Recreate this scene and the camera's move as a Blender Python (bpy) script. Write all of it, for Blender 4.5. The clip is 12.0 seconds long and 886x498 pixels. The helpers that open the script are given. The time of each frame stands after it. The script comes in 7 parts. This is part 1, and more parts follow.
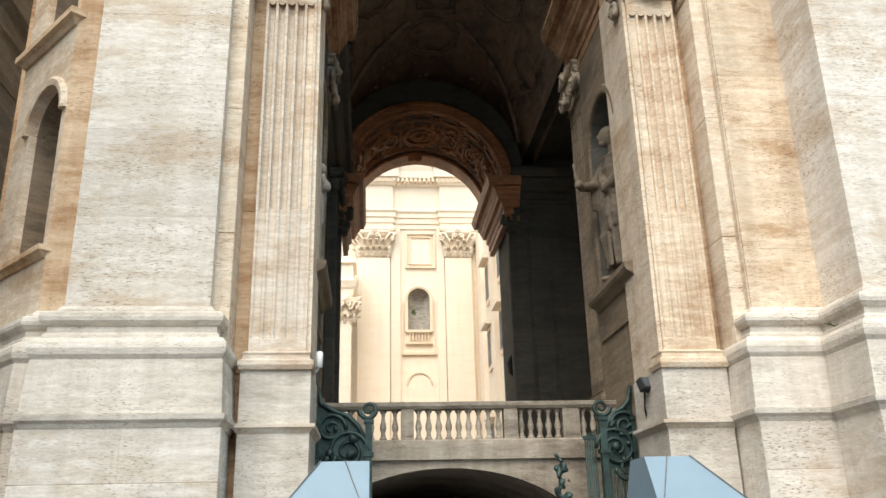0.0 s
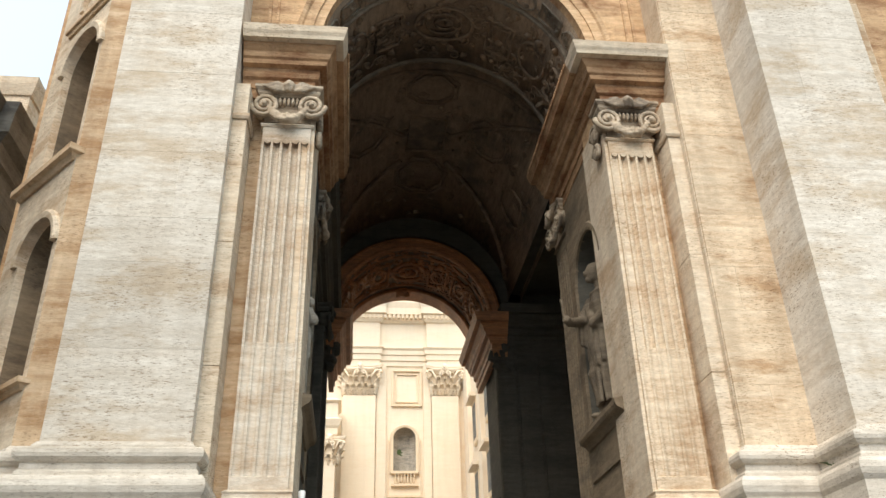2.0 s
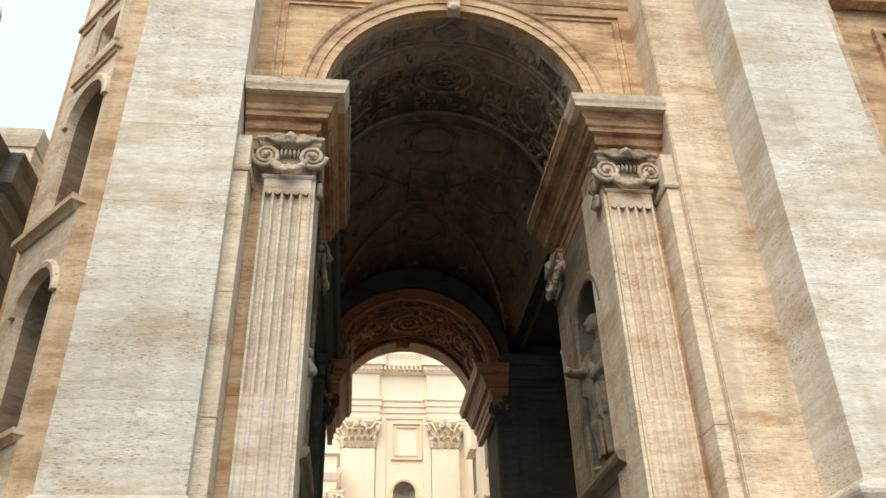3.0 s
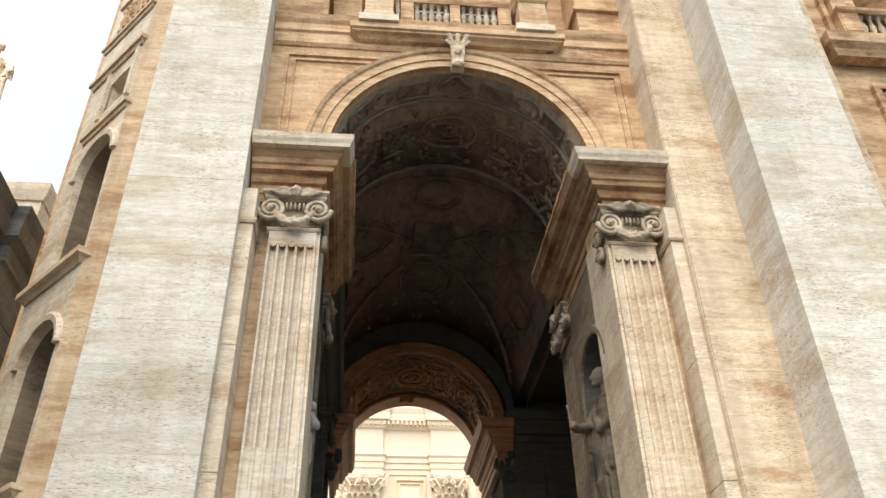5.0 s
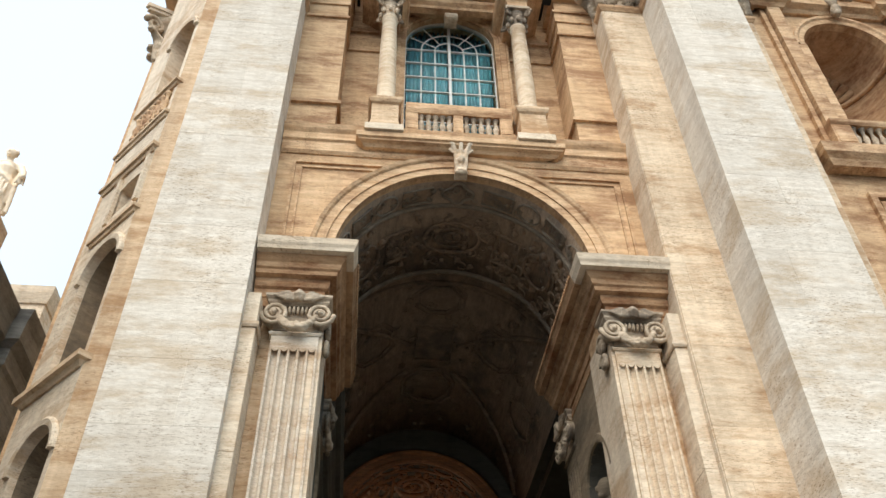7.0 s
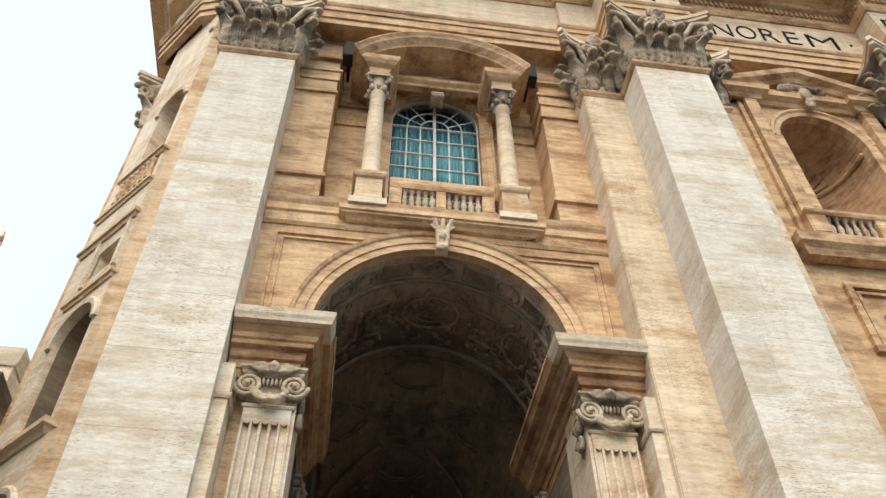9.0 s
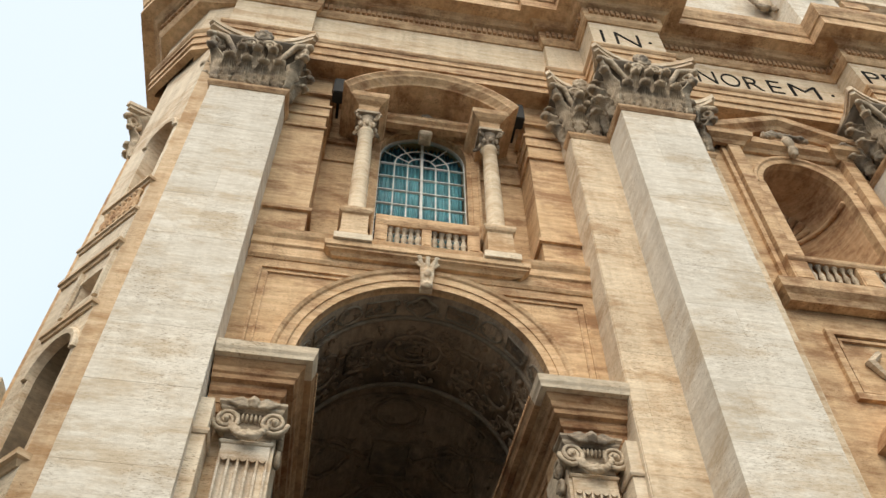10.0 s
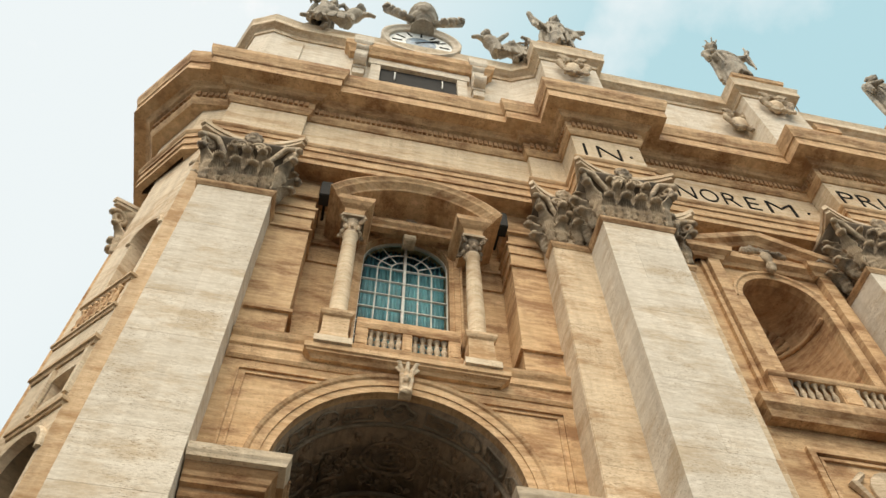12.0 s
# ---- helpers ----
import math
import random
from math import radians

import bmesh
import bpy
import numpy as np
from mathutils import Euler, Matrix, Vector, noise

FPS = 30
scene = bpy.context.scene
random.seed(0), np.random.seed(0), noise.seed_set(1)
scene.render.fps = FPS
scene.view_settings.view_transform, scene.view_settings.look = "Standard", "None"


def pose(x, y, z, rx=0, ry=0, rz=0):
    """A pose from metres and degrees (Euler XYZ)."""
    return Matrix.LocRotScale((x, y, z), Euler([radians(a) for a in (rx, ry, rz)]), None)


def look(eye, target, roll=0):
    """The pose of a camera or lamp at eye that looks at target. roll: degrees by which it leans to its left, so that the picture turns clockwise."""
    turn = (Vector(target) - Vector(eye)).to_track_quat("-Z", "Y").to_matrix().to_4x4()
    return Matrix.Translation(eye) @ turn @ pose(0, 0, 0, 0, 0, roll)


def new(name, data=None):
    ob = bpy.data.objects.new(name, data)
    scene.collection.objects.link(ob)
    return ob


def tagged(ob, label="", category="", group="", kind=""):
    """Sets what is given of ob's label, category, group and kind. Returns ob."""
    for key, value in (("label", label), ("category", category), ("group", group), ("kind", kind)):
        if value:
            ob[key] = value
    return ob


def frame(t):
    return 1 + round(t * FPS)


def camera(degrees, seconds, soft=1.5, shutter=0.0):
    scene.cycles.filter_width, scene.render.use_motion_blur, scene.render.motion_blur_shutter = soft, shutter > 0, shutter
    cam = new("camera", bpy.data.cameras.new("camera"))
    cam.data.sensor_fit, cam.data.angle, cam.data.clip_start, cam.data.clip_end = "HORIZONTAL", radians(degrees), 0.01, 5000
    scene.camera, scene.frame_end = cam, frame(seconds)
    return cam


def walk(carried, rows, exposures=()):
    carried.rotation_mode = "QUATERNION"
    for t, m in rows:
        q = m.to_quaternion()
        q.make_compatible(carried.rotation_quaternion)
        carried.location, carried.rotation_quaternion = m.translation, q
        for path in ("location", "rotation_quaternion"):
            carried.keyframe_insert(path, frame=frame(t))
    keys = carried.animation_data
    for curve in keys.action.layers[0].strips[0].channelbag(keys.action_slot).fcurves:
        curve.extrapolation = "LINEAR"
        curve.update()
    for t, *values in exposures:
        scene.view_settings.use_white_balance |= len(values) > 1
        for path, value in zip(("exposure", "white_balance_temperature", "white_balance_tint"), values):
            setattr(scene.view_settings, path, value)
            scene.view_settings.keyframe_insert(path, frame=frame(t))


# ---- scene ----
# camera: standing at the foot of the facade, tilting up and turning a little to the right
cam = camera(55.96, 12.0)
ROWS = [
    (0, 0.008, -0.013, 1.649, -5.20, 19.13, -1.36), (0.5, 0.014, -0.012, 1.631, -5.56, 20.78, -1.45),
    (1, 0.011, 0.007, 1.610, -5.89, 23.00, -1.54), (1.5, -0.006, 0.045, 1.602, -6.22, 25.75, -1.56),
    (2, -0.012, 0.031, 1.590, -6.43, 28.53, -1.53), (2.5, 0.001, 0.045, 1.595, -6.47, 30.63, -1.50),
    (3, 0.001, 0.051, 1.586, -6.50, 32.04, -1.50), (5, 0.002, 0.064, 1.572, -6.26, 35.72, -1.35),
    (5.5, -0.001, 0.049, 1.555, -6.18, 37.00, -1.24), (6, -0.012, 0.048, 1.544, -6.20, 38.84, -1.23),
    (6.5, -0.003, 0.033, 1.532, -6.12, 40.98, -1.14), (7, -0.007, 0.061, 1.558, -6.24, 42.95, -1.06),
    (9, 0.007, 0.007, 1.601, -8.24, 47.93, -0.55), (9.5, 0.034, -0.012, 1.600, -8.94, 49.15, -0.44),
    (10, 0.015, -0.027, 1.611, -9.82, 50.46, -0.43), (10.5, 0.003, -0.032, 1.623, -10.62, 52.05, -0.48),
    (11, 0.003, -0.083, 1.643, -11.20, 53.72, -0.46), (11.5, -0.009, -0.086, 1.660, -11.72, 55.60, -0.53),
    (12, -0.002, -0.083, 1.665, -12.04, 57.49, -0.53)]


def stand(x, y, z, yaw, pitch, roll):
    a, b = radians(yaw), radians(pitch)
    ahead = Vector((-math.sin(a) * math.cos(b), math.cos(a) * math.cos(b), math.sin(b)))
    return look((x, y, z), Vector((x, y, z)) + ahead, roll)


walk(cam, [(r[0], stand(*r[1:])) for r in ROWS],
     exposures=[(0, 1.06, 6600, 10), (3, 0.84, 7000, 10), (6, 1.05, 6700, 10), (7, 0.91, 6800, 10), (9, 0.86, 7000, 10), (10, 0.69, 7400, 10), (12, 0.62, 8200, 10)])

# world and light: bright haze with a soft sun from the front
SUN_EL, SUN_AZ = 50.0, 199.0
world = bpy.data.worlds.new("sky")
scene.world = world
world.use_nodes = True
wn, wl = world.node_tree.nodes, world.node_tree.links
wn.clear()
sky = wn.new("ShaderNodeTexSky")
sky.sky_type = "NISHITA"
sky.sun_disc = False
sky.sun_elevation, sky.sun_rotation = radians(SUN_EL), radians(SUN_AZ)
sky.air_density, sky.dust_density, sky.ozone_density = 1.0, 1.5, 1.2
tc = wn.new("ShaderNodeTexCoord")
cl = wn.new("ShaderNodeTexNoise")
cl.inputs["Scale"].default_value, cl.inputs["Detail"].default_value, cl.inputs["Roughness"].default_value = 2.6, 8, 0.55
ramp = wn.new("ShaderNodeValToRGB")
ramp.color_ramp.elements[0].position, ramp.color_ramp.elements[1].position = 0.46, 0.66
haze = wn.new("ShaderNodeMix")
haze.data_type = "RGBA"
haze.inputs[0].default_value = 0.8
haze.inputs[7].default_value = (2.8, 5.0, 6.4, 1)
side = wn.new("ShaderNodeVectorMath")
side.operation = "DOT_PRODUCT"
side.inputs[1].default_value = (-0.9, -0.25, 0.35)
glow = wn.new("ShaderNodeMapRange")
glow.interpolation_type = "SMOOTHSTEP"
glow.inputs["From Min"].default_value, glow.inputs["From Max"].default_value = -0.05, 0.42
glow.inputs["To Min"].default_value, glow.inputs["To Max"].default_value = 0.0, 0.7
both = wn.new("ShaderNodeMath")
both.operation = "MAXIMUM"
mixc = wn.new("ShaderNodeMix")
mixc.data_type = "RGBA"
mixc.inputs[7].default_value = (5.4, 6.0, 7.2, 1)
bg = wn.new("ShaderNodeBackground")
bg.inputs["Strength"].default_value = 0.11
wout = wn.new("ShaderNodeOutputWorld")
wl.new(tc.outputs["Generated"], cl.inputs["Vector"])
wl.new(cl.outputs["Fac"], ramp.inputs["Fac"])
wl.new(tc.outputs["Generated"], side.inputs[0])
wl.new(side.outputs["Value"], glow.inputs["Value"])
wl.new(ramp.outputs["Color"], both.inputs[0])
wl.new(glow.outputs[0], both.inputs[1])
wl.new(both.outputs[0], mixc.inputs[0])
wl.new(sky.outputs["Color"], haze.inputs[6])
wl.new(haze.outputs[2], mixc.inputs[6])
wl.new(mixc.outputs[2], bg.inputs["Color"])
wl.new(bg.outputs[0], wout.inputs["Surface"])
sd = bpy.data.lights.new("sun", "SUN")
sd.energy, sd.angle, sd.color = 2.05, radians(60), (1.0, 0.95, 0.87)
sun = new("sun", sd)
az = radians(SUN_AZ)
to_sun = Vector((math.sin(az) * math.cos(radians(SUN_EL)), math.cos(az) * math.cos(radians(SUN_EL)), math.sin(radians(SUN_EL))))
sun.matrix_world = look(to_sun * 80, (0, 0, 0))

# ---- materials ----


def nodes_of(name):
    m = bpy.data.materials.new(name)
    m.use_nodes = True
    nt = m.node_tree
    return m, nt.nodes, nt.links, nt.nodes["Principled BSDF"]


def stone(name, light, dark, stain, streak=1.0, stain_amount=0.35, bump=0.4, grain=1.0, rough=0.82, tilt=0.0, pits=0.8, runs=0.12, speck=0.7):
    """Travertine: bedding streaks, pits, broad stains, and a tone of its own for each block."""
    m, n, l, p = nodes_of(name)
    geo = n.new("ShaderNodeNewGeometry")
    mp = n.new("ShaderNodeMapping")
    mp.inputs["Scale"].default_value = (0.5 * grain, 0.5 * grain, 4.6 * grain)
    mp.inputs["Rotation"].default_value = (tilt, tilt, 0)
    l.new(geo.outputs["Position"], mp.inputs["Vector"])
    mp2 = n.new("ShaderNodeMapping")
    mp2.inputs["Scale"].default_value = (0.9 * grain, 0.9 * grain, 2.6 * grain)
    l.new(geo.outputs["Position"], mp2.inputs["Vector"])
    oi = n.new("ShaderNodeObjectInfo")
    n1 = n.new("ShaderNodeTexNoise")
    n1.noise_dimensions = "4D"
    n1.inputs["Scale"].default_value, n1.inputs["Detail"].default_value, n1.inputs["Roughness"].default_value = 1.6, 9, 0.68
    l.new(mp.outputs[0], n1.inputs["Vector"])
    wmul = n.new("ShaderNodeMath")
    wmul.operation = "MULTIPLY"
    wmul.inputs[1].default_value = 7.0
    l.new(oi.outputs["Random"], wmul.inputs[0])
    l.new(wmul.outputs[0], n1.inputs["W"])
    r1 = n.new("ShaderNodeValToRGB")
    r1.color_ramp.elements[0].position, r1.color_ramp.elements[1].position = 0.32, 0.32 + 0.33 / streak
    r1.color_ramp.elements[0].color, r1.color_ramp.elements[1].color = (*dark, 1), (*light, 1)
    l.new(n1.outputs["Fac"], r1.inputs["Fac"])
    n2 = n.new("ShaderNodeTexNoise")
    n2.inputs["Scale"].default_value, n2.inputs["Detail"].default_value, n2.inputs["Roughness"].default_value = 0.55, 12, 0.74
    # stains spread along the bedding
    mp7 = n.new("ShaderNodeMapping")
    mp7.inputs["Scale"].default_value = (0.75, 0.75, 2.3)
    l.new(geo.outputs["Position"], mp7.inputs["Vector"])
    l.new(mp7.outputs[0], n2.inputs["Vector"])
    r2 = n.new("ShaderNodeValToRGB")
    r2.color_ramp.elements[0].position, r2.color_ramp.elements[1].position = 0.49, 0.61
    r2.color_ramp.elements[0].color, r2.color_ramp.elements[1].color = (0, 0, 0, 1), (stain_amount,) * 3 + (1,)
    l.new(n2.outputs["Fac"], r2.inputs["Fac"])
    mx = n.new("ShaderNodeMix")
    mx.data_type = "RGBA"
    mx.inputs[7].default_value = (*stain, 1)
    l.new(r2.outputs["Color"], mx.inputs[0])
    l.new(r1.outputs["Color"], mx.inputs[6])
    # small dark pits lying in the bedding
    mp3 = n.new("ShaderNodeMapping")
    mp3.inputs["Scale"].default_value = (1.9 * grain, 1.9 * grain, 9.0 * grain)
    l.new(geo.outputs["Position"], mp3.inputs["Vector"])
    n3 = n.new("ShaderNodeTexNoise")
    n3.inputs["Scale"].default_value, n3.inputs["Detail"].default_value = 6.0, 6
    l.new(mp3.outputs[0], n3.inputs["Vector"])
    r3 = n.new("ShaderNodeValToRGB")
    r3.color_ramp.elements[0].position, r3.color_ramp.elements[1].position = 0.34, 0.45
    r3.color_ramp.elements[0].color, r3.color_ramp.elements[1].color = (0.46, 0.38, 0.30, 1), (1, 1, 1, 1)
    l.new(n3.outputs["Fac"], r3.inputs["Fac"])
    mu = n.new("ShaderNodeMix")
    mu.data_type, mu.blend_type = "RGBA", "MULTIPLY"
    # the pits gather in patches
    n5 = n.new("ShaderNodeTexNoise")
    n5.inputs["Scale"].default_value, n5.inputs["Detail"].default_value = 0.9, 3
    l.new(geo.outputs["Position"], n5.inputs["Vector"])
    r5 = n.new("ShaderNodeMapRange")
    r5.inputs["From Min"].default_value, r5.inputs["From Max"].default_value = 0.42, 0.68
    r5.inputs["To Min"].default_value, r5.inputs["To Max"].default_value = pits * 0.12, pits
    l.new(n5.outputs["Fac"], r5.inputs["Value"])
    l.new(r5.outputs[0], mu.inputs[0])
    l.new(mx.outputs[2], mu.inputs[6])
    l.new(r3.outputs["Color"], mu.inputs[7])
    n4 = n.new("ShaderNodeTexNoise")
    n4.inputs["Scale"].default_value, n4.inputs["Detail"].default_value, n4.inputs["Roughness"].default_value = 5.0, 8, 0.75
    l.new(mp2.outputs[0], n4.inputs["Vector"])
    r4 = n.new("ShaderNodeValToRGB")
    r4.color_ramp.elements[0].position, r4.color_ramp.elements[1].position = 0.33, 0.62
    r4.color_ramp.elements[0].color, r4.color_ramp.elements[1].color = (1 - 0.23 * speck, 1 - 0.255 * speck, 1 - 0.29 * speck, 1), (1 + 0.09 * speck,) * 3 + (1,)
    l.new(n4.outputs["Fac"], r4.inputs["Fac"])
    mg4 = n.new("ShaderNodeMix")
    mg4.data_type, mg4.blend_type = "RGBA", "MULTIPLY"
    mg4.inputs[0].default_value = 1.0
    l.new(mu.outputs[2], mg4.inputs[6])
    l.new(r4.outputs["Color"], mg4.inputs[7])
    hv = n.new("ShaderNodeHueSaturation")
    mr = n.new("ShaderNodeMapRange")
    mr.inputs["To Min"].default_value, mr.inputs["To Max"].default_value = 0.93, 1.07
    l.new(oi.outputs["Random"], mr.inputs["Value"])
    l.new(mr.outputs[0], hv.inputs["Value"])
    # faint runs of dirt down the face
    mp6 = n.new("ShaderNodeMapping")
    mp6.inputs["Scale"].default_value = (2.6, 2.6, 0.22)
    l.new(geo.outputs["Position"], mp6.inputs["Vector"])
    n6 = n.new("ShaderNodeTexNoise")
    n6.inputs["Scale"].default_value, n6.inputs["Detail"].default_value, n6.inputs["Roughness"].default_value = 1.0, 6, 0.6
    l.new(mp6.outputs[0], n6.inputs["Vector"])
    r6 = n.new("ShaderNodeValToRGB")
    r6.color_ramp.elements[0].position, r6.color_ramp.elements[1].position = 0.36, 0.56
    r6.color_ramp.elements[0].color, r6.color_ramp.elements[1].color = (1 - runs, 1 - runs * 1.1, 1 - runs * 1.2, 1), (1, 1, 1, 1)
    l.new(n6.outputs["Fac"], r6.inputs["Fac"])
    m6 = n.new("ShaderNodeMix")
    m6.data_type, m6.blend_type = "RGBA", "MULTIPLY"
    m6.inputs[0].default_value = 1.0
    l.new(mg4.outputs[2], m6.inputs[6])
    l.new(r6.outputs["Color"], m6.inputs[7])
    l.new(m6.outputs[2], hv.inputs["Color"])
    l.new(hv.outputs[0], p.inputs["Base Color"])
    p.inputs["Roughness"].default_value = rough
    bp = n.new("ShaderNodeBump")
    bp.inputs["Strength"].default_value, bp.inputs["Distance"].default_value = bump, 0.03
    ad = n.new("ShaderNodeMath")
    ad.operation = "ADD"
    l.new(n1.outputs["Fac"], ad.inputs[0])
    l.new(r3.outputs["Color"], ad.inputs[1])
    l.new(ad.outputs[0], bp.inputs["Height"])
    l.new(bp.outputs[0], p.inputs["Normal"])
    return m


def plain(name, col, rough=0.6, metal=0.0, vary=0.15, scale=3.0, bump=0.1):
    """A plain surface with faint mottling and relief."""
    m, n, l, p = nodes_of(name)
    geo = n.new("ShaderNodeNewGeometry")
    t = n.new("ShaderNodeTexNoise")
    t.inputs["Scale"].default_value, t.inputs["Detail"].default_value = scale, 6
    l.new(geo.outputs["Position"], t.inputs["Vector"])
    r = n.new("ShaderNodeValToRGB")
    r.color_ramp.elements[0].position, r.color_ramp.elements[1].position = 0.35, 0.65
    r.color_ramp.elements[0].color = (*[c * (1 - vary) for c in col], 1)
    r.color_ramp.elements[1].color = (*[min(1, c * (1 + vary)) for c in col], 1)
    l.new(t.outputs["Fac"], r.inputs["Fac"])
    l.new(r.outputs["Color"], p.inputs["Base Color"])
    p.inputs["Roughness"].default_value, p.inputs["Metallic"].default_value = rough, metal
    b = n.new("ShaderNodeBump")
    b.inputs["Strength"].default_value, b.inputs["Distance"].default_value = bump, 0.02
    l.new(t.outputs["Fac"], b.inputs["Height"])
    l.new(b.outputs[0], p.inputs["Normal"])
    return m


M_PALE = stone("travertine_pale", (0.735, 0.68, 0.595), (0.58, 0.505, 0.41), (0.50, 0.38, 0.25), 1.05, 0.7, bump=0.3, pits=1.0, runs=0.09, speck=0.65)
M_TAN = stone("travertine_tan", (0.79, 0.68, 0.53), (0.65, 0.51, 0.36), (0.50, 0.33, 0.19), 1.05, 0.75, bump=0.35, pits=1.0, runs=0.14, speck=0.75)
M_HALF = stone("travertine_honey", (0.77, 0.64, 0.475), (0.62, 0.465, 0.31), (0.46, 0.285, 0.15), 1.05, 0.85, bump=0.35, pits=1.0, runs=0.15, speck=0.75)
M_AMBER = stone("travertine_amber", (0.73, 0.555, 0.375), (0.56, 0.375, 0.215), (0.42, 0.235, 0.105), 0.95, 0.85, bump=0.28, pits=1.0, runs=0.16, speck=0.6)
M_WARM = stone("travertine_warm", (0.735, 0.52, 0.315), (0.50, 0.30, 0.15), (0.29, 0.14, 0.06), 0.95, 0.85, grain=1.0, pits=1.0, runs=0.12)
M_ORNATE = stone("travertine_weathered_carving", (0.69, 0.57, 0.43), (0.38, 0.285, 0.19), (0.09, 0.07, 0.055), 0.9, 0.75, grain=1.6, runs=0.3)
M_MOULD = stone("travertine_moulding", (0.76, 0.54, 0.335), (0.50, 0.29, 0.14), (0.27, 0.125, 0.05), 0.95, 0.85, grain=1.2, pits=1.0, runs=0.18)
M_FRIEZE = stone("travertine_frieze", (0.77, 0.66, 0.51), (0.62, 0.47, 0.31), (0.46, 0.29, 0.16), 0.85, 0.7, runs=0.14)
# The statue's tone is lowered to hold the shade of its niche.
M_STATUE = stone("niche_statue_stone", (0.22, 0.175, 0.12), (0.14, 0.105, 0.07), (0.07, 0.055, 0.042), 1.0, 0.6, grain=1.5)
M_GREY = stone("grey_dark_stone", (0.25, 0.25, 0.23), (0.14, 0.14, 0.13), (0.08, 0.08, 0.08), 1.0, 0.5)
# Near and deep passage stone: the passage's growing shade is put into these tones.
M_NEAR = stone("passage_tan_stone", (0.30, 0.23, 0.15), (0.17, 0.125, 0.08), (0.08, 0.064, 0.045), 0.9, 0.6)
M_SHADE = stone("passage_shade_stone", (0.12, 0.112, 0.088), (0.08, 0.074, 0.058), (0.05, 0.046, 0.038), 1.0, 0.6)
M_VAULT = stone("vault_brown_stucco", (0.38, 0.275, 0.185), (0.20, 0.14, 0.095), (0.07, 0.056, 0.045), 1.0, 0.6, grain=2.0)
M_GILT = stone("vault_gilt_stucco", (0.66, 0.30, 0.125), (0.34, 0.145, 0.06), (0.12, 0.055, 0.027), 1.0, 0.5, grain=2.0, rough=0.5)
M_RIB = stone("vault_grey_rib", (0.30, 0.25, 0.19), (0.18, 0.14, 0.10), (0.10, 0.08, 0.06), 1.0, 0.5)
# Very pale, even court tones stand in for its overexposed glare.
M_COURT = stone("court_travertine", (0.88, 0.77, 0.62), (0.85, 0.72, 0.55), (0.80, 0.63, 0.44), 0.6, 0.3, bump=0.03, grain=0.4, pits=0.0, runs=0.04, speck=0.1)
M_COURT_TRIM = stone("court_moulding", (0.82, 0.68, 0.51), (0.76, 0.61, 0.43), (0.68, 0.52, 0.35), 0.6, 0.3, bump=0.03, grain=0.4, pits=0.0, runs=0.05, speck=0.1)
M_MARBLE = stone("statue_marble", (0.52, 0.47, 0.39), (0.32, 0.28, 0.23), (0.12, 0.11, 0.10), 1.0, 0.6, grain=1.5)
M_BRONZE = plain("green_bronze", (0.035, 0.06, 0.052), 0.5, 0.5, 0.4, 5.0, 0.25)
M_IMPOST = stone("travertine_impost", (0.60, 0.39, 0.225), (0.38, 0.195, 0.085), (0.22, 0.085, 0.03), 1.0, 0.9, grain=1.3, pits=0.9, runs=0.22)
M_FLUTE = stone("travertine_fluted", (0.76, 0.68, 0.57), (0.60, 0.48, 0.35), (0.45, 0.30, 0.18), 1.0, 0.75, grain=1.5, pits=0.9, runs=0.1)
M_FLUTE_TAN = stone("travertine_fluted_tan", (0.79, 0.67, 0.51), (0.62, 0.47, 0.32), (0.46, 0.29, 0.16), 1.0, 0.8, grain=1.5, pits=1.0, runs=0.12)
M_BASE = stone("travertine_worn_base", (0.71, 0.65, 0.56), (0.57, 0.50, 0.41), (0.33, 0.28, 0.215), 0.95, 0.55, bump=0.4, grain=1.2, pits=1.0, runs=0.14, speck=0.5)
# Stained travertine, darkened further: the passage's shade is in its colour.
M_BRIDGE = stone("bridge_shade_travertine", (0.46, 0.40, 0.315), (0.32, 0.265, 0.20), (0.16, 0.125, 0.09), 1.0, 0.7, grain=1.3, pits=1.0, runs=0.25)
# Orange made brighter in place of light bounced from the court.
M_BOUNCE = stone("orange_court_bounce", (0.74, 0.33, 0.13), (0.52, 0.21, 0.08), (0.22, 0.09, 0.04), 1.0, 0.5, grain=2.0, rough=0.5)
M_BAR = plain("worn_white_paint", (0.62, 0.62, 0.58), 0.6, 0, 0.12)
M_LETTER = plain("black_inlay", (0.015, 0.014, 0.013), 0.95)
M_LETTER.node_tree.nodes["Principled BSDF"].inputs["Specular IOR Level"].default_value = 0.1
# Soot and the shade behind the leaves are both put into this dark tone.
M_BELL = stone("capital_dark_hollow", (0.17, 0.13, 0.09), (0.10, 0.075, 0.05), (0.06, 0.05, 0.04), 1.0, 0.5)
M_BOOTH = plain("pale_blue_canvas", (0.20, 0.275, 0.32), 0.55, 0, 0.05, 1.5, 0.05)
M_WHITE = plain("white_paint", (0.78, 0.78, 0.75), 0.45, 0, 0.05)
M_CURTAIN = plain("teal_curtain", (0.10, 0.27, 0.31), 0.7, 0, 0.2, 6.0)
M_DARK = plain("dark_void", (0.02, 0.02, 0.02), 0.9)
M_PAVE = plain("dark_basalt_paving", (0.10, 0.095, 0.09), 0.8, 0, 0.3, 8.0, 0.4)
M_LEAF = plain("weed_green", (0.07, 0.10, 0.03), 0.8, 0, 0.3, 10.0)
mg, gn, gl, gp = nodes_of("window_glass")
gp.inputs["Base Color"].default_value = (0.75, 0.9, 0.92, 1)
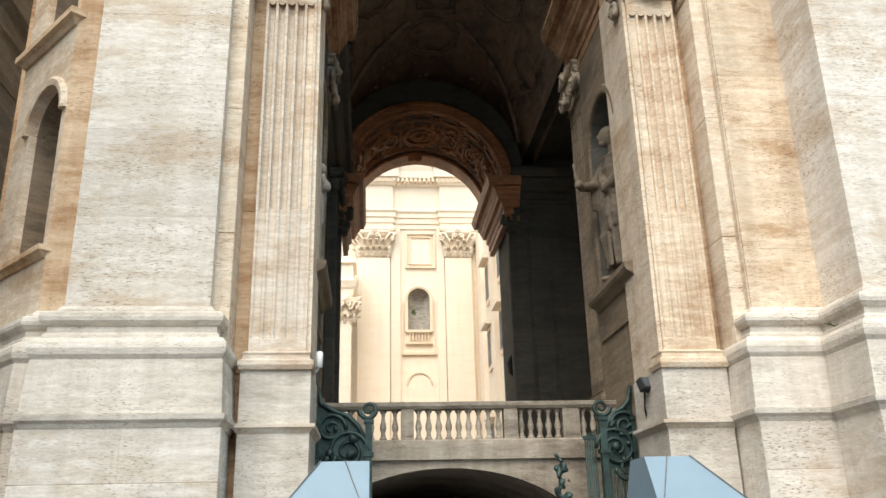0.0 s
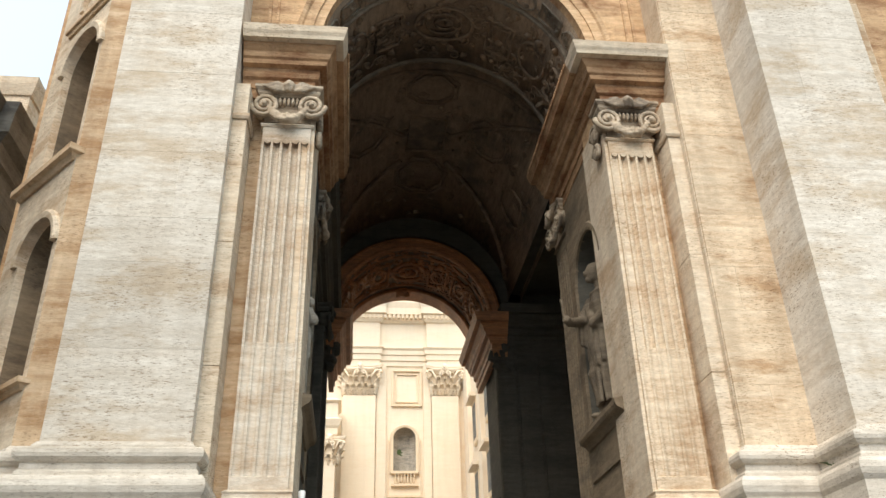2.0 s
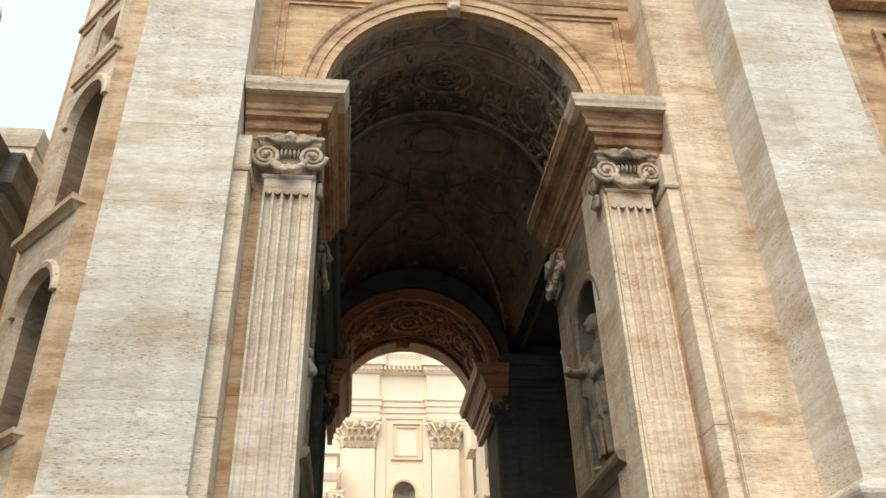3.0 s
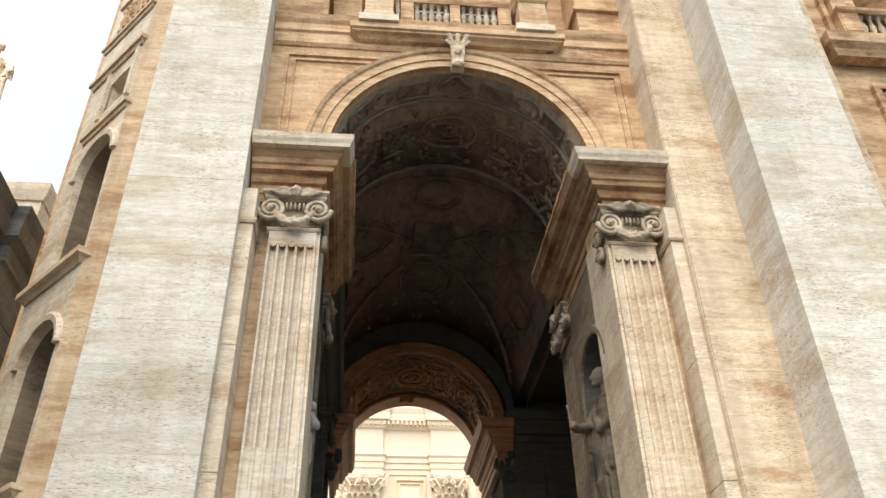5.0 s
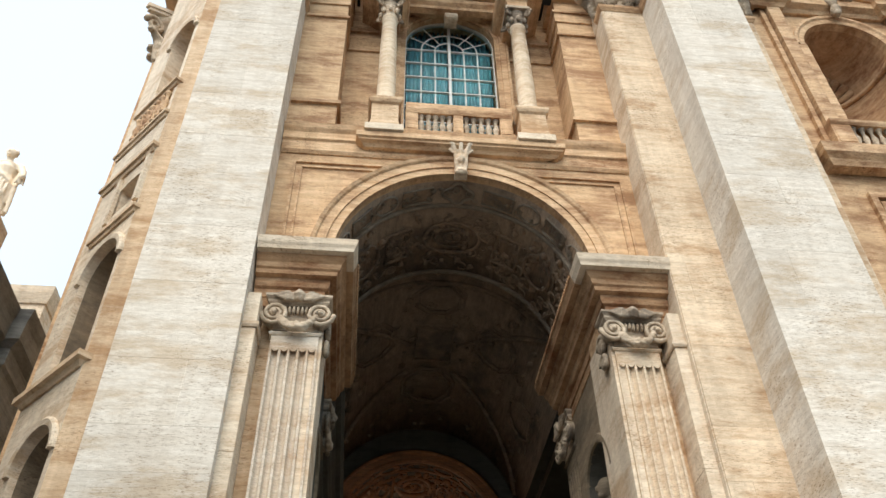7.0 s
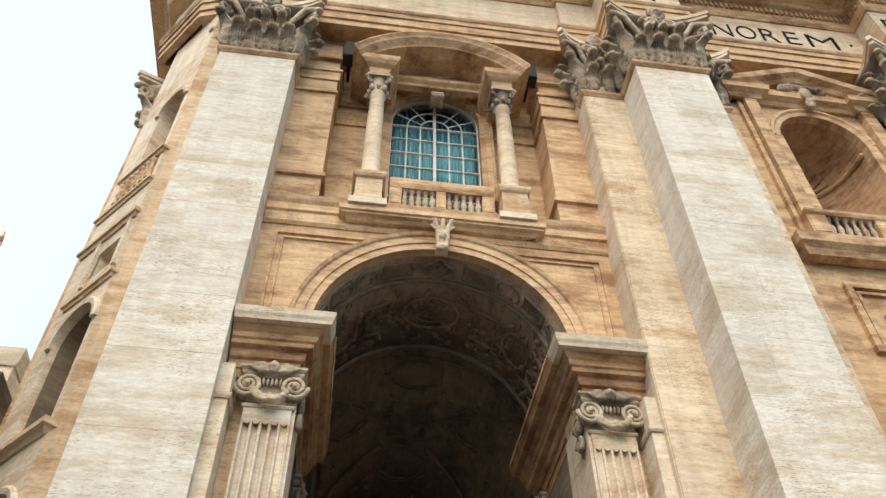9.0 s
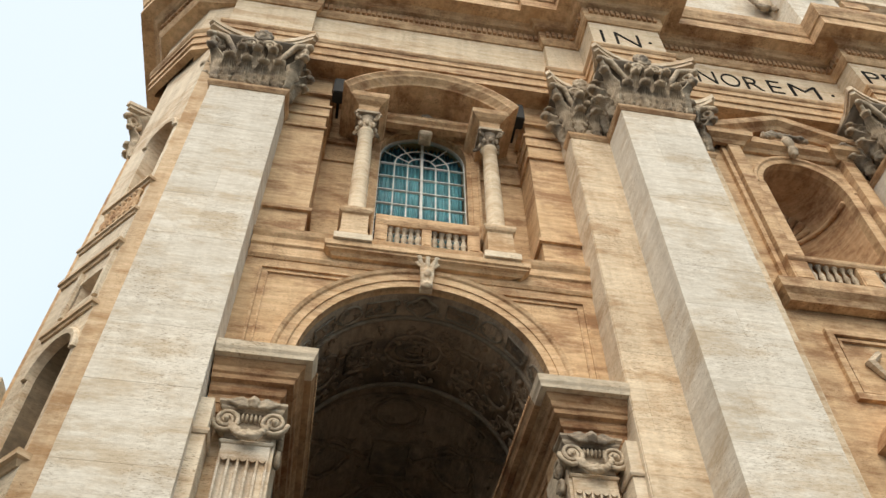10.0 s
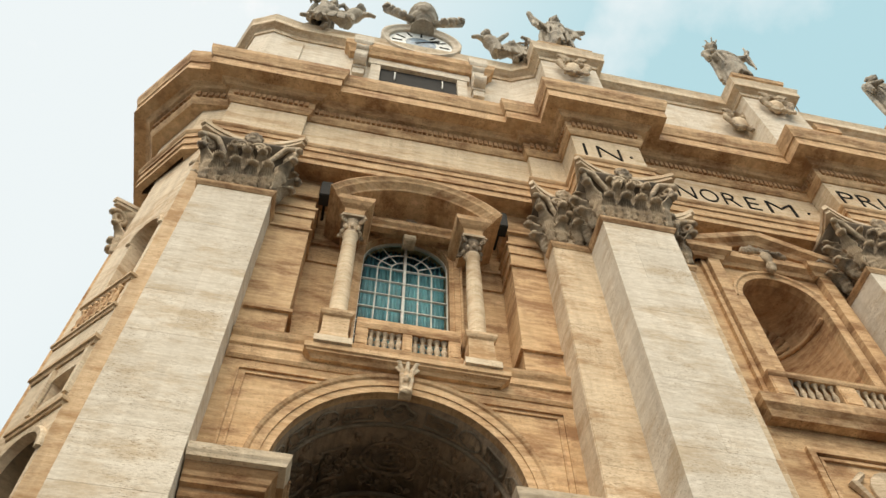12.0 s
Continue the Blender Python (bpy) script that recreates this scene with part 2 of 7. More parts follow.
gp.inputs["Roughness"].default_value, gp.inputs["Transmission Weight"].default_value, gp.inputs["IOR"].default_value = 0.12, 1.0, 1.06
M_GLASS = mg

# ---- building helpers ----


def BM():
    return bmesh.new()


def box(bm, x0, x1, y0, y1, z0, z1, m=None):
    v = [bm.verts.new((x, y, z)) for x in (x0, x1) for y in (y0, y1) for z in (z0, z1)]
    for f in ((0, 1, 3, 2), (4, 6, 7, 5), (0, 4, 5, 1), (2, 3, 7, 6), (0, 2, 6, 4), (1, 5, 7, 3)):
        bm.faces.new([v[i] for i in f])
    if m is not None:
        for q in v:
            q.co = m @ q.co
    return v


def link(name, bm, mat, parent=None, smooth=False, m=None):
    bmesh.ops.recalc_face_normals(bm, faces=bm.faces)
    me = bpy.data.meshes.new(name)
    bm.to_mesh(me)
    bm.free()
    me.materials.append(mat)
    if smooth:
        me.shade_smooth()
    ob = new(name, me)
    if parent is not None:
        ob.parent = parent
    if m is not None:
        ob.matrix_basis = m
    return ob


def part(name, bm, mat, parent, label="", smooth=False, m=None):
    ob = link(name, bm, mat, parent, smooth, m)
    if label:
        ob["label"] = label
    return ob


def thing(name, label, category, m=None, group="", kind=""):
    ob = new(name)
    ob.empty_display_size = 0.2
    if m is not None:
        ob.matrix_basis = m
    return tagged(ob, label, category, group, kind)


def setting(name, bm, mat, label, smooth=False):
    return tagged(link(name, bm, mat, None, smooth), label, "", "", "structure")


def sweep(bm, path, prof, closed=False):
    """A moulding: the profile (out, z) carried along a plan line, out to the right of the way it runs, mitred at corners."""
    P = [Vector(p) for p in path]
    k = len(P)
    nrm = []
    for i in range(k if closed else k - 1):
        d = (P[(i + 1) % k] - P[i]).normalized()
        nrm.append(Vector((d.y, -d.x)))
    rows = []
    for i in range(k):
        if closed:
            a, b = nrm[i - 1], nrm[i]
        else:
            a, b = nrm[max(i - 1, 0)], nrm[min(i, k - 2)]
        off = (a + b) / max(0.2, 1 + a.dot(b))
        rows.append([bm.verts.new((P[i].x + off.x * o, P[i].y + off.y * o, z)) for o, z in prof])
    q = len(prof)
    for i in range(k if closed else k - 1):
        a, b = rows[i], rows[(i + 1) % k]
        for j in range(q):
            bm.faces.new((a[j], b[j], b[(j + 1) % q], a[(j + 1) % q]))
    if not closed:
        bm.faces.new(rows[0])
        bm.faces.new(rows[-1][::-1])


def arch_pts(cx, r, zs, n=28, a0=0.0, a1=math.pi, rz=None):
    rz = r if rz is None else rz
    return [(cx - r * math.cos(a0 + (a1 - a0) * i / n), zs + rz * math.sin(a0 + (a1 - a0) * i / n)) for i in range(n + 1)]


def arch_wall(bm, x0, x1, z0, z1, cx, r, zs, y0, y1, zb=None, n=28, rz=None):
    """A wall from y0 to y1 with a round-headed opening down to zb (z0 when not given)."""
    zb = z0 if zb is None else zb
    pts = [(cx - r, zb)] + arch_pts(cx, r, zs, n, rz=rz) + [(cx + r, zb)]
    rows = []
    for px, pz in pts:
        rows.append([bm.verts.new((px, y, pz)) for y in (y0, y1)])
    tops = []
    for px, pz in pts:
        tops.append([bm.verts.new((px, y, z1)) for y in (y0, y1)])
    lefts = [[bm.verts.new((x0, y, z)) for y in (y0, y1)] for z in (zb, z1)]
    rights = [[bm.verts.new((x1, y, z)) for y in (y0, y1)] for z in (zb, z1)]
    for i in range(len(pts) - 1):
        for k in (0, 1):
            if i == 0:
                continue
            if i == len(pts) - 2:
                continue
            bm.faces.new((rows[i][k], rows[i + 1][k], tops[i + 1][k], tops[i][k]))
        bm.faces.new((rows[i][0], rows[i + 1][0], rows[i + 1][1], rows[i][1]))
    for k in (0, 1):
        bm.faces.new((lefts[0][k], rows[0][k], rows[1][k], tops[1][k], lefts[1][k]))
        bm.faces.new((rights[0][k], rows[-1][k], rows[-2][k], tops[-2][k], rights[1][k]))
    bm.faces.new((lefts[0][0], lefts[0][1], lefts[1][1], lefts[1][0]))
    bm.faces.new((rights[0][0], rights[0][1], rights[1][1], rights[1][0]))
    if zb > z0:
        box(bm, x0, x1, y0, y1, z0, zb)


def arch_band(bm, cx, zs, prof, y, a0=0.0, a1=math.pi, n=40):
    """An archivolt: the profile (radius, out) turned round the arch's centre; out is towards -y from y."""
    rows = []
    for i in range(n + 1):
        a = a0 + (a1 - a0) * i / n
        rows.append([bm.verts.new((cx - r * math.cos(a), y - o, zs + r * math.sin(a))) for r, o in prof])
    q = len(prof)
    for i in range(n):
        for j in range(q):
            bm.faces.new((rows[i][j], rows[i + 1][j], rows[i + 1][(j + 1) % q], rows[i][(j + 1) % q]))
    bm.faces.new(rows[0])
    bm.faces.new(rows[-1][::-1])


def lathe(bm, prof, n=14, m=None, x=0.0, y=0.0):
    """A turned body from a profile (radius, z)."""
    rows = [[bm.verts.new((x + r * math.cos(2 * math.pi * k / n), y + r * math.sin(2 * math.pi * k / n), z)) for k in range(n)] for r, z in prof]
    for a, b in zip(rows, rows[1:]):
        for k in range(n):
            bm.faces.new((a[k], a[(k + 1) % n], b[(k + 1) % n], b[k]))
    bm.faces.new(rows[0][::-1])
    bm.faces.new(rows[-1])
    if m is not None:
        for r in rows:
            for v in r:
                v.co = m @ v.co


def tube(bm, pts, radii, n=8):
    """A tapered tube along points."""
    P = [Vector(p) for p in pts]
    rows = []
    for i, p in enumerate(P):
        d = (P[min(i + 1, len(P) - 1)] - P[max(i - 1, 0)]).normalized()
        u = d.cross(Vector((0.3, 0.9, 0.2)))
        u = u.normalized() if u.length > 1e-4 else Vector((1, 0, 0))
        w = d.cross(u)
        r = radii[i] if isinstance(radii, (list, tuple)) else radii
        rows.append([bm.verts.new(p + r * (u * math.cos(2 * math.pi * k / n) + w * math.sin(2 * math.pi * k / n))) for k in range(n)])
    for a, b in zip(rows, rows[1:]):
        for k in range(n):
            bm.faces.new((a[k], a[(k + 1) % n], b[(k + 1) % n], b[k]))
    bm.faces.new(rows[0][::-1])
    bm.faces.new(rows[-1])


def lump(bm, c, r, seg=8, rough=0.0):
    """A rounded lump, r a number or three radii."""
    r = (r, r, r) if isinstance(r, (int, float)) else r
    made = bmesh.ops.create_uvsphere(bm, u_segments=seg + 2, v_segments=seg, radius=1.0)["verts"]
    for v in made:
        k = 1 + rough * noise.noise(v.co * 2.3 + Vector(c))
        v.co = Vector((c[0] + v.co.x * r[0] * k, c[1] + v.co.y * r[1] * k, c[2] + v.co.z * r[2] * k))

# ---- the large structure ----
AX = 2.13          # axis of the arched bay
WY = 15.0          # face of the arched wall
FD = Vector((-0.67, 0.742))


def F(s):
    return (-5.66 + FD.x * s, 14.3 + FD.y * s)


bm = BM()
box(bm, -600, 600, -600, 900, -0.6, 0.0)
tagged(setting("ground", bm, M_PAVE, "dark basalt cobbled square"), "", "ground")

# arched wall with its thickness
bm = BM()
arch_wall(bm, -2.75, 6.95, 0.0, 19.4, AX, 3.2, 15.08, WY, 16.3, n=40)
setting("wall_front", bm, M_WARM, "warm travertine wall pierced by a tall round arch")

# wall above: two pieces beside the window bay and the recessed window wall
for a, b, nm in ((-2.75, -1.36, "wall_window_left"), (5.63, 6.95, "wall_window_right")):
    bm = BM()
    box(bm, a, b, WY, 17.0, 19.4, 29.1)
    setting(nm, bm, M_WARM, "warm travertine wall strip beside the window")
bm = BM()
arch_wall(bm, -1.36, 5.63, 19.4, 29.1, AX, 1.53, 26.55, 16.2, 17.0, zb=21.0, n=28, rz=1.45)
setting("wall_window", bm, M_WARM, "warm travertine wall recessed behind the balcony")
bm = BM()
box(bm, -1.36, 5.63, 16.3, 17.0, 19.0, 19.4)
setting("balcony_floor", bm, M_WARM, "stone floor behind the balcony")

# strips that close the wall behind the giant pilasters
bm = BM()
box(bm, -5.66, -2.74, 14.3, 17.0, 0.0, 29.1)
setting("wall_left_strip", bm, M_AMBER, "warm travertine strip behind the pale pilaster")
bm = BM()
box(bm, 6.85, 8.9, 14.1, 17.0, 0.0, 29.1)
setting("wall_right_strip", bm, M_TAN, "travertine strip beside the projecting pilaster")
bm = BM()
box(bm, 8.9, 12.0, 14.1, 17.0, 0.0, 29.1)
setting("wall_right_strip_far", bm, M_TAN, "travertine strip on the far side of the pilaster")

# body of the building behind, so that no light leaks into the passage
bm = BM()
box(bm, -7.4, -2.0, 17.0, 36.0, 0.0, 35.0)
box(bm, 6.6, 40.0, 17.0, 20.3, 0.0, 35.0)
box(bm, 9.4, 40.0, 20.3, 29.0, 0.0, 35.0)
box(bm, 6.6, 40.0, 29.4, 36.0, 0.0, 35.0)
box(bm, -2.0, 6.6, 20.0, 36.0, 21.5, 35.0)
setting("wall_core", bm, M_WARM, "plain body of the building behind the facade")

# bevelled flank at the corner, with its stacked openings
# local x runs from the far edge (-2.5) to the near edge (0); local -y is outwards
mf = Matrix(((-FD.x, FD.y, 0, -5.66), (-FD.y, -FD.x, 0, 14.3), (0, 0, 1, 0), (0, 0, 0, 1)))
for nm, za, zb2, cx, r, zs, zo, rz in (("wall_flank_low", 0.0, 11.2, -0.95, 0.76, 9.4, 6.6, None), ("wall_flank_mid", 11.2, 15.55, -0.95, 0.8, 14.3, 11.5, None),
                                      ("wall_flank_band", 15.55, 19.3, -0.8, 0.55, 17.2, 16.3, 0.1), ("wall_flank_top", 19.3, 29.1, -0.8, 0.62, 23.6, 20.0, None)):
    bm = BM()
    arch_wall(bm, -2.5, 0.0, za, zb2, cx, r, zs, 0.0, 1.3, zb=zo, n=16, rz=rz)
    bm.transform(mf)
    setting(nm, bm, M_TAN, "bevelled corner wall with an arched niche")
# Added linings: their brown stands in for the shade inside the corner niches.
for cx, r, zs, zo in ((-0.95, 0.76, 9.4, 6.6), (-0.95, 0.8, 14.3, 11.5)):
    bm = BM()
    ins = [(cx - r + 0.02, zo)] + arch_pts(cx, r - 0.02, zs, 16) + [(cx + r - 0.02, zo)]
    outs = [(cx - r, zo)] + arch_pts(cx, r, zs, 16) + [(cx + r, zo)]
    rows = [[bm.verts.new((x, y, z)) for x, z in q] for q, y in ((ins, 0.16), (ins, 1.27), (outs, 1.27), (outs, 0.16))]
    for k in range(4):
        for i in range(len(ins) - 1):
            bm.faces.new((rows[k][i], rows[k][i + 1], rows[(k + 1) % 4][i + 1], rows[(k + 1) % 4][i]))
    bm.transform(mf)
    setting("lining_flank_niche", bm, M_NEAR, "added brown lining that darkens the corner niche")
# The back takes the darker impost stone in place of niche shade.
bm = BM()
box(bm, -2.6, 0.2, 1.28, 3.0, 0.0, 29.1, mf)
setting("wall_flank_back", bm, M_IMPOST, "back of the corner niches")

# passage: side walls, vaults, end arch
mr = Matrix(((0, 1, 0, 5.40), (-1, 0, 0, 0), (0, 0, 1, 0), (0, 0, 0, 1)))   # local x = -world y
ml = Matrix(((0, -1, 0, -1.14), (1, 0, 0, 0), (0, 0, 1, 0), (0, 0, 0, 1)))  # local x = world y
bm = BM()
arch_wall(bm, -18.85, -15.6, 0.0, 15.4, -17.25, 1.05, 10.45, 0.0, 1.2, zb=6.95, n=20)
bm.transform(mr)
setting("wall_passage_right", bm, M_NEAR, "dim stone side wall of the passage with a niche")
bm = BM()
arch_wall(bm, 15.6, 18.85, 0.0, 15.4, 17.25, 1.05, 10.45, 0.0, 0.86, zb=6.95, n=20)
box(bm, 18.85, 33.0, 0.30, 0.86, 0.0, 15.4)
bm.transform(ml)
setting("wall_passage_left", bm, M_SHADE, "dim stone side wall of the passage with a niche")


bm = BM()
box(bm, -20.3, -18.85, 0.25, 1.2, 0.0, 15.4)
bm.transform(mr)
setting("wall_passage_deep", bm, M_SHADE, "side wall deep in the passage, shade put into its stone colour")
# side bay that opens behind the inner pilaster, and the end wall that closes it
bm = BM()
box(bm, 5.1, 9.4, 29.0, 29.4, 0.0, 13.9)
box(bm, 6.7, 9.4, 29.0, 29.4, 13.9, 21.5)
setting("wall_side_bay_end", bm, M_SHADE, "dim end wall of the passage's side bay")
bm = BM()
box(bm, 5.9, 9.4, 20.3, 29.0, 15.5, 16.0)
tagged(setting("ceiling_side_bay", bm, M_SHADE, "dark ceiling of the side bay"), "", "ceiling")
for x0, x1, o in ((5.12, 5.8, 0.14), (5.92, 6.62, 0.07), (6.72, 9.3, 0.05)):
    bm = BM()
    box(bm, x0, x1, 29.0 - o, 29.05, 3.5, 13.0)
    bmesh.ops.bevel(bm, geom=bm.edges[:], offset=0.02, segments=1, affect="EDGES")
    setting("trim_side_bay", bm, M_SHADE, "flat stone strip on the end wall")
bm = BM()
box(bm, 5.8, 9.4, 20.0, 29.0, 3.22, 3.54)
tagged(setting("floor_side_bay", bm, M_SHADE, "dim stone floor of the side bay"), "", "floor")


def niche_shell(bm, cx, r, zb, zs, depth, n=14, k=6):
    """A hollow half-round niche with a half-dome, mouth on y = 0."""
    ring = [(cx - r * math.cos(math.pi * i / n), depth * math.sin(math.pi * i / n)) for i in range(n + 1)]
    rows = [[bm.verts.new((x, y, z)) for x, y in ring] for z in (zb, zs)]
    for j in range(1, k + 1):
        a = math.pi / 2 * j / k
        c, s = math.cos(a) + 1e-3, math.sin(a)
        rows.append([bm.verts.new((cx + (x - cx) * c, y * c, zs + r * s)) for x, y in ring])
    for a, b in zip(rows, rows[1:]):
        for i in range(n):
            bm.faces.new((a[i], a[i + 1], b[i + 1], b[i]))
    bm.faces.new(rows[0])


# Shade inside the niches is put into their dark stone tone.
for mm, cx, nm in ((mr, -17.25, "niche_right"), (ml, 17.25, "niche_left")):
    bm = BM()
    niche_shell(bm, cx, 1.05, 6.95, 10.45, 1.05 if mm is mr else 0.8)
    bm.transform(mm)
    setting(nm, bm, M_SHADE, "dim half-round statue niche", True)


def barrel(bm, r, zs, y0, y1, cx=AX, n=36, thick=0.5):
    ins = arch_pts(cx, r, zs, n)
    outs = arch_pts(cx, r + thick, zs, n)
    rows = [[bm.verts.new((p[0], y, p[1])) for p in q] for q in (ins, outs) for y in (y0, y1)]
    for i in range(n):
        bm.faces.new((rows[0][i], rows[0][i + 1], rows[1][i + 1], rows[1][i]))
        bm.faces.new((rows[2][i], rows[2][i + 1], rows[3][i + 1], rows[3][i]))
        bm.faces.new((rows[0][i], rows[0][i + 1], rows[2][i + 1], rows[2][i]))
        bm.faces.new((rows[1][i], rows[1][i + 1], rows[3][i + 1], rows[3][i]))


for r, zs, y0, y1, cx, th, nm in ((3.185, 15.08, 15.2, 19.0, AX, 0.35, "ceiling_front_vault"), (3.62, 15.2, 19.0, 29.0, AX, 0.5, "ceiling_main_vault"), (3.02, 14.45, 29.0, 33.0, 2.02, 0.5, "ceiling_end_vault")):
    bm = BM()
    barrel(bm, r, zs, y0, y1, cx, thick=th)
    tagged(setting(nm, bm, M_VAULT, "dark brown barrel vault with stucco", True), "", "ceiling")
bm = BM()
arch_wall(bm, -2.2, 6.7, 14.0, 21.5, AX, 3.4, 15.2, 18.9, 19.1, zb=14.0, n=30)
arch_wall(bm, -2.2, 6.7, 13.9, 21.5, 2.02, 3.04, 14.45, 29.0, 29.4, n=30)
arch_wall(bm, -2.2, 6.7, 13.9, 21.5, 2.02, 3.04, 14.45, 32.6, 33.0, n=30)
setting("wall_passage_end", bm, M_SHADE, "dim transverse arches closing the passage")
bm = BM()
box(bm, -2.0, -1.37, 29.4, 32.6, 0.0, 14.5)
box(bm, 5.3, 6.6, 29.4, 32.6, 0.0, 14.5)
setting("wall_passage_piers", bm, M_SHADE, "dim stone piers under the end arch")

# moulded face of the end arch, and its rim with the court's bounce painted orange
bm = BM()
arch_band(bm, 2.0, 14.45, [(3.02, -0.05), (3.02, 0.05), (3.1, 0.07), (3.12, 0.03), (3.3, 0.03), (3.32, 0.1), (3.4, 0.1), (3.42, -0.05)], 29.0)
setting("archivolt_end", bm, M_GILT, "brown gilded moulding round the end arch")
bm = BM()
arch_band(bm, 2.02, 14.45, [(2.86, -0.9), (2.86, 0.04), (2.9, 0.08), (2.98, 0.08), (3.04, 0.0), (3.04, -0.9)], 32.75)
setting("archivolt_end_rim", bm, M_BOUNCE, "orange rim of the end arch, court bounce in its colour")

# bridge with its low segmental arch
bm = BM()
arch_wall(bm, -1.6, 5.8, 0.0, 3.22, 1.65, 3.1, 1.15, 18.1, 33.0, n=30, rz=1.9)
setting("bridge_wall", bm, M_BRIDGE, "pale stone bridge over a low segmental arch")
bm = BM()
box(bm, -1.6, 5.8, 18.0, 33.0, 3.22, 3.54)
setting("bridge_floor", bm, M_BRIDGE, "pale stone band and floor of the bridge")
# A black sheet stands in for the unlit depth of the low passage.
bm = BM()
box(bm, -2.0, 6.0, 32.5, 33.0, 0.0, 3.3)
setting("wall_under_bridge", bm, M_DARK, "dark end of the low passage")

# right bay
bm = BM()
box(bm, 11.8, 13.6, 14.4, 17.0, 0.0, 29.1)
setting("wall_right_bay_near", bm, M_WARM, "orange-stained travertine wall beside the niche")
bm = BM()
box(bm, 16.8, 40.0, 14.4, 17.0, 0.0, 29.1)
setting("wall_right_bay_far", bm, M_WARM, "orange-stained travertine wall past the niche")
bm = BM()
box(bm, 13.6, 16.8, 17.0, 17.3, 0.0, 29.1)
setting("wall_right_bay_back", bm, M_WARM, "travertine wall behind the niche")
bm = BM()
arch_wall(bm, 13.6, 16.8, 0.0, 29.1, 15.2, 1.5, 25.0, 14.4, 17.0, zb=19.4, n=24)
setting("wall_right_bay", bm, M_WARM, "orange-stained travertine wall with an arched niche")

# entablature
EPATH = [(-8.4, 26.0), (-8.4, 16.2), (-6.9, 14.45), (-5.45, 14.3), (-5.45, 14.05), (-2.45, 14.05), (-2.45, 14.28), (6.62, 14.28), (6.62, 14.02),
         (8.05, 14.02), (8.05, 12.75), (10.9, 12.75), (10.9, 13.75), (18.95, 13.75), (18.95, 12.75), (21.9, 12.75), (21.9, 13.75), (40.0, 13.75)]
LPATH = [(-8.1, 26.0), (-8.1, 16.6), (-6.5, 14.65), (-5.45, 14.35)] + EPATH[4:]
bm = BM()
sweep(bm, LPATH, [(-0.25, 29.0), (0, 29.0), (0, 29.35), (0.07, 29.35), (0.07, 29.8), (0.13, 29.8), (0.13, 30.05), (0.17, 30.08), (0.22, 30.17), (0.22, 30.24), (0.0, 30.27), (-0.25, 30.27)])
setting("architrave", bm, M_MOULD, "stepped travertine architrave with orange stains")
bm = BM()
sweep(bm, LPATH, [(-0.25, 30.27), (0, 30.27), (0, 32.45), (-0.25, 32.45)])
setting("frieze", bm, M_FRIEZE, "plain pale travertine frieze")
bm = BM()
sweep(bm, EPATH, [(-0.7, 32.45), (0.06, 32.45), (0.16, 32.6), (0.2, 32.72), (0.22, 33.25), (0.4, 33.3), (0.5, 33.42), (0.62, 33.5), (1.1, 33.52), (1.1, 34.1), (1.16, 34.14), (1.2, 34.3), (1.3, 34.6), (1.32, 34.9), (0.6, 35.05), (-0.7, 35.2)])
setting("cornice", bm, M_MOULD, "deep projecting travertine cornice")

bm = BM()
for a, c, d in ((-5.4, -2.5, 14.2), (-2.5, 6.65, 14.4), (6.65, 8.1, 14.15), (8.1, 10.85, 12.9), (10.85, 19.0, 13.9), (19.0, 21.85, 12.9), (21.85, 40, 13.9)):
    box(bm, a, c, d, 17.5, 29.003, 35.15)
box(bm, -8.0, -5.4, 16.8, 26.0, 29.003, 35.15)
box(bm, -6.4, -5.4, 14.8, 17.0, 29.003, 35.15)
setting("entablature_core", bm, M_MOULD, "solid stone inside the entablature")
# attic
APATH = [(-7.4, 24.0), (-7.4, 17.3), (-6.45, 15.3), (-5.55, 14.9), (-4.3, 15.1), (7.0, 15.1), (8.2, 14.6), (8.2, 13.6), (11.2, 13.6), (11.2, 14.6), (19.3, 14.6), (19.3, 13.4), (22.2, 13.4), (22.2, 14.6), (40, 14.6)]
bm = BM()
sweep(bm, APATH, [(-0.9, 35.0), (0.15, 35.0), (0.15, 36.2), (0, 36.3), (0, 43.6), (-0.9, 43.6)])
setting("attic_wall", bm, M_PALE, "pale travertine attic storey")
bm = BM()
sweep(bm, APATH, [(-0.9, 43.6), (0.08, 43.6), (0.1, 43.9), (0.3, 44.05), (0.44, 44.1), (0.44, 44.5), (0.54, 44.9), (0.3, 45.1), (-0.9, 45.2)])
setting("attic_cornice", bm, M_TAN, "moulded top cornice of the attic")


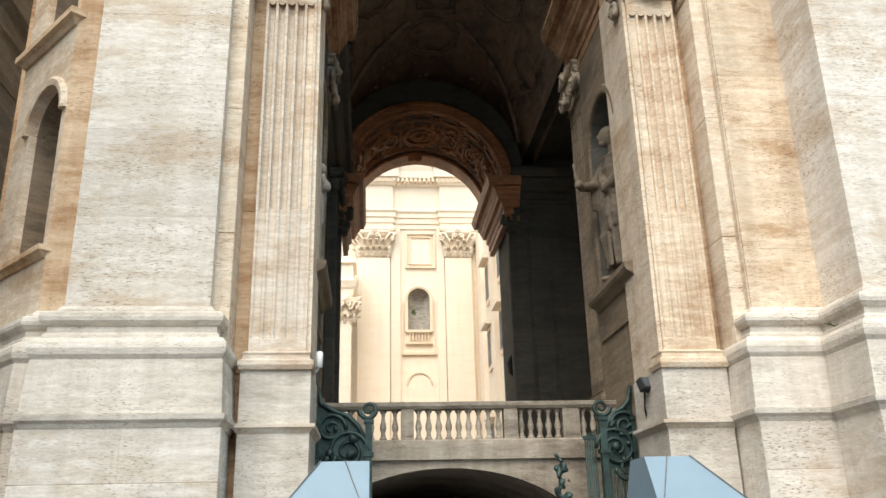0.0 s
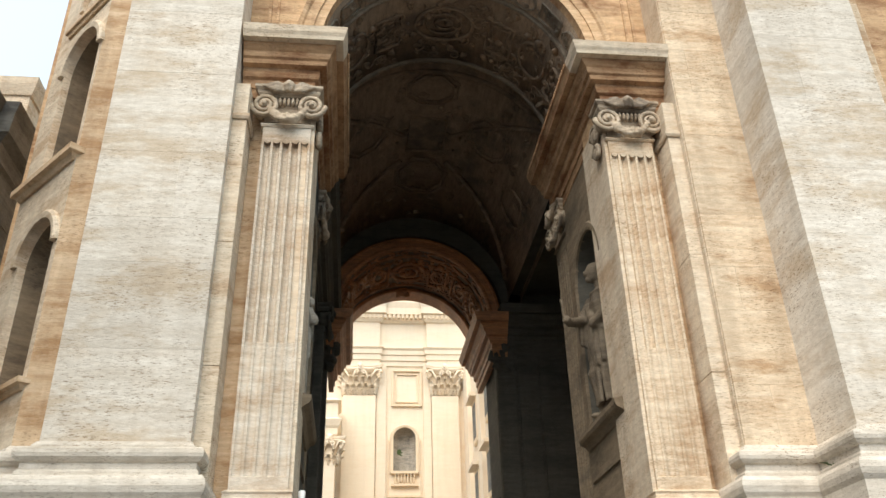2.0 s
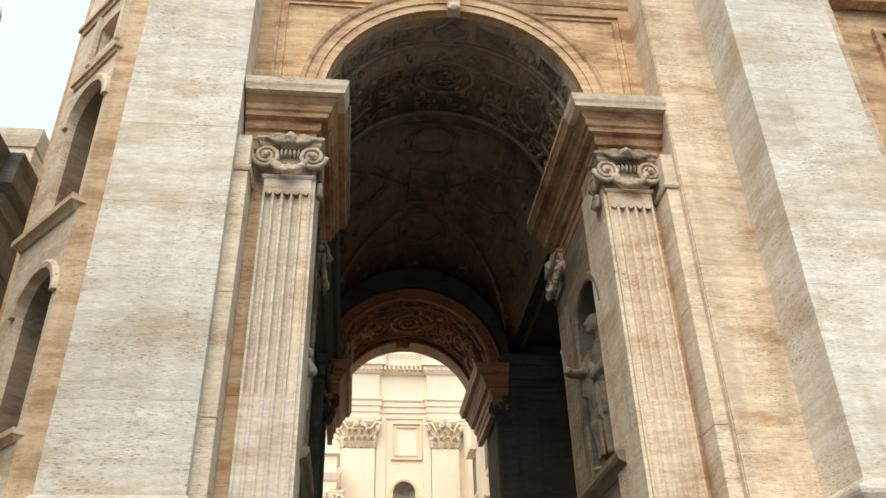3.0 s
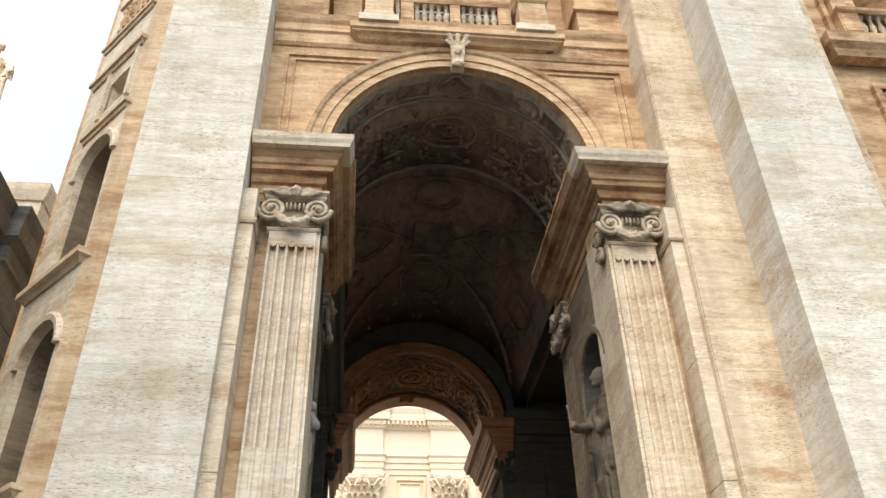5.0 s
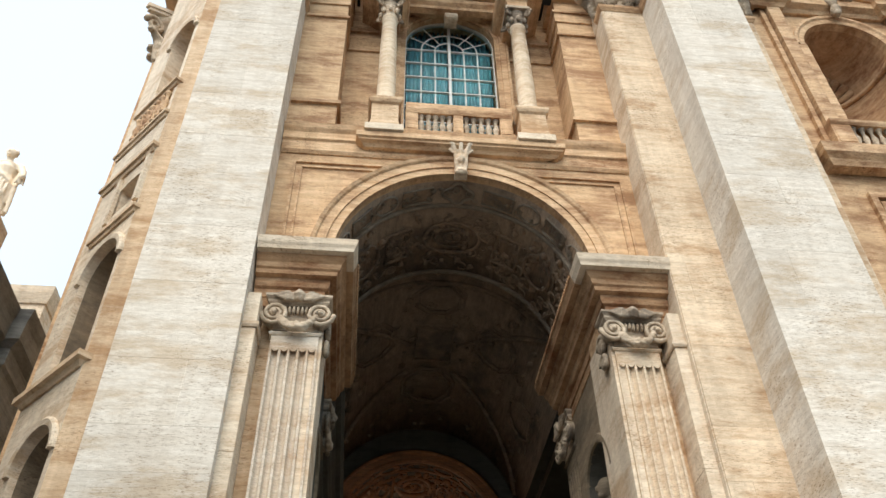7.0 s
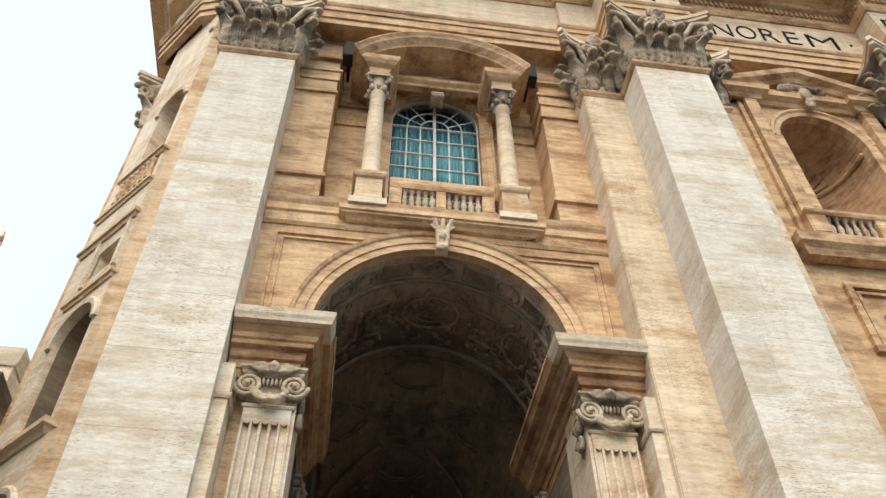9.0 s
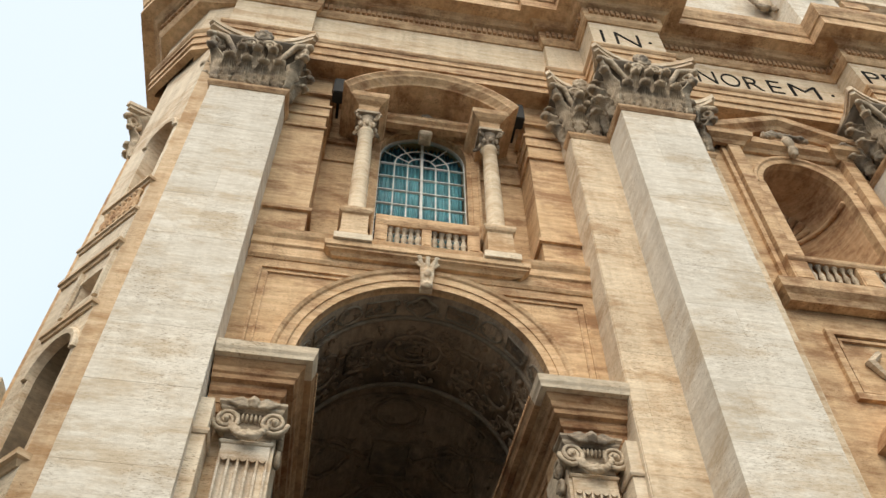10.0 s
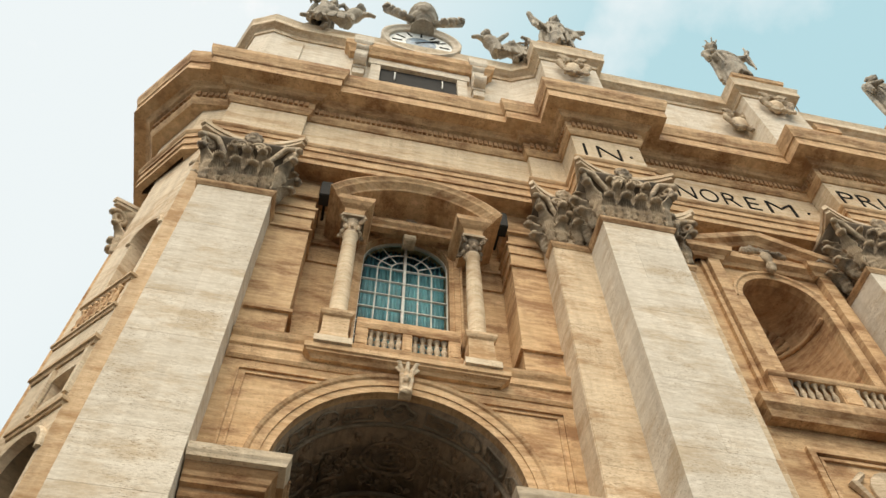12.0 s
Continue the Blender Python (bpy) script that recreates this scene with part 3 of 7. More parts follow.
def giant_pilaster(label, x0, x1, y0, y1, z0=5.4, z1=25.8, mat=M_PALE):
    """A giant pilaster: base mouldings, shaft of stone courses, necking. Its capital is a part as well."""
    ob = thing("pilaster", label, "pilaster", pose((x0 + x1) / 2, y0, 0))
    mx = (x0 + x1) / 2
    hw = (x1 - x0) / 2
    zs = [z0]
    while zs[-1] < z1 - 1.6:
        zs.append(zs[-1] + random.choice((0.95, 1.2, 1.5, 1.7, 2.0)))
    zs.append(z1)
    for i in range(len(zs) - 1):
        cuts = [-hw, hw] if random.random() < 0.8 else [-hw, random.uniform(-0.45, 0.45) * hw, hw]
        for a, c in zip(cuts, cuts[1:]):
            j = random.uniform(-0.0015, 0.0015)
            bm = BM()
            box(bm, a + 0.0012, c - 0.0012, j, y1 - y0, zs[i] + 0.0008, zs[i + 1] - 0.0008)
            bmesh.ops.bevel(bm, geom=bm.edges[:], offset=0.0025, segments=1, affect="EDGES")
            part("stone_block", bm, mat, ob)
    bm = BM()
    box(bm, -hw + 0.012, hw - 0.012, 0.02, y1 - y0, z0, z1)
    part("core", bm, mat, ob)
    bm = BM()
    sweep(bm, [(-hw, y1 - y0), (-hw, 0), (hw, 0), (hw, y1 - y0)], [(-0.2, z1 - 0.12), (0.02, z1 - 0.12), (0.1, z1), (0.12, z1 + 0.1), (0.02, z1 + 0.18), (-0.2, z1 + 0.18)])
    part("necking", bm, M_MOULD, ob)
    return ob


P_LEFT = giant_pilaster("giant pale travertine pilaster on a moulded base", -5.12, -2.72, 14.0, 15.2)
P_HALF = giant_pilaster("recessed travertine half pilaster beside the projecting one", 6.87, 8.25, 14.06, 14.6, mat=M_HALF)
P_FRONT = giant_pilaster("boldly projecting pale travertine giant pilaster", 8.22, 10.7, 12.75, 14.4)
P_NEXT = giant_pilaster("giant travertine pilaster of the next bay", 18.0, 21.5, 12.9, 14.4)

# bases and podiums
GB = [(-0.3, 4.5), (0.30, 4.5), (0.36, 4.58), (0.38, 4.68), (0.36, 4.78), (0.30, 4.86), (0.22, 4.87), (0.22, 4.93), (0.17, 4.98), (0.17, 5.08), (0.22, 5.10),
      (0.28, 5.16), (0.29, 5.22), (0.27, 5.29), (0.21, 5.33), (0.10, 5.34), (0.08, 5.40), (0.02, 5.47), (-0.3, 5.47)]
PATH_L = [F(2.5), (-5.66, 14.3), (-5.12, 14.3), (-5.12, 14.0), (-2.72, 14.0), (-2.72, 15.0)]
PATH_R = [(6.87, 15.0), (6.87, 14.06), (8.22, 14.06), (8.22, 12.75), (10.7, 12.75), (10.7, 14.06), (12.0, 14.06), (12.0, 14.4), (18.0, 14.4), (18.0, 12.9), (21.5, 12.9), (21.5, 14.4), (40, 14.4)]
PODIUMS = []
for path, side in ((PATH_L, "left"), (PATH_R, "right")):
    bm = BM()
    sweep(bm, path, GB)
    setting("base_moulding_" + side, bm, M_BASE, "worn double-roll travertine base moulding")
    bm = BM()
    sweep(bm, path, [(-0.3, 3.62), (0.37, 3.62), (0.32, 4.5), (-0.3, 4.5)])
    setting("plinth_" + side, bm, M_BASE, "pitted travertine plinth course")
    bm = BM()
    sweep(bm, path, [(-0.3, 3.40), (0.32, 3.40), (0.36, 3.47), (0.42, 3.52), (0.43, 3.6), (0.35, 3.62), (-0.3, 3.62)])
    setting("podium_moulding_" + side, bm, M_BASE, "thin dark-edged podium moulding")
    bm = BM()
    sweep(bm, path, [(-0.3, 0.0), (0.31, 0.0), (0.31, 3.40), (-0.3, 3.40)])
    PODIUMS.append(setting("podium_" + side, bm, M_PALE, "travertine podium of large blocks"))

# impost cornices on the fluted pilasters, running on into the passage
IMP = [(-0.2, 13.25), (0.0, 13.25), (0.0, 13.5), (0.04, 13.5), (0.04, 13.72), (0.11, 13.76), (0.14, 13.84), (0.14, 13.98), (0.28, 14.0), (0.30, 14.1), (0.35, 14.14), (0.38, 14.26), (0.48, 14.36), (0.48, 14.44), (-0.2, 14.44)]
IMP_TOP = [(-0.2, 14.44), (0.64, 14.44), (0.66, 14.52), (0.7, 14.6), (0.73, 14.75), (-0.2, 14.82)]
for path, nm in (([(-2.68, 14.72), (-1.15, 14.72), (-1.15, 19.6)], "impost_left"), ([(5.38, 19.6), (5.38, 14.72), (6.88, 14.72)], "impost_right")):
    bm = BM()
    sweep(bm, path, IMP)
    setting(nm, bm, M_IMPOST, "moulded travertine impost cornice stained orange")
    left = nm == "impost_left"
    cx, cy = (-1.15, 14.72) if left else (5.38, 14.72)
    bm = BM()
    sweep(bm, [(-2.68, cy), (cx, cy), (cx, cy + 0.05)] if left else [(cx, cy + 0.05), (cx, cy), (6.88, cy)], IMP_TOP)
    setting(nm + "_top", bm, M_TAN, "pale weathered top slab of the impost")
    bm = BM()
    sweep(bm, [(cx, cy + 0.05), (cx, 19.6)] if left else [(cx, 19.6), (cx, cy + 0.05)], IMP_TOP)
    setting(nm + "_return", bm, M_IMPOST, "dark brown return of the impost slab")
    for k in range(46):
        bm = BM()
        x = cx + (0.745 if left else -0.745)
        lump(bm, (x, cy + 0.1 + 0.1 * k, 14.68), (0.025, 0.04, 0.05), 4)
        part("bead", bm, M_IMPOST, bpy.data.objects[nm + "_return"])
for path, nm in (([(-1.3, 28.8), (-0.95, 28.8), (-0.95, 33.1)], "end_impost_left"), ([(5.0, 33.1), (5.0, 28.8), (5.55, 28.8)], "end_impost_right")):
    bm = BM()
    sweep(bm, path, [(o, z - 0.4) for o, z in IMP[:-1] + IMP_TOP[1:]])
    setting(nm, bm, M_GILT, "brown moulded impost of the end arch")
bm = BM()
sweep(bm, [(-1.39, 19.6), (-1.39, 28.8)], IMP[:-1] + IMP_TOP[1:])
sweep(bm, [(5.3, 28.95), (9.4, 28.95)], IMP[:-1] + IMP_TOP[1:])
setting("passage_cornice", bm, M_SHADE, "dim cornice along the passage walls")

# archivolt and panel on the arched wall
bm = BM()
arch_band(bm, AX, 15.08, [(3.2, -0.05), (3.2, 0.06), (3.42, 0.06), (3.42, 0.1), (3.64, 0.1), (3.68, 0.16), (3.76, 0.2), (3.8, 0.1), (3.8, -0.05)], WY)
setting("archivolt", bm, M_MOULD, "stepped travertine archivolt round the arch")
bm = BM()
sweep(bm, [(-2.7, WY), (6.9, WY)], [(-0.2, 18.75), (0.04, 18.75), (0.1, 18.85), (0.1, 19.2), (0.16, 19.25), (0.16, 19.5), (0.24, 19.6), (0.3, 19.75), (0.1, 19.85), (-0.2, 19.85)])
setting("string_course", bm, M_MOULD, "moulded string course below the window bay")

# balcony slab
bm = BM()
sweep(bm, [(-0.5, 15.1), (-0.5, 14.75), (4.8, 14.75), (4.8, 15.1)], [(-0.8, 18.95), (-0.02, 18.95), (0.06, 19.03), (0.16, 19.08), (0.16, 19.14), (0.22, 19.17), (0.22, 19.36), (0.2, 19.38), (-0.8, 19.38)])
box(bm, -0.5, 4.8, 15.0, 16.3, 18.95, 19.38)
setting("balcony_slab", bm, M_MOULD, "moulded stone balcony slab")

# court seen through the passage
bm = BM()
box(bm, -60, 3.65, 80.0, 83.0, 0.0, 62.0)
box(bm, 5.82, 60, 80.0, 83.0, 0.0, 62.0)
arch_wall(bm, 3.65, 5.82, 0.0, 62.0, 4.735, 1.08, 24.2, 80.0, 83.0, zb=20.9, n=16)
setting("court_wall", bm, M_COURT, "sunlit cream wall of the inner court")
# The niche takes a darker stone, so its shade is in the colour.
bm = BM()
niche_shell(bm, 4.735, 1.08, 20.9, 24.2, 0.9)
bm.transform(Matrix.Translation((0, 80, 0)))
setting("court_niche", bm, M_MARBLE, "shaded round-headed niche", True)

# ---- carved pieces ----


def carved(ob, voxel, rough):
    """Fuse the overlapping forms of a carving into one weathered skin."""
    r = ob.modifiers.new("fuse", "REMESH")
    r.mode, r.voxel_size, r.use_smooth_shade = "VOXEL", voxel, True
    if rough:
        tx = bpy.data.textures.new("chisel", "CLOUDS")
        tx.noise_scale, tx.noise_depth = voxel * 5, 3
        d = ob.modifiers.new("wear", "DISPLACE")
        d.texture, d.strength, d.mid_level = tx, rough, 0.5
    return ob


def leaf_mesh(name, h, w, out, mat):
    """An acanthus leaf: ribbed, lobed at the rim, its tip curling forward; a closed body."""
    bm = BM()
    nu, nv = 18, 20
    front, back = [], []
    for i in range(nu + 1):
        u = i / nu
        lobes = 1 + 0.26 * math.sin(u * 9 * math.pi)
        half = w * 0.5 * (0.5 + 0.95 * u - 1.3 * max(0, u - 0.62) ** 1.2 * 2.2) * lobes
        half = max(half, 0.04)
        if u < 0.75:
            y, z = out * (0.15 + 0.35 * u), h * u
        else:
            k = (u - 0.75) / 0.25
            y, z = out * (0.41 + 0.85 * math.sin(k * 1.9)), h * (0.75 + 0.25 * math.sin(k * 2.4))
        ra, rb = [], []
        for j in range(nv + 1):
            v = 2 * j / nv - 1
            ridge = 0.085 * math.cos(v * 7 * math.pi + 0.7 * math.sin(u * 9)) * (1 - 0.3 * u) + 0.08 * (1 - v * v) - 0.05 * max(0.0, math.sin(u * 7 * math.pi)) * abs(v)
            ra.append(bm.verts.new((v * half, -y - ridge, z)))
            rb.append(bm.verts.new((v * half * 0.9, -y + 0.1 + 0.05 * u, z - 0.03)))
        front.append(ra)
        back.append(rb)
    for i in range(nu):
        for j in range(nv):
            bm.faces.new((front[i][j], front[i][j + 1], front[i + 1][j + 1], front[i + 1][j]))
            bm.faces.new((back[i][j], back[i + 1][j], back[i + 1][j + 1], back[i][j + 1]))
        for j in (0, nv):
            bm.faces.new((front[i][j], front[i + 1][j], back[i + 1][j], back[i][j]))
    for i in (0, nu):
        for j in range(nv):
            bm.faces.new((front[i][j], front[i][j + 1], back[i][j + 1], back[i][j]))
    bmesh.ops.recalc_face_normals(bm, faces=bm.faces)
    me = bpy.data.meshes.new(name)
    bm.to_mesh(me)
    bm.free()
    me.materials.append(mat)
    me.shade_smooth()
    return me


def shared(name, me, parent, m):
    ob = new(name, me)
    ob.parent = parent
    ob.matrix_basis = m
    return ob


def spiral(turns, r0, r1, n=30):
    return [((r0 + (r1 - r0) * i / n) * math.cos(turns * 2 * math.pi * i / n), (r0 + (r1 - r0) * i / n) * math.sin(turns * 2 * math.pi * i / n)) for i in range(n + 1)]


LEAVES = {}


def leaves_of(mat):
    """The three leaf shapes of a capital in one stone."""
    if mat.name not in LEAVES:
        LEAVES[mat.name] = (leaf_mesh("leaf_low", 1.05, 0.52, 0.46, mat), leaf_mesh("leaf_high", 1.72, 0.46, 0.56, mat), leaf_mesh("leaf_curl", 0.66, 0.36, 0.42, mat))
    return LEAVES[mat.name]


def corinthian(parent, hw, depth, z0, h=3.15, mat=M_ORNATE, sides=(True, True)):
    """A Corinthian pilaster capital at the front y = 0 of its parent."""
    bm = BM()
    sweep(bm, [(-hw + 0.08, depth), (-hw + 0.08, 0.08), (hw - 0.08, 0.08), (hw - 0.08, depth)],
          [(-0.3, z0), (0.0, z0), (0.03, z0 + 0.4 * h), (0.08, z0 + 0.62 * h), (0.26, z0 + 0.78 * h), (0.42, z0 + 0.84 * h), (0.42, z0 + 0.88 * h), (-0.3, z0 + 0.88 * h)])
    box(bm, -hw + 0.2, hw - 0.2, 0.2, depth, z0 + 0.02, z0 + h * 0.99)
    LEAF_LOW, LEAF_HIGH, LEAF_CURL = leaves_of(mat)
    # The bell is coloured dark so that the gaps between leaves look shaded.
    cap = part("capital", bm, M_BELL if mat is M_ORNATE else mat, parent, "weathered Corinthian capital of acanthus leaves", True)

    def row(me, n, z, inset, s):
        pitch = 2 * (hw - inset) / max(1, n - 1) if n > 1 else 0
        for k in range(n):
            shared("leaf", me, cap, pose(-hw + inset + pitch * k, 0.1, z, 0, 0, random.uniform(-6, 6)) @ Matrix.Scale(s * random.uniform(0.94, 1.05), 4))
        for sx, on in ((-1, sides[0]), (1, sides[1])):
            if on:
                m = max(1, int(depth / 0.8))
                for k in range(m):
                    shared("leaf", me, cap, pose(sx * (hw - 0.06), 0.35 + (depth - 0.3) * k / m + 0.1, z, 0, 0, 90 * sx) @ Matrix.Scale(s, 4))
    nlow = max(2, round(hw * 2 / 0.6))
    row(LEAF_LOW, nlow, z0 + 0.05, 0.38, h / 3.15)
    row(LEAF_HIGH, max(2, nlow - 1), z0 + 0.1, 0.72 if hw > 1 else 0.4, h / 3.15)
    for sx in (-1, 1):
        shared("leaf", LEAF_HIGH, cap, pose(sx * (hw - 0.08), 0.1, z0 + 0.12, 0, 0, 45 * sx) @ Matrix.Scale(h / 3.15, 4))
    row(LEAF_CURL, max(2, nlow - 1), z0 + 1.62 * h / 3.15, 0.62, h / 3.15)
    # corner volutes and the inner pair
    for sx in (-1, 1):
        bm = BM()
        d = Vector((sx * 0.707, -0.707, 0))
        c = Vector((sx * (hw + 0.26), -0.26, z0 + 0.70 * h))
        tube(bm, [c + d * a + Vector((0, 0, b)) for a, b in spiral(1.8, 0.36, 0.06)], [0.13 - 0.08 * i / 30 for i in range(31)], 6)
        tube(bm, [(sx * hw * 0.45, -0.1, z0 + 0.35 * h), (sx * hw * 0.7, -0.2, z0 + 0.6 * h), (sx * (hw + 0.0), -0.32, z0 + 0.80 * h), c + d * 0.2 + Vector((0, 0, 0.32))], [0.08, 0.1, 0.13, 0.12], 6)
        part("volute", bm, mat, cap, "", True)
        bm = BM()
        c = Vector((sx * 0.33, -0.38, z0 + 0.72 * h))
        tube(bm, [c + Vector((-sx * a, 0, b)) for a, b in spiral(1.6, 0.24, 0.04, 22)], [0.085 - 0.05 * i / 22 for i in range(23)], 6)
        tube(bm, [(sx * hw * 0.5, -0.12, z0 + 0.42 * h), (sx * hw * 0.42, -0.25, z0 + 0.62 * h), c + Vector((sx * 0.2, 0, 0.12))], [0.06, 0.08, 0.08], 6)
        part("volute", bm, mat, cap, "", True)
    # abacus with hollowed sides
    bm = BM()
    ov, k = 0.62, 10
    for za, zb, g in ((0.875, 0.93, 0.0), (0.93, 1.0, 0.07)):
        o = ov + g
        plan = [(-hw - 0.15 - g, depth), (-hw - 0.2 - g, 0.5), (-hw - o, -o + 0.12), (-hw - o + 0.12, -o)]
        for i in range(1, k):
            u = 2 * i / k - 1
            plan.append(((hw + o) * u * 0.94, -o + (o - 0.12 - g) * (1 - u * u)))
        plan += [(hw + o - 0.12, -o), (hw + o, -o + 0.12), (hw + 0.2 + g, 0.5), (hw + 0.15 + g, depth)]
        lo = [bm.verts.new((x, y, z0 + za * h)) for x, y in plan]
        hi = [bm.verts.new((x, y, z0 + zb * h)) for x, y in plan]
        for a in range(len(plan)):
            b = (a + 1) % len(plan)
            bm.faces.new((lo[a], lo[b], hi[b], hi[a]))
        bm.faces.new(lo[::-1])
        bm.faces.new(hi)
    part("abacus", bm, M_TAN if mat is M_ORNATE else mat, cap, "moulded abacus with hollow sides")
    bm = BM()
    lump(bm, (0, -0.36, z0 + 0.94 * h), (0.2, 0.2, 0.26), 8, 0.3)
    for k in range(9):
        t = 2 * math.pi * k / 9
        lump(bm, (0.25 * math.cos(t), -0.34, z0 + 0.94 * h + 0.3 * math.sin(t)), random.uniform(0.09, 0.13), 6, 0.5)
    carved(part("fleuron", bm, mat, cap, "carved rosette", True), 0.035, 0.03)
    return cap


corinthian(P_LEFT, 1.2, 1.0, 25.95)
corinthian(P_HALF, 0.69, 0.6, 25.95, sides=(True, False))
corinthian(P_FRONT, 1.24, 1.6, 25.95)
corinthian(P_NEXT, 1.75, 1.6, 25.95)
P_BACK = giant_pilaster("recessed travertine half pilaster on the far side", 10.75, 11.95, 14.06, 14.6, mat=M_HALF)
corinthian(P_BACK, 0.6, 0.6, 25.95, sides=(False, True))
P_FLANK = thing("pilaster", "warm travertine pilaster at the outer corner", "pilaster", pose(-8.05, 18.0, 0, 0, 0, -90))
bm = BM()
box(bm, -0.45, 0.45, 0.0, 0.9, 0.0, 25.95)
part("shaft", bm, M_WARM, P_FLANK)
corinthian(P_FLANK, 0.45, 0.8, 25.95, 2.7, M_TAN)


def fluted(label, hw, z0, z1, m, flutes=5, mat=M_PALE, ret=0.0):
    """A fluted pilaster: filleted flutes, filled by cables in the lower third, on a moulded base."""
    ob = thing("fluted_pilaster", label, "pilaster", m)
    bm = BM()
    per = 2 * hw / (flutes + 0.25)
    prof = [(-hw, 0.3), (-hw, 0.0)]
    x = -hw + per * 0.25
    for i in range(flutes):
        for k in range(7):
            a = math.pi * k / 6
            prof.append((x + per * 0.375 * (1 - math.cos(a)), 0.62 * per * math.sin(a)))
        x += per
    prof += [(hw, 0.0), (hw, 0.3)]
    zc = z0 + (z1 - z0) * 0.36

    rows = []
    for z, depth in ((z0 + 0.25, 0.0), (z0 + 0.27, 0.34), (zc - 0.03, 0.34), (zc, 1.0), (z1 - 0.35, 1.0)):
        rows.append([bm.verts.new((px, py * depth if abs(px) < hw else py, z)) for px, py in prof])
    for lo, hi in zip(rows, rows[1:]):
        for a in range(len(prof) - 1):
            bm.faces.new((lo[a], lo[a + 1], hi[a + 1], hi[a]))
    part("shaft", bm, mat, ob)
    for nm, y, d, za, zb in (("core", per * 0.66, 0.6 + ret, z0 + 0.003, z1 - 0.004), ("shaft_foot", -0.002, 0.2, z0 + 0.002, z0 + 0.252), ("shaft_head", -0.002, 0.2, z1 - 0.352, z1 - 0.006)):
        bm = BM()
        box(bm, -hw + 0.004, hw - 0.004, y, d, za, zb)
        part(nm, bm, mat, ob)
    # round tops of the flutes
    x = -hw + per * 0.25
    for i in range(flutes):
        bm = BM()
        lathe(bm, [(0.02, 0.0), (per * 0.36, 0.004), (per * 0.36, 0.03), (0.02, 0.034)], 10, Matrix.Translation((x + per * 0.375, 0.03, z1 - 0.36)) @ Matrix.Rotation(radians(90), 4, "X"))
        part("flute_head", bm, mat, ob)
        x += per
    for nm, prof2 in (("base", [(-0.1, z0 - 0.32), (0.12, z0 - 0.32), (0.15, z0 - 0.24), (0.14, z0 - 0.16), (0.08, z0 - 0.13), (0.07, z0 - 0.06), (0.09, z0 - 0.02), (0.03, z0 + 0.02), (-0.1, z0 + 0.02)]),
                      ("astragal", [(-0.1, z1 - 0.02), (0.03, z1 - 0.02), (0.06, z1 + 0.02), (0.03, z1 + 0.07), (-0.1, z1 + 0.07)])):
        bm = BM()
        sweep(bm, [(-hw, 0.5 + ret), (-hw, 0.0), (hw, 0.0), (hw, 0.5 + ret)], prof2)
        part(nm, bm, mat, ob)
    return ob


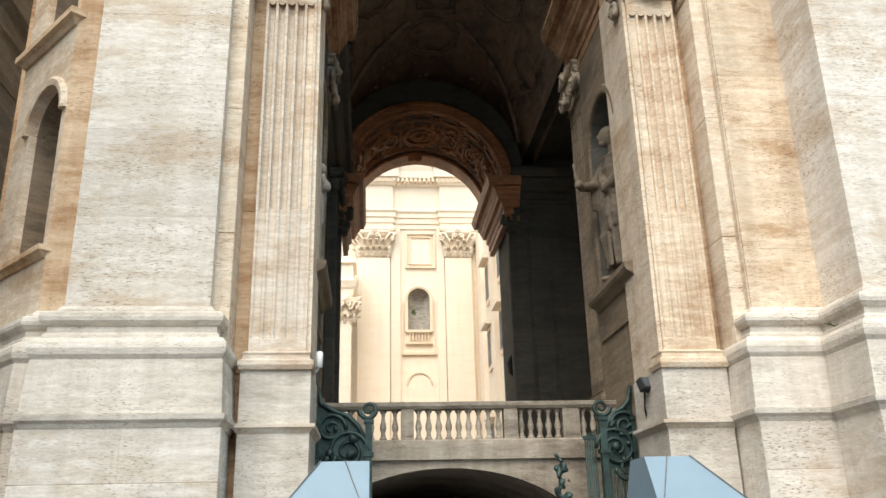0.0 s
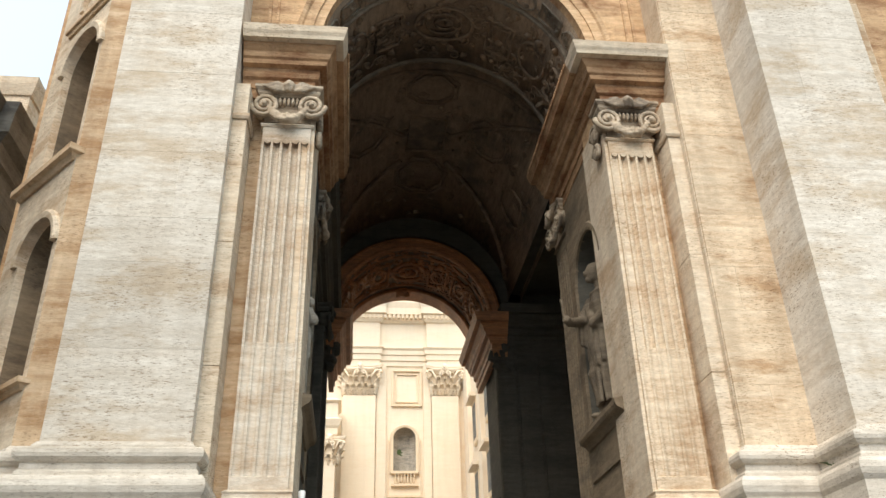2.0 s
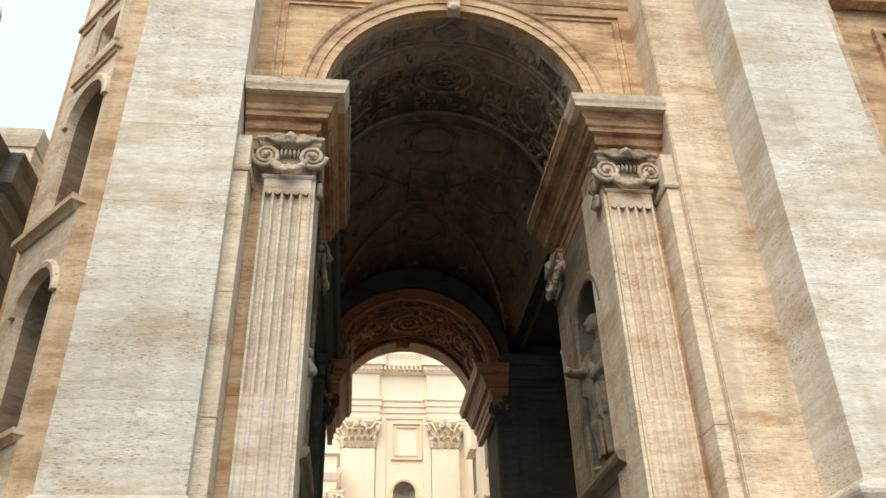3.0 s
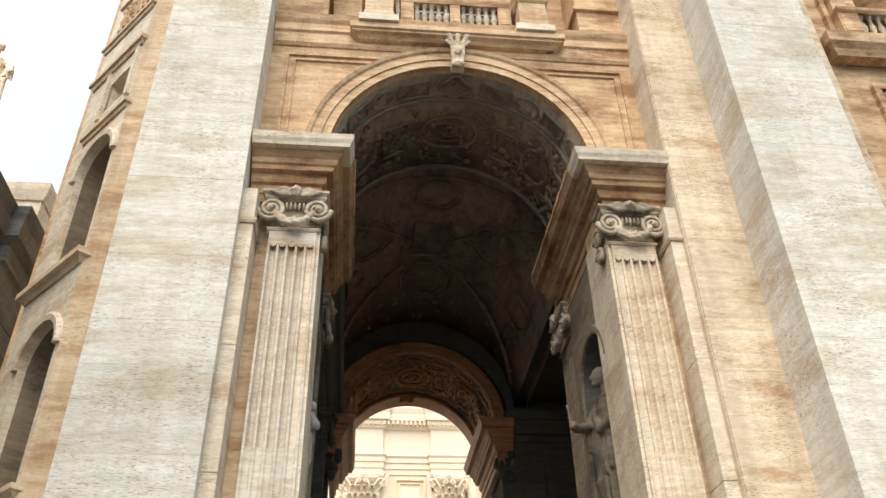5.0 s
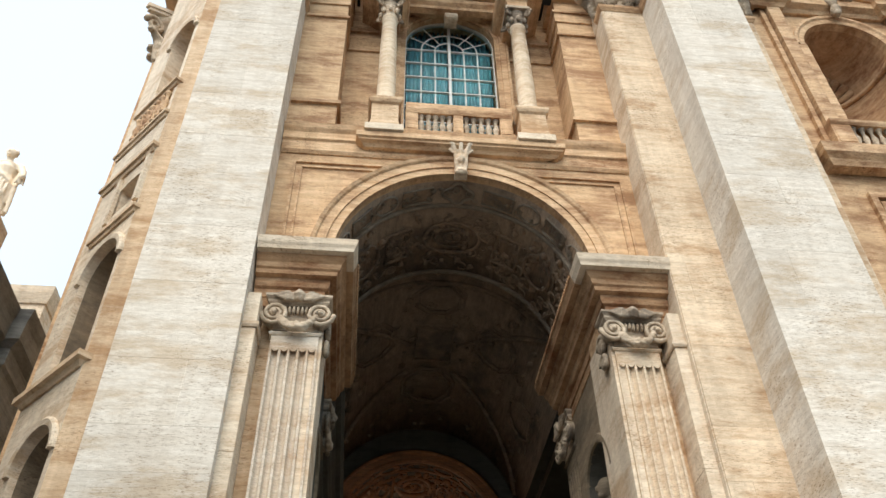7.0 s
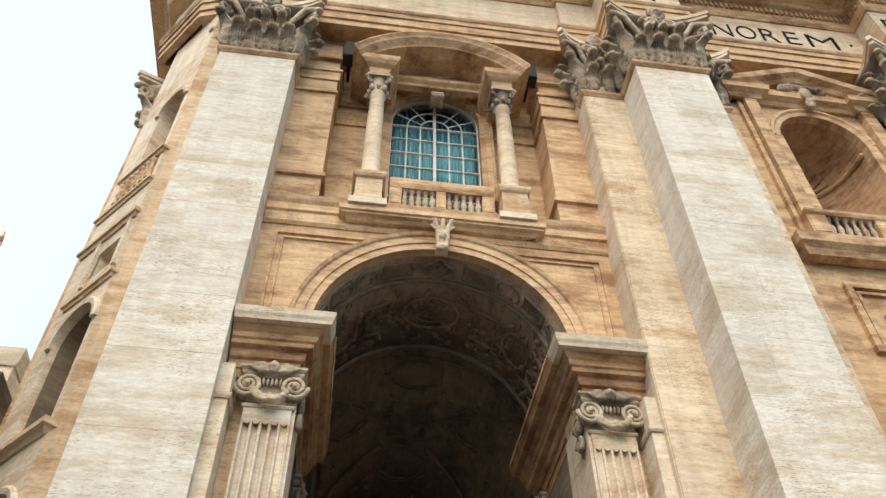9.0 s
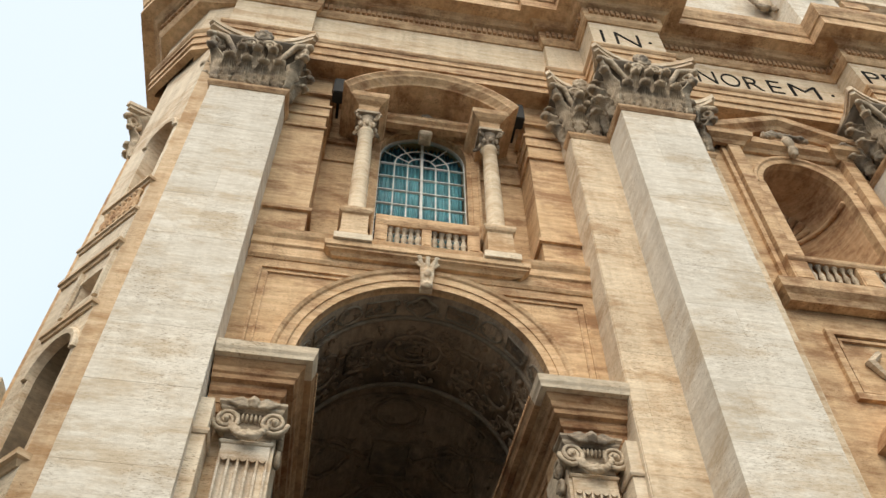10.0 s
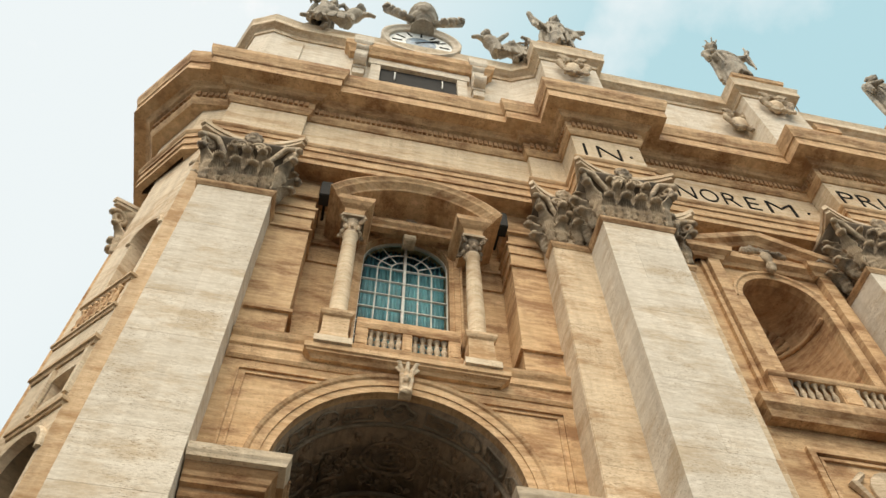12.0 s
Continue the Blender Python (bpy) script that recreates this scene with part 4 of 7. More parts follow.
def ionic(parent, hw, z0, mat=M_ORNATE, side=0, depth=0.4):
    """An Ionic capital with volutes, egg moulding, garland and a winged boss."""
    bm = BM()
    box(bm, -hw * 0.98, hw * 0.98, -0.02, depth, z0, z0 + 0.86)
    sweep(bm, [(-hw, depth), (-hw, 0.0), (hw, 0.0), (hw, depth)], [(-0.1, z0 + 0.62), (0.1, z0 + 0.62), (0.16, z0 + 0.7), (0.16, z0 + 0.76), (0.22, z0 + 0.82), (0.22, z0 + 0.88), (-0.1, z0 + 0.88)])
    cap = part("capital", bm, mat, parent, "weathered Ionic capital with garland", False)
    for sx in (-1, 1):
        bm = BM()
        c = Vector((sx * hw * 0.98, -0.16, z0 + 0.36))
        tube(bm, [c + Vector((sx * -a, -0.03 * i / 30, b)) for i, (a, b) in enumerate(spiral(2.4, -0.3, -0.03))], [0.06 - 0.03 * i / 30 for i in range(31)], 6)
        lathe(bm, [(0.05, 0), (0.22, 0.02), (0.24, 0.1), (0.24, 0.34), (0.05, 0.36)], 14, Matrix.Translation(c + Vector((0, 0.36, 0))) @ Matrix.Rotation(radians(90), 4, "X"))
        lump(bm, c + Vector((0, -0.06, 0)), 0.06, 5)
        part("volute", bm, mat, cap, "", True)
    if side:
        bm = BM()
        for zz, rr in ((0.25, 0.26), (-0.22, 0.2)):
            c = Vector((side * (hw + 0.14), 0.35, z0 + zz))
            tube(bm, [c + Vector((side * 0.02, a, b)) for a, b in spiral(2.0, rr, 0.03, 24)], [0.07 - 0.04 * i / 24 for i in range(25)], 6)
            lump(bm, c, (0.08, rr * 0.8, rr * 0.8), 6)
        part("side_scroll", bm, mat, cap, "", True)
    for i in range(7):
        bm = BM()
        lump(bm, (hw * 0.18 * (i - 3), -0.08, z0 + 0.5), (hw * 0.075, 0.09, 0.11), 6)
        part("egg", bm, mat, cap, "", True)
    bm = BM()
    for i in range(15):
        u = i / 7 - 1
        lump(bm, (u * hw * 0.8, -0.16 - 0.05 * (1 - u * u), z0 + 0.25 - 0.3 * (1 - u * u)), random.uniform(0.07, 0.11), 5, 0.5)
    lump(bm, (0, -0.22, z0 - 0.03), (0.16, 0.12, 0.11), 6, 0.5)
    carved(part("garland", bm, mat, cap, "carved fruit garland", True), 0.02, 0.02)
    bm = BM()
    lump(bm, (0, -0.24, z0 + 0.8), (0.14, 0.13, 0.16), 6, 0.3)
    for sx in (-1, 1):
        for k in range(4):
            tube(bm, [(sx * 0.1, -0.2, z0 + 0.72 + 0.03 * k), (sx * hw * 0.55, -0.24, z0 + 0.7 + 0.06 * k), (sx * (hw + 0.06 - 0.08 * k), -0.22, z0 + 0.84 + 0.03 * k)], [0.06, 0.07, 0.03], 6)
    carved(part("winged_boss", bm, mat, cap, "winged carved boss", True), 0.02, 0.02)
    return cap


FL = fluted("fluted travertine pilaster under the arch's impost", 0.51, 4.82, 12.5, pose(-1.645, 14.72, 0), mat=M_FLUTE)
ionic(FL, 0.51, 12.6, side=1)
FR = fluted("fluted travertine pilaster stained orange under the impost", 0.51, 4.82, 12.5, pose(5.9, 14.72, 0), mat=M_FLUTE_TAN)
ionic(FR, 0.51, 12.6, side=-1)
for px, pnm in ((-1.645, "left"), (5.9, "right")):
    pth = [(px - 0.55, 15.1), (px - 0.55, 14.72), (px + 0.55, 14.72), (px + 0.55, 16.4)] if pnm == "left" else [(px - 0.55, 16.4), (px - 0.55, 14.72), (px + 0.55, 14.72), (px + 0.55, 15.1)]
    bm = BM()
    sweep(bm, pth, [(-0.3, 3.55), (0.06, 3.55), (0.06, 4.5), (-0.3, 4.5)])
    sweep(bm, pth, [(-0.3, 0.0), (0.06, 0.0), (0.06, 3.42), (-0.3, 3.42)])
    setting("pedestal_" + pnm, bm, M_BASE, "travertine pedestal under the fluted pilaster")
    bm = BM()
    sweep(bm, pth, [(-0.3, 3.40), (0.06, 3.40), (0.12, 3.47), (0.16, 3.5), (0.16, 3.56), (-0.3, 3.58)])
    setting("pedestal_moulding_" + pnm, bm, M_PALE, "thin pedestal moulding")
# inner pilasters on the passage walls, the deeper one in the shade-toned stone
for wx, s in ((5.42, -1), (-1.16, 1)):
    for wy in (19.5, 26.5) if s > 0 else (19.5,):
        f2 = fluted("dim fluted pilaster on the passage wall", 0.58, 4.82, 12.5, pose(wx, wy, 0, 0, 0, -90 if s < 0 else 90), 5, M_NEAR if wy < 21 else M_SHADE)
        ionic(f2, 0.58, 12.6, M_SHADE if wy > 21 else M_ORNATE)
# plain reveal strips of the arch's jambs, inside the front pilasters
for xx, nm in ((-1.06, "jamb_left"), (5.322, "jamb_right")):
    bm = BM()
    box(bm, xx - 0.3 if xx < 0 else xx, xx if xx < 0 else xx + 0.3, 14.78, 16.4, 4.5, 13.3)
    setting(nm, bm, M_TAN, "rough travertine reveal of the arch")


def baluster(name, h, r, mat):
    bm = BM()
    lathe(bm, [(r, 0), (r, 0.08 * h), (r * 0.6, 0.12 * h), (r * 0.75, 0.17 * h), (r * 0.5, 0.22 * h), (r * 0.85, 0.36 * h), (r * 0.95, 0.45 * h), (r * 0.6, 0.62 * h), (r * 0.4, 0.76 * h), (r * 0.6, 0.82 * h), (r * 0.45, 0.86 * h), (r * 0.95, 0.92 * h), (r, h)], 10)
    bmesh.ops.recalc_face_normals(bm, faces=bm.faces)
    me = bpy.data.meshes.new(name)
    bm.to_mesh(me)
    bm.free()
    me.materials.append(mat)
    me.shade_smooth()
    return me


def balustrade(label, x0, x1, y, z0, z1, posts, per, mat, depth=0.26, rail=None, foot=None):
    """A stone balustrade: plinth, rail, square posts and turned balusters between them."""
    ob = thing("balustrade", label, "balustrade", pose(x0, y, z0))
    L, H = x1 - x0, z1 - z0
    rail, foot = 0.17 * H if rail is None else rail, 0.12 * H if foot is None else foot
    bm = BM()
    sweep(bm, [(0, 0), (L, 0)], [(-depth, H - rail), (0.0, H - rail), (0.05, H - rail * 0.6), (0.06, H - 0.02), (0.0, H), (-depth, H)])
    part("rail", bm, mat, ob)
    bm = BM()
    sweep(bm, [(0, 0), (L, 0)], [(-depth, 0), (0.03, 0), (0.03, foot * 0.7), (0.0, foot), (-depth, foot)])
    part("plinth", bm, mat, ob)
    me = baluster("baluster", H - rail - foot, 0.085 * min(H, 1.3), M_ORNATE if mat is M_MOULD else mat)
    for a, b in posts:
        bm = BM()
        box(bm, a - x0, b - x0, 0.01, depth - 0.01, foot, H - rail)
        box(bm, a - x0 + 0.05, b - x0 - 0.05, -0.01, 0.05, foot + 0.08, H - rail - 0.08)
        part("post", bm, mat, ob)
    for (a, b), (c, d) in zip(posts, posts[1:]):
        n = max(1, round((c - b) / per))
        for i in range(n):
            shared("baluster", me, ob, pose(b - x0 + (c - b) * (i + 0.5) / n, depth / 2, foot))
    return ob


balustrade("pale stone balustrade on the bridge with turned balusters", -1.3, 5.45, 18.1, 3.54, 4.45, [(-1.3, -0.8), (-0.28, -0.1), (0.67, 0.94), (2.9, 3.2), (4.2, 4.57), (5.0, 5.45)], 0.222, M_BRIDGE, 0.3)
balustrade("travertine balcony balustrade below the window", 0.62, 3.72, 15.0, 19.38, 21.3, [(0.62, 0.98), (2.0, 2.28), (3.36, 3.72)], 0.21, M_MOULD, 0.3, 0.4, 0.72)

# window
W = thing("window", "tall arched window with white glazing bars and teal curtains", "window", pose(AX, 16.45, 0))
bm = BM()
arch_wall(bm, -1.75, 1.75, 20.6, 28.35, 0, 1.5, 26.55, -0.05, 0.12, zb=20.9, n=24, rz=1.43)
part("window_frame", bm, M_BAR, W)
bm = BM()
ptsw = [(-1.5, 20.9)] + arch_pts(0, 1.5, 26.55, 24, rz=1.43) + [(1.5, 20.9)]
fv = [bm.verts.new((x, 0.05, z)) for x, z in ptsw]
bv = [bm.verts.new((x, 0.07, z)) for x, z in ptsw]
bm.faces.new(fv)
bm.faces.new(bv[::-1])
for a in range(len(fv)):
    b2 = (a + 1) % len(fv)
    bm.faces.new((fv[a], fv[b2], bv[b2], bv[a]))
gob = part("pane", bm, M_GLASS, W, "greenish window glass")
gob.visible_shadow = False
for i in range(1, 6):
    x = (-0.97, -0.5, 0.0, 0.5, 0.97)[i - 1]
    bm = BM()
    w = 0.045 if i == 3 else 0.022
    box(bm, x - w, x + w, -0.02, 0.08, 20.9, 26.3 if i != 3 else 27.9)
    part("glazing_bar", bm, M_BAR, W)
for i in range(7):
    z = 26.28 - 0.79 * i
    bm = BM()
    box(bm, -1.5, 1.5, -0.015, 0.07, z - 0.02, z + 0.02)
    part("glazing_bar", bm, M_BAR, W)
for r in (0.5, 0.97):
    bm = BM()
    tube(bm, [(x, 0.02, z) for x, z in arch_pts(0, r, 26.3, 18)], 0.025, 6)
    part("glazing_bar", bm, M_BAR, W)
for a in (22, 52, 128, 158):
    bm = BM()
    tube(bm, [(0.5 * math.cos(radians(a)), 0.02, 26.3 + 0.5 * math.sin(radians(a))), (1.48 * math.cos(radians(a)), 0.02, 26.48 + 1.42 * math.sin(radians(a)))], 0.02, 6)
    part("glazing_bar", bm, M_BAR, W)
C = thing("curtain", "teal curtain hanging in folds behind the window", "curtain", pose(AX, 16.75, 0))
for a, b in ((-1.45, -0.05), (0.05, 1.45)):
    bm = BM()
    n = 60
    rows = [[bm.verts.new((a + (b - a) * i / n, 0.07 * math.sin(i * 0.9) + 0.03 * math.sin(i * 2.3 + a), z)) for i in range(n + 1)] for z in (20.6, 27.8)]
    rows += [[bm.verts.new((v.co.x, v.co.y + 0.03, v.co.z)) for v in r] for r in rows[::-1]]
    for k in range(4):
        for i in range(n):
            bm.faces.new((rows[k][i], rows[k][i + 1], rows[(k + 1) % 4][i + 1], rows[(k + 1) % 4][i]))
    part("panel", bm, M_CURTAIN, C, "", True)
# Black sheets stand in for the unlit room.
bm = BM()
box(bm, -1.36, 5.63, 17.0, 18.6, 19.4, 20.6)
box(bm, -1.36, 5.63, 18.6, 18.8, 19.4, 29.1)
setting("wall_behind_window", bm, M_DARK, "dark room behind the window")

# window surround
bm = BM()
arch_band(bm, AX, 26.55, [(1.53, -0.05), (1.53, 0.1), (1.7, 0.1), (1.7, 0.15), (1.88, 0.15), (1.92, 0.2), (1.98, 0.2), (1.98, -0.05)], 16.2)
for s in (-1, 1):
    for a, b, o in ((1.53, 1.70, 0.1), (1.70, 1.90, 0.15), (1.90, 1.98, 0.2)):
        box(bm, AX + s * a if s > 0 else AX - b, AX + b if s > 0 else AX - a, 16.2 - o, 16.25, 19.66, 26.55)
setting("trim_window", bm, M_MOULD, "moulded travertine window surround")


def window_column(x):
    """A small column on a pedestal that carries a block of entablature."""
    ob = thing("column", "slim pale column on a pedestal beside the balcony window", "column", pose(x, 14.98, 19.66), "columns beside the window")
    bm = BM()
    sweep(bm, [(-0.36, -0.36), (0.36, -0.36), (0.36, 0.36), (-0.36, 0.36)], [(-0.3, 0), (0.05, 0), (0.05, 0.14), (0.02, 0.3), (0.02, 1.0), (0.08, 1.05), (0.12, 1.15), (0.12, 1.25), (-0.3, 1.25)], True)
    part("pedestal", bm, M_AMBER, ob)
    bm = BM()
    sweep(bm, [(-0.36, -0.36), (0.36, -0.36), (0.36, 0.36), (-0.36, 0.36)], [(-0.3, -0.28), (0.17, -0.28), (0.17, -0.04), (0.1, 0.0), (-0.3, 0.0)], True)
    part("plinth", bm, M_TAN, ob, "pale weathered plinth")
    bm = BM()
    lathe(bm, [(0.34, 1.25), (0.36, 1.3), (0.36, 1.36), (0.3, 1.4), (0.31, 1.46), (0.275, 1.52), (0.275, 2.9), (0.262, 4.2), (0.235, 5.85), (0.27, 5.9), (0.27, 5.95), (0.24, 5.98)], 20)
    part("shaft", bm, M_FRIEZE, ob, "", True)
    bm = BM()
    lathe(bm, [(0.23, 5.96), (0.25, 6.3), (0.34, 6.65), (0.3, 6.7)], 12)
    box(bm, -0.4, 0.4, -0.4, 0.4, 6.7, 6.82)
    for a in range(4):
        c = Vector((0.33 * (1 if a % 2 else -1), 0.33 * (1 if a > 1 else -1), 6.5))
        d = Vector((c.x, c.y, 0)).normalized()
        tube(bm, [c + d * p + Vector((0, 0, q)) for p, q in spiral(1.6, 0.15, 0.03, 14)], [0.055 - 0.025 * i / 14 for i in range(15)], 5)
    for a in range(8):
        lump(bm, (0.3 * math.cos(a * 0.785), 0.3 * math.sin(a * 0.785), 6.22), (0.08, 0.08, 0.15), 5)
    part("capital", bm, M_ORNATE, ob, "small carved capital", False)
    bm = BM()
    sweep(bm, [(-0.32, 1.3), (-0.32, -0.32), (0.32, -0.32), (0.32, 1.3)], [(-0.3, 6.82), (0.0, 6.82), (0.03, 7.1), (0.05, 7.2), (0.2, 7.3), (0.3, 7.42), (0.34, 7.62), (-0.3, 7.62)])
    part("entablature", bm, M_MOULD, ob)
    return ob


window_column(0.02)
window_column(4.24)
bm = BM()
R, zc = 3.75, 25.12
a0 = math.acos(3.05 / R)
arch_band(bm, AX, zc, [(R - 0.42, -1.8), (R - 0.42, 0.02), (R - 0.36, 0.06), (R - 0.2, 0.26), (R - 0.12, 0.3), (R - 0.02, 0.38), (R + 0.02, 0.38), (R + 0.02, -1.8)], 14.45, a0, math.pi - a0, 30)
tagged(setting("pediment_window", bm, M_MOULD, "curved segmental pediment over the balcony window"), "", "pediment")
bm = BM()
sweep(bm, [(0.3, 15.5), (3.96, 15.5)], [(-0.25, 27.45), (0.0, 27.45), (0.04, 27.55), (0.16, 27.64), (0.2, 27.77), (-0.25, 27.8)])
setting("trim_window_top", bm, M_MOULD, "straight moulded ledge under the pediment")
bm = BM()
box(bm, -0.3, 4.56, 15.6, 16.1, 27.75, 29.0)
setting("tympanum_window", bm, M_WARM, "plain field of the pediment")
K = thing("console", "carved scroll keystone over the window", "keystone", pose(AX, 15.85, 27.05))
bm = BM()
box(bm, -0.22, 0.22, -0.2, 0.2, 0.0, 0.75)
for z, r in ((0.65, 0.2), (0.15, 0.14)):
    lathe(bm, [(0.05, -0.24), (r, -0.22), (r, 0.22), (0.05, 0.24)], 12, Matrix.Translation((0, -0.2, z)) @ Matrix.Rotation(radians(90), 4, "Y"))
lump(bm, (0, -0.35, 0.95), (0.24, 0.16, 0.2), 6, 0.4)
for s in (-1, 1):
    tube(bm, [(s * 0.15, -0.3, 0.95), (s * 0.6, -0.28, 0.85), (s * 1.1, -0.22, 1.0)], [0.1, 0.08, 0.03], 6)
carved(part("scroll", bm, M_ORNATE, K, "", True), 0.03, 0.03)
for xx in (-1.1, 5.36):
    D = thing("floodlight", "dark grey boxed floodlight fixed beside the pediment", "floodlight", pose(xx, 14.75, 27.5))
    bm = BM()
    box(bm, -0.2, 0.2, -0.15, 0.35, 0.0, 0.95)
    bmesh.ops.bevel(bm, geom=bm.edges[:], offset=0.03, segments=2, affect="EDGES")
    part("housing", bm, M_DARK, D)
    bm = BM()
    box(bm, -0.05, 0.05, 0.3, 1.2, 0.4, 0.5)
    part("bracket", bm, M_DARK, D)

# ---- statues, attic, right bay, passage fittings ----


def folds(bm, rng, tops, foot_z, spread, h, r, n):
    """Hanging folds of cloth from a line of points down to the foot."""
    for k in range(n):
        u = k / max(1, n - 1)
        i = min(int(u * (len(tops) - 1)), len(tops) - 2)
        f = u * (len(tops) - 1) - i
        p = Vector(tops[i]).lerp(Vector(tops[i + 1]), f)
        e = Vector((p.x * spread + rng.uniform(-0.02, 0.02), p.y * spread, foot_z + rng.uniform(0, 0.03)))
        mid = (p + e) / 2 + Vector((rng.uniform(-0.02, 0.02), -0.012, rng.uniform(-0.05, 0.05)))
        tube(bm, [p * h, mid * h, e * h], [r * 0.6 * h, r * h, r * 0.8 * h], 6)


def figure(label, h, m, mat, seed=1, arms=(), look_x=0.0, tilt=0.0, cloak=True, staff=None, crown=False):
    """A draped standing figure in stone, one body. Arms are lines of points in parts of its height; it faces -y."""
    rng = random.Random(seed)
    bm = BM()
    hip, chest, neck = Vector((0.02, 0, 0.52)), Vector((tilt * 0.5, -0.005, 0.72)), Vector((tilt * 0.8, -0.02, 0.845))
    for sx, fy in ((-1, -0.05), (1, 0.02)):
        tube(bm, [Vector((sx * 0.055 + 0.02, 0, 0.5)) * h, Vector((sx * 0.065, fy - 0.03, 0.27)) * h, Vector((sx * 0.06, fy, 0.05)) * h], [0.072 * h, 0.058 * h, 0.038 * h], 10)
        lump(bm, Vector((sx * 0.065, fy - 0.045, 0.02)) * h, (0.03 * h, 0.065 * h, 0.022 * h), 6)
    tube(bm, [hip * h, (hip * 0.5 + chest * 0.5) * h, chest * h, (neck - Vector((0, 0, 0.03))) * h], [0.1 * h, 0.085 * h, 0.105 * h, 0.05 * h], 12)
    lump(bm, chest * h + Vector((0, 0, 0.05 * h)), (0.135 * h, 0.075 * h, 0.055 * h), 8)
    tube(bm, [(neck - Vector((0, 0, 0.03))) * h, (neck + Vector((look_x * 0.3, -0.01, 0.04))) * h], [0.04 * h, 0.036 * h], 8)
    hd = neck + Vector((look_x * 0.5, -0.03, 0.085))
    lump(bm, hd * h, (0.05 * h, 0.06 * h, 0.07 * h), 10)
    lump(bm, (hd + Vector((look_x * 0.7, -0.058, -0.01))) * h, (0.014 * h, 0.02 * h, 0.022 * h), 5)
    lump(bm, (hd + Vector((look_x * 0.6, -0.042, -0.05))) * h, (0.022 * h, 0.024 * h, 0.02 * h), 5)
    for k in range(14):
        t = k * 0.9
        lump(bm, (hd + Vector((0.05 * math.cos(t), 0.022 + 0.02 * math.sin(t * 1.7), 0.032 + 0.026 * math.sin(t)))) * h, rng.uniform(0.018, 0.028) * h, 5, 0.3)
    if crown:
        for k in range(7):
            t = 2 * math.pi * k / 7
            tube(bm, [(hd + Vector((0.05 * math.cos(t), 0.05 * math.sin(t), 0.05))) * h, (hd + Vector((0.085 * math.cos(t), 0.085 * math.sin(t), 0.1))) * h], [0.014 * h, 0.008 * h], 5)
    for line in arms:
        pts = [Vector(p) for p in line]
        rad = [0.046, 0.04, 0.03, 0.022][:len(pts)]
        tube(bm, [p * h for p in pts], [q * h for q in rad], 8)
        lump(bm, pts[-1] * h, 0.028 * h, 6, 0.2)
        # sleeve falling from the elbow
        e = pts[1]
        for k in range(4):
            o = Vector((rng.uniform(-0.03, 0.03), rng.uniform(-0.02, 0.02), 0))
            tube(bm, [(e + o * 0.5) * h, (e + o + Vector((0, 0, -0.09))) * h, (e + o * 1.6 + Vector((0, 0, -0.17))) * h], [0.024 * h, 0.024 * h, 0.012 * h], 6)
    # skirt, girdle and a cloak drawn across the body
    ring = [(0.1 * math.cos(t), 0.085 * math.sin(t), 0.54 + 0.02 * math.sin(2 * t)) for t in [math.pi * k / 8 for k in range(17)]]
    folds(bm, rng, ring, 0.06, 1.28, h, 0.02, 26)
    front = [(-0.1, -0.07, 0.72), (-0.03, -0.1, 0.62), (0.04, -0.1, 0.55), (0.11, -0.05, 0.5)]
    folds(bm, rng, front, 0.3, 1.15, h, 0.017, 8)
    tube(bm, [Vector(p) * h for p in front], [0.022 * h, 0.03 * h, 0.03 * h, 0.024 * h], 6)
    if cloak:
        back = [(-0.13, 0.03, 0.79), (-0.05, 0.08, 0.8), (0.05, 0.08, 0.8), (0.14, 0.02, 0.77)]
        folds(bm, rng, back, 0.1, 1.3, h, 0.028, 9)
        tube(bm, [Vector(p) * h for p in ((-0.14, 0.0, 0.77), (-0.05, -0.06, 0.8), (0.05, -0.06, 0.79), (0.14, 0.0, 0.76))], 0.02 * h, 6)
    if staff:
        tube(bm, [Vector(staff[0]) * h, Vector(staff[1]) * h], 0.012 * h, 6)
    ob = link("statue", bm, mat, None, True, m)
    return tagged(carved(ob, h * 0.0085, h * 0.006), label, "statue")


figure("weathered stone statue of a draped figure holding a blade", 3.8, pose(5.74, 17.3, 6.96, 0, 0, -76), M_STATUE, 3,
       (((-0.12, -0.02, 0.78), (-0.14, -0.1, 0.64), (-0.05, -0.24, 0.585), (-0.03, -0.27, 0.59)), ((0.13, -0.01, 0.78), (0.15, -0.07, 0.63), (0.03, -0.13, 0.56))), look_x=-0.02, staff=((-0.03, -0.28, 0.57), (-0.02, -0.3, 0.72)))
figure("pale marble statue of a draped figure in a niche", 3.8, pose(-1.55, 17.0, 6.96, 0, 0, 70), M_MARBLE, 5,
       (((-0.12, -0.02, 0.78), (-0.15, -0.08, 0.64), (-0.06, -0.16, 0.6)), ((0.13, -0.01, 0.78), (0.16, -0.05, 0.64), (0.1, -0.12, 0.56))))

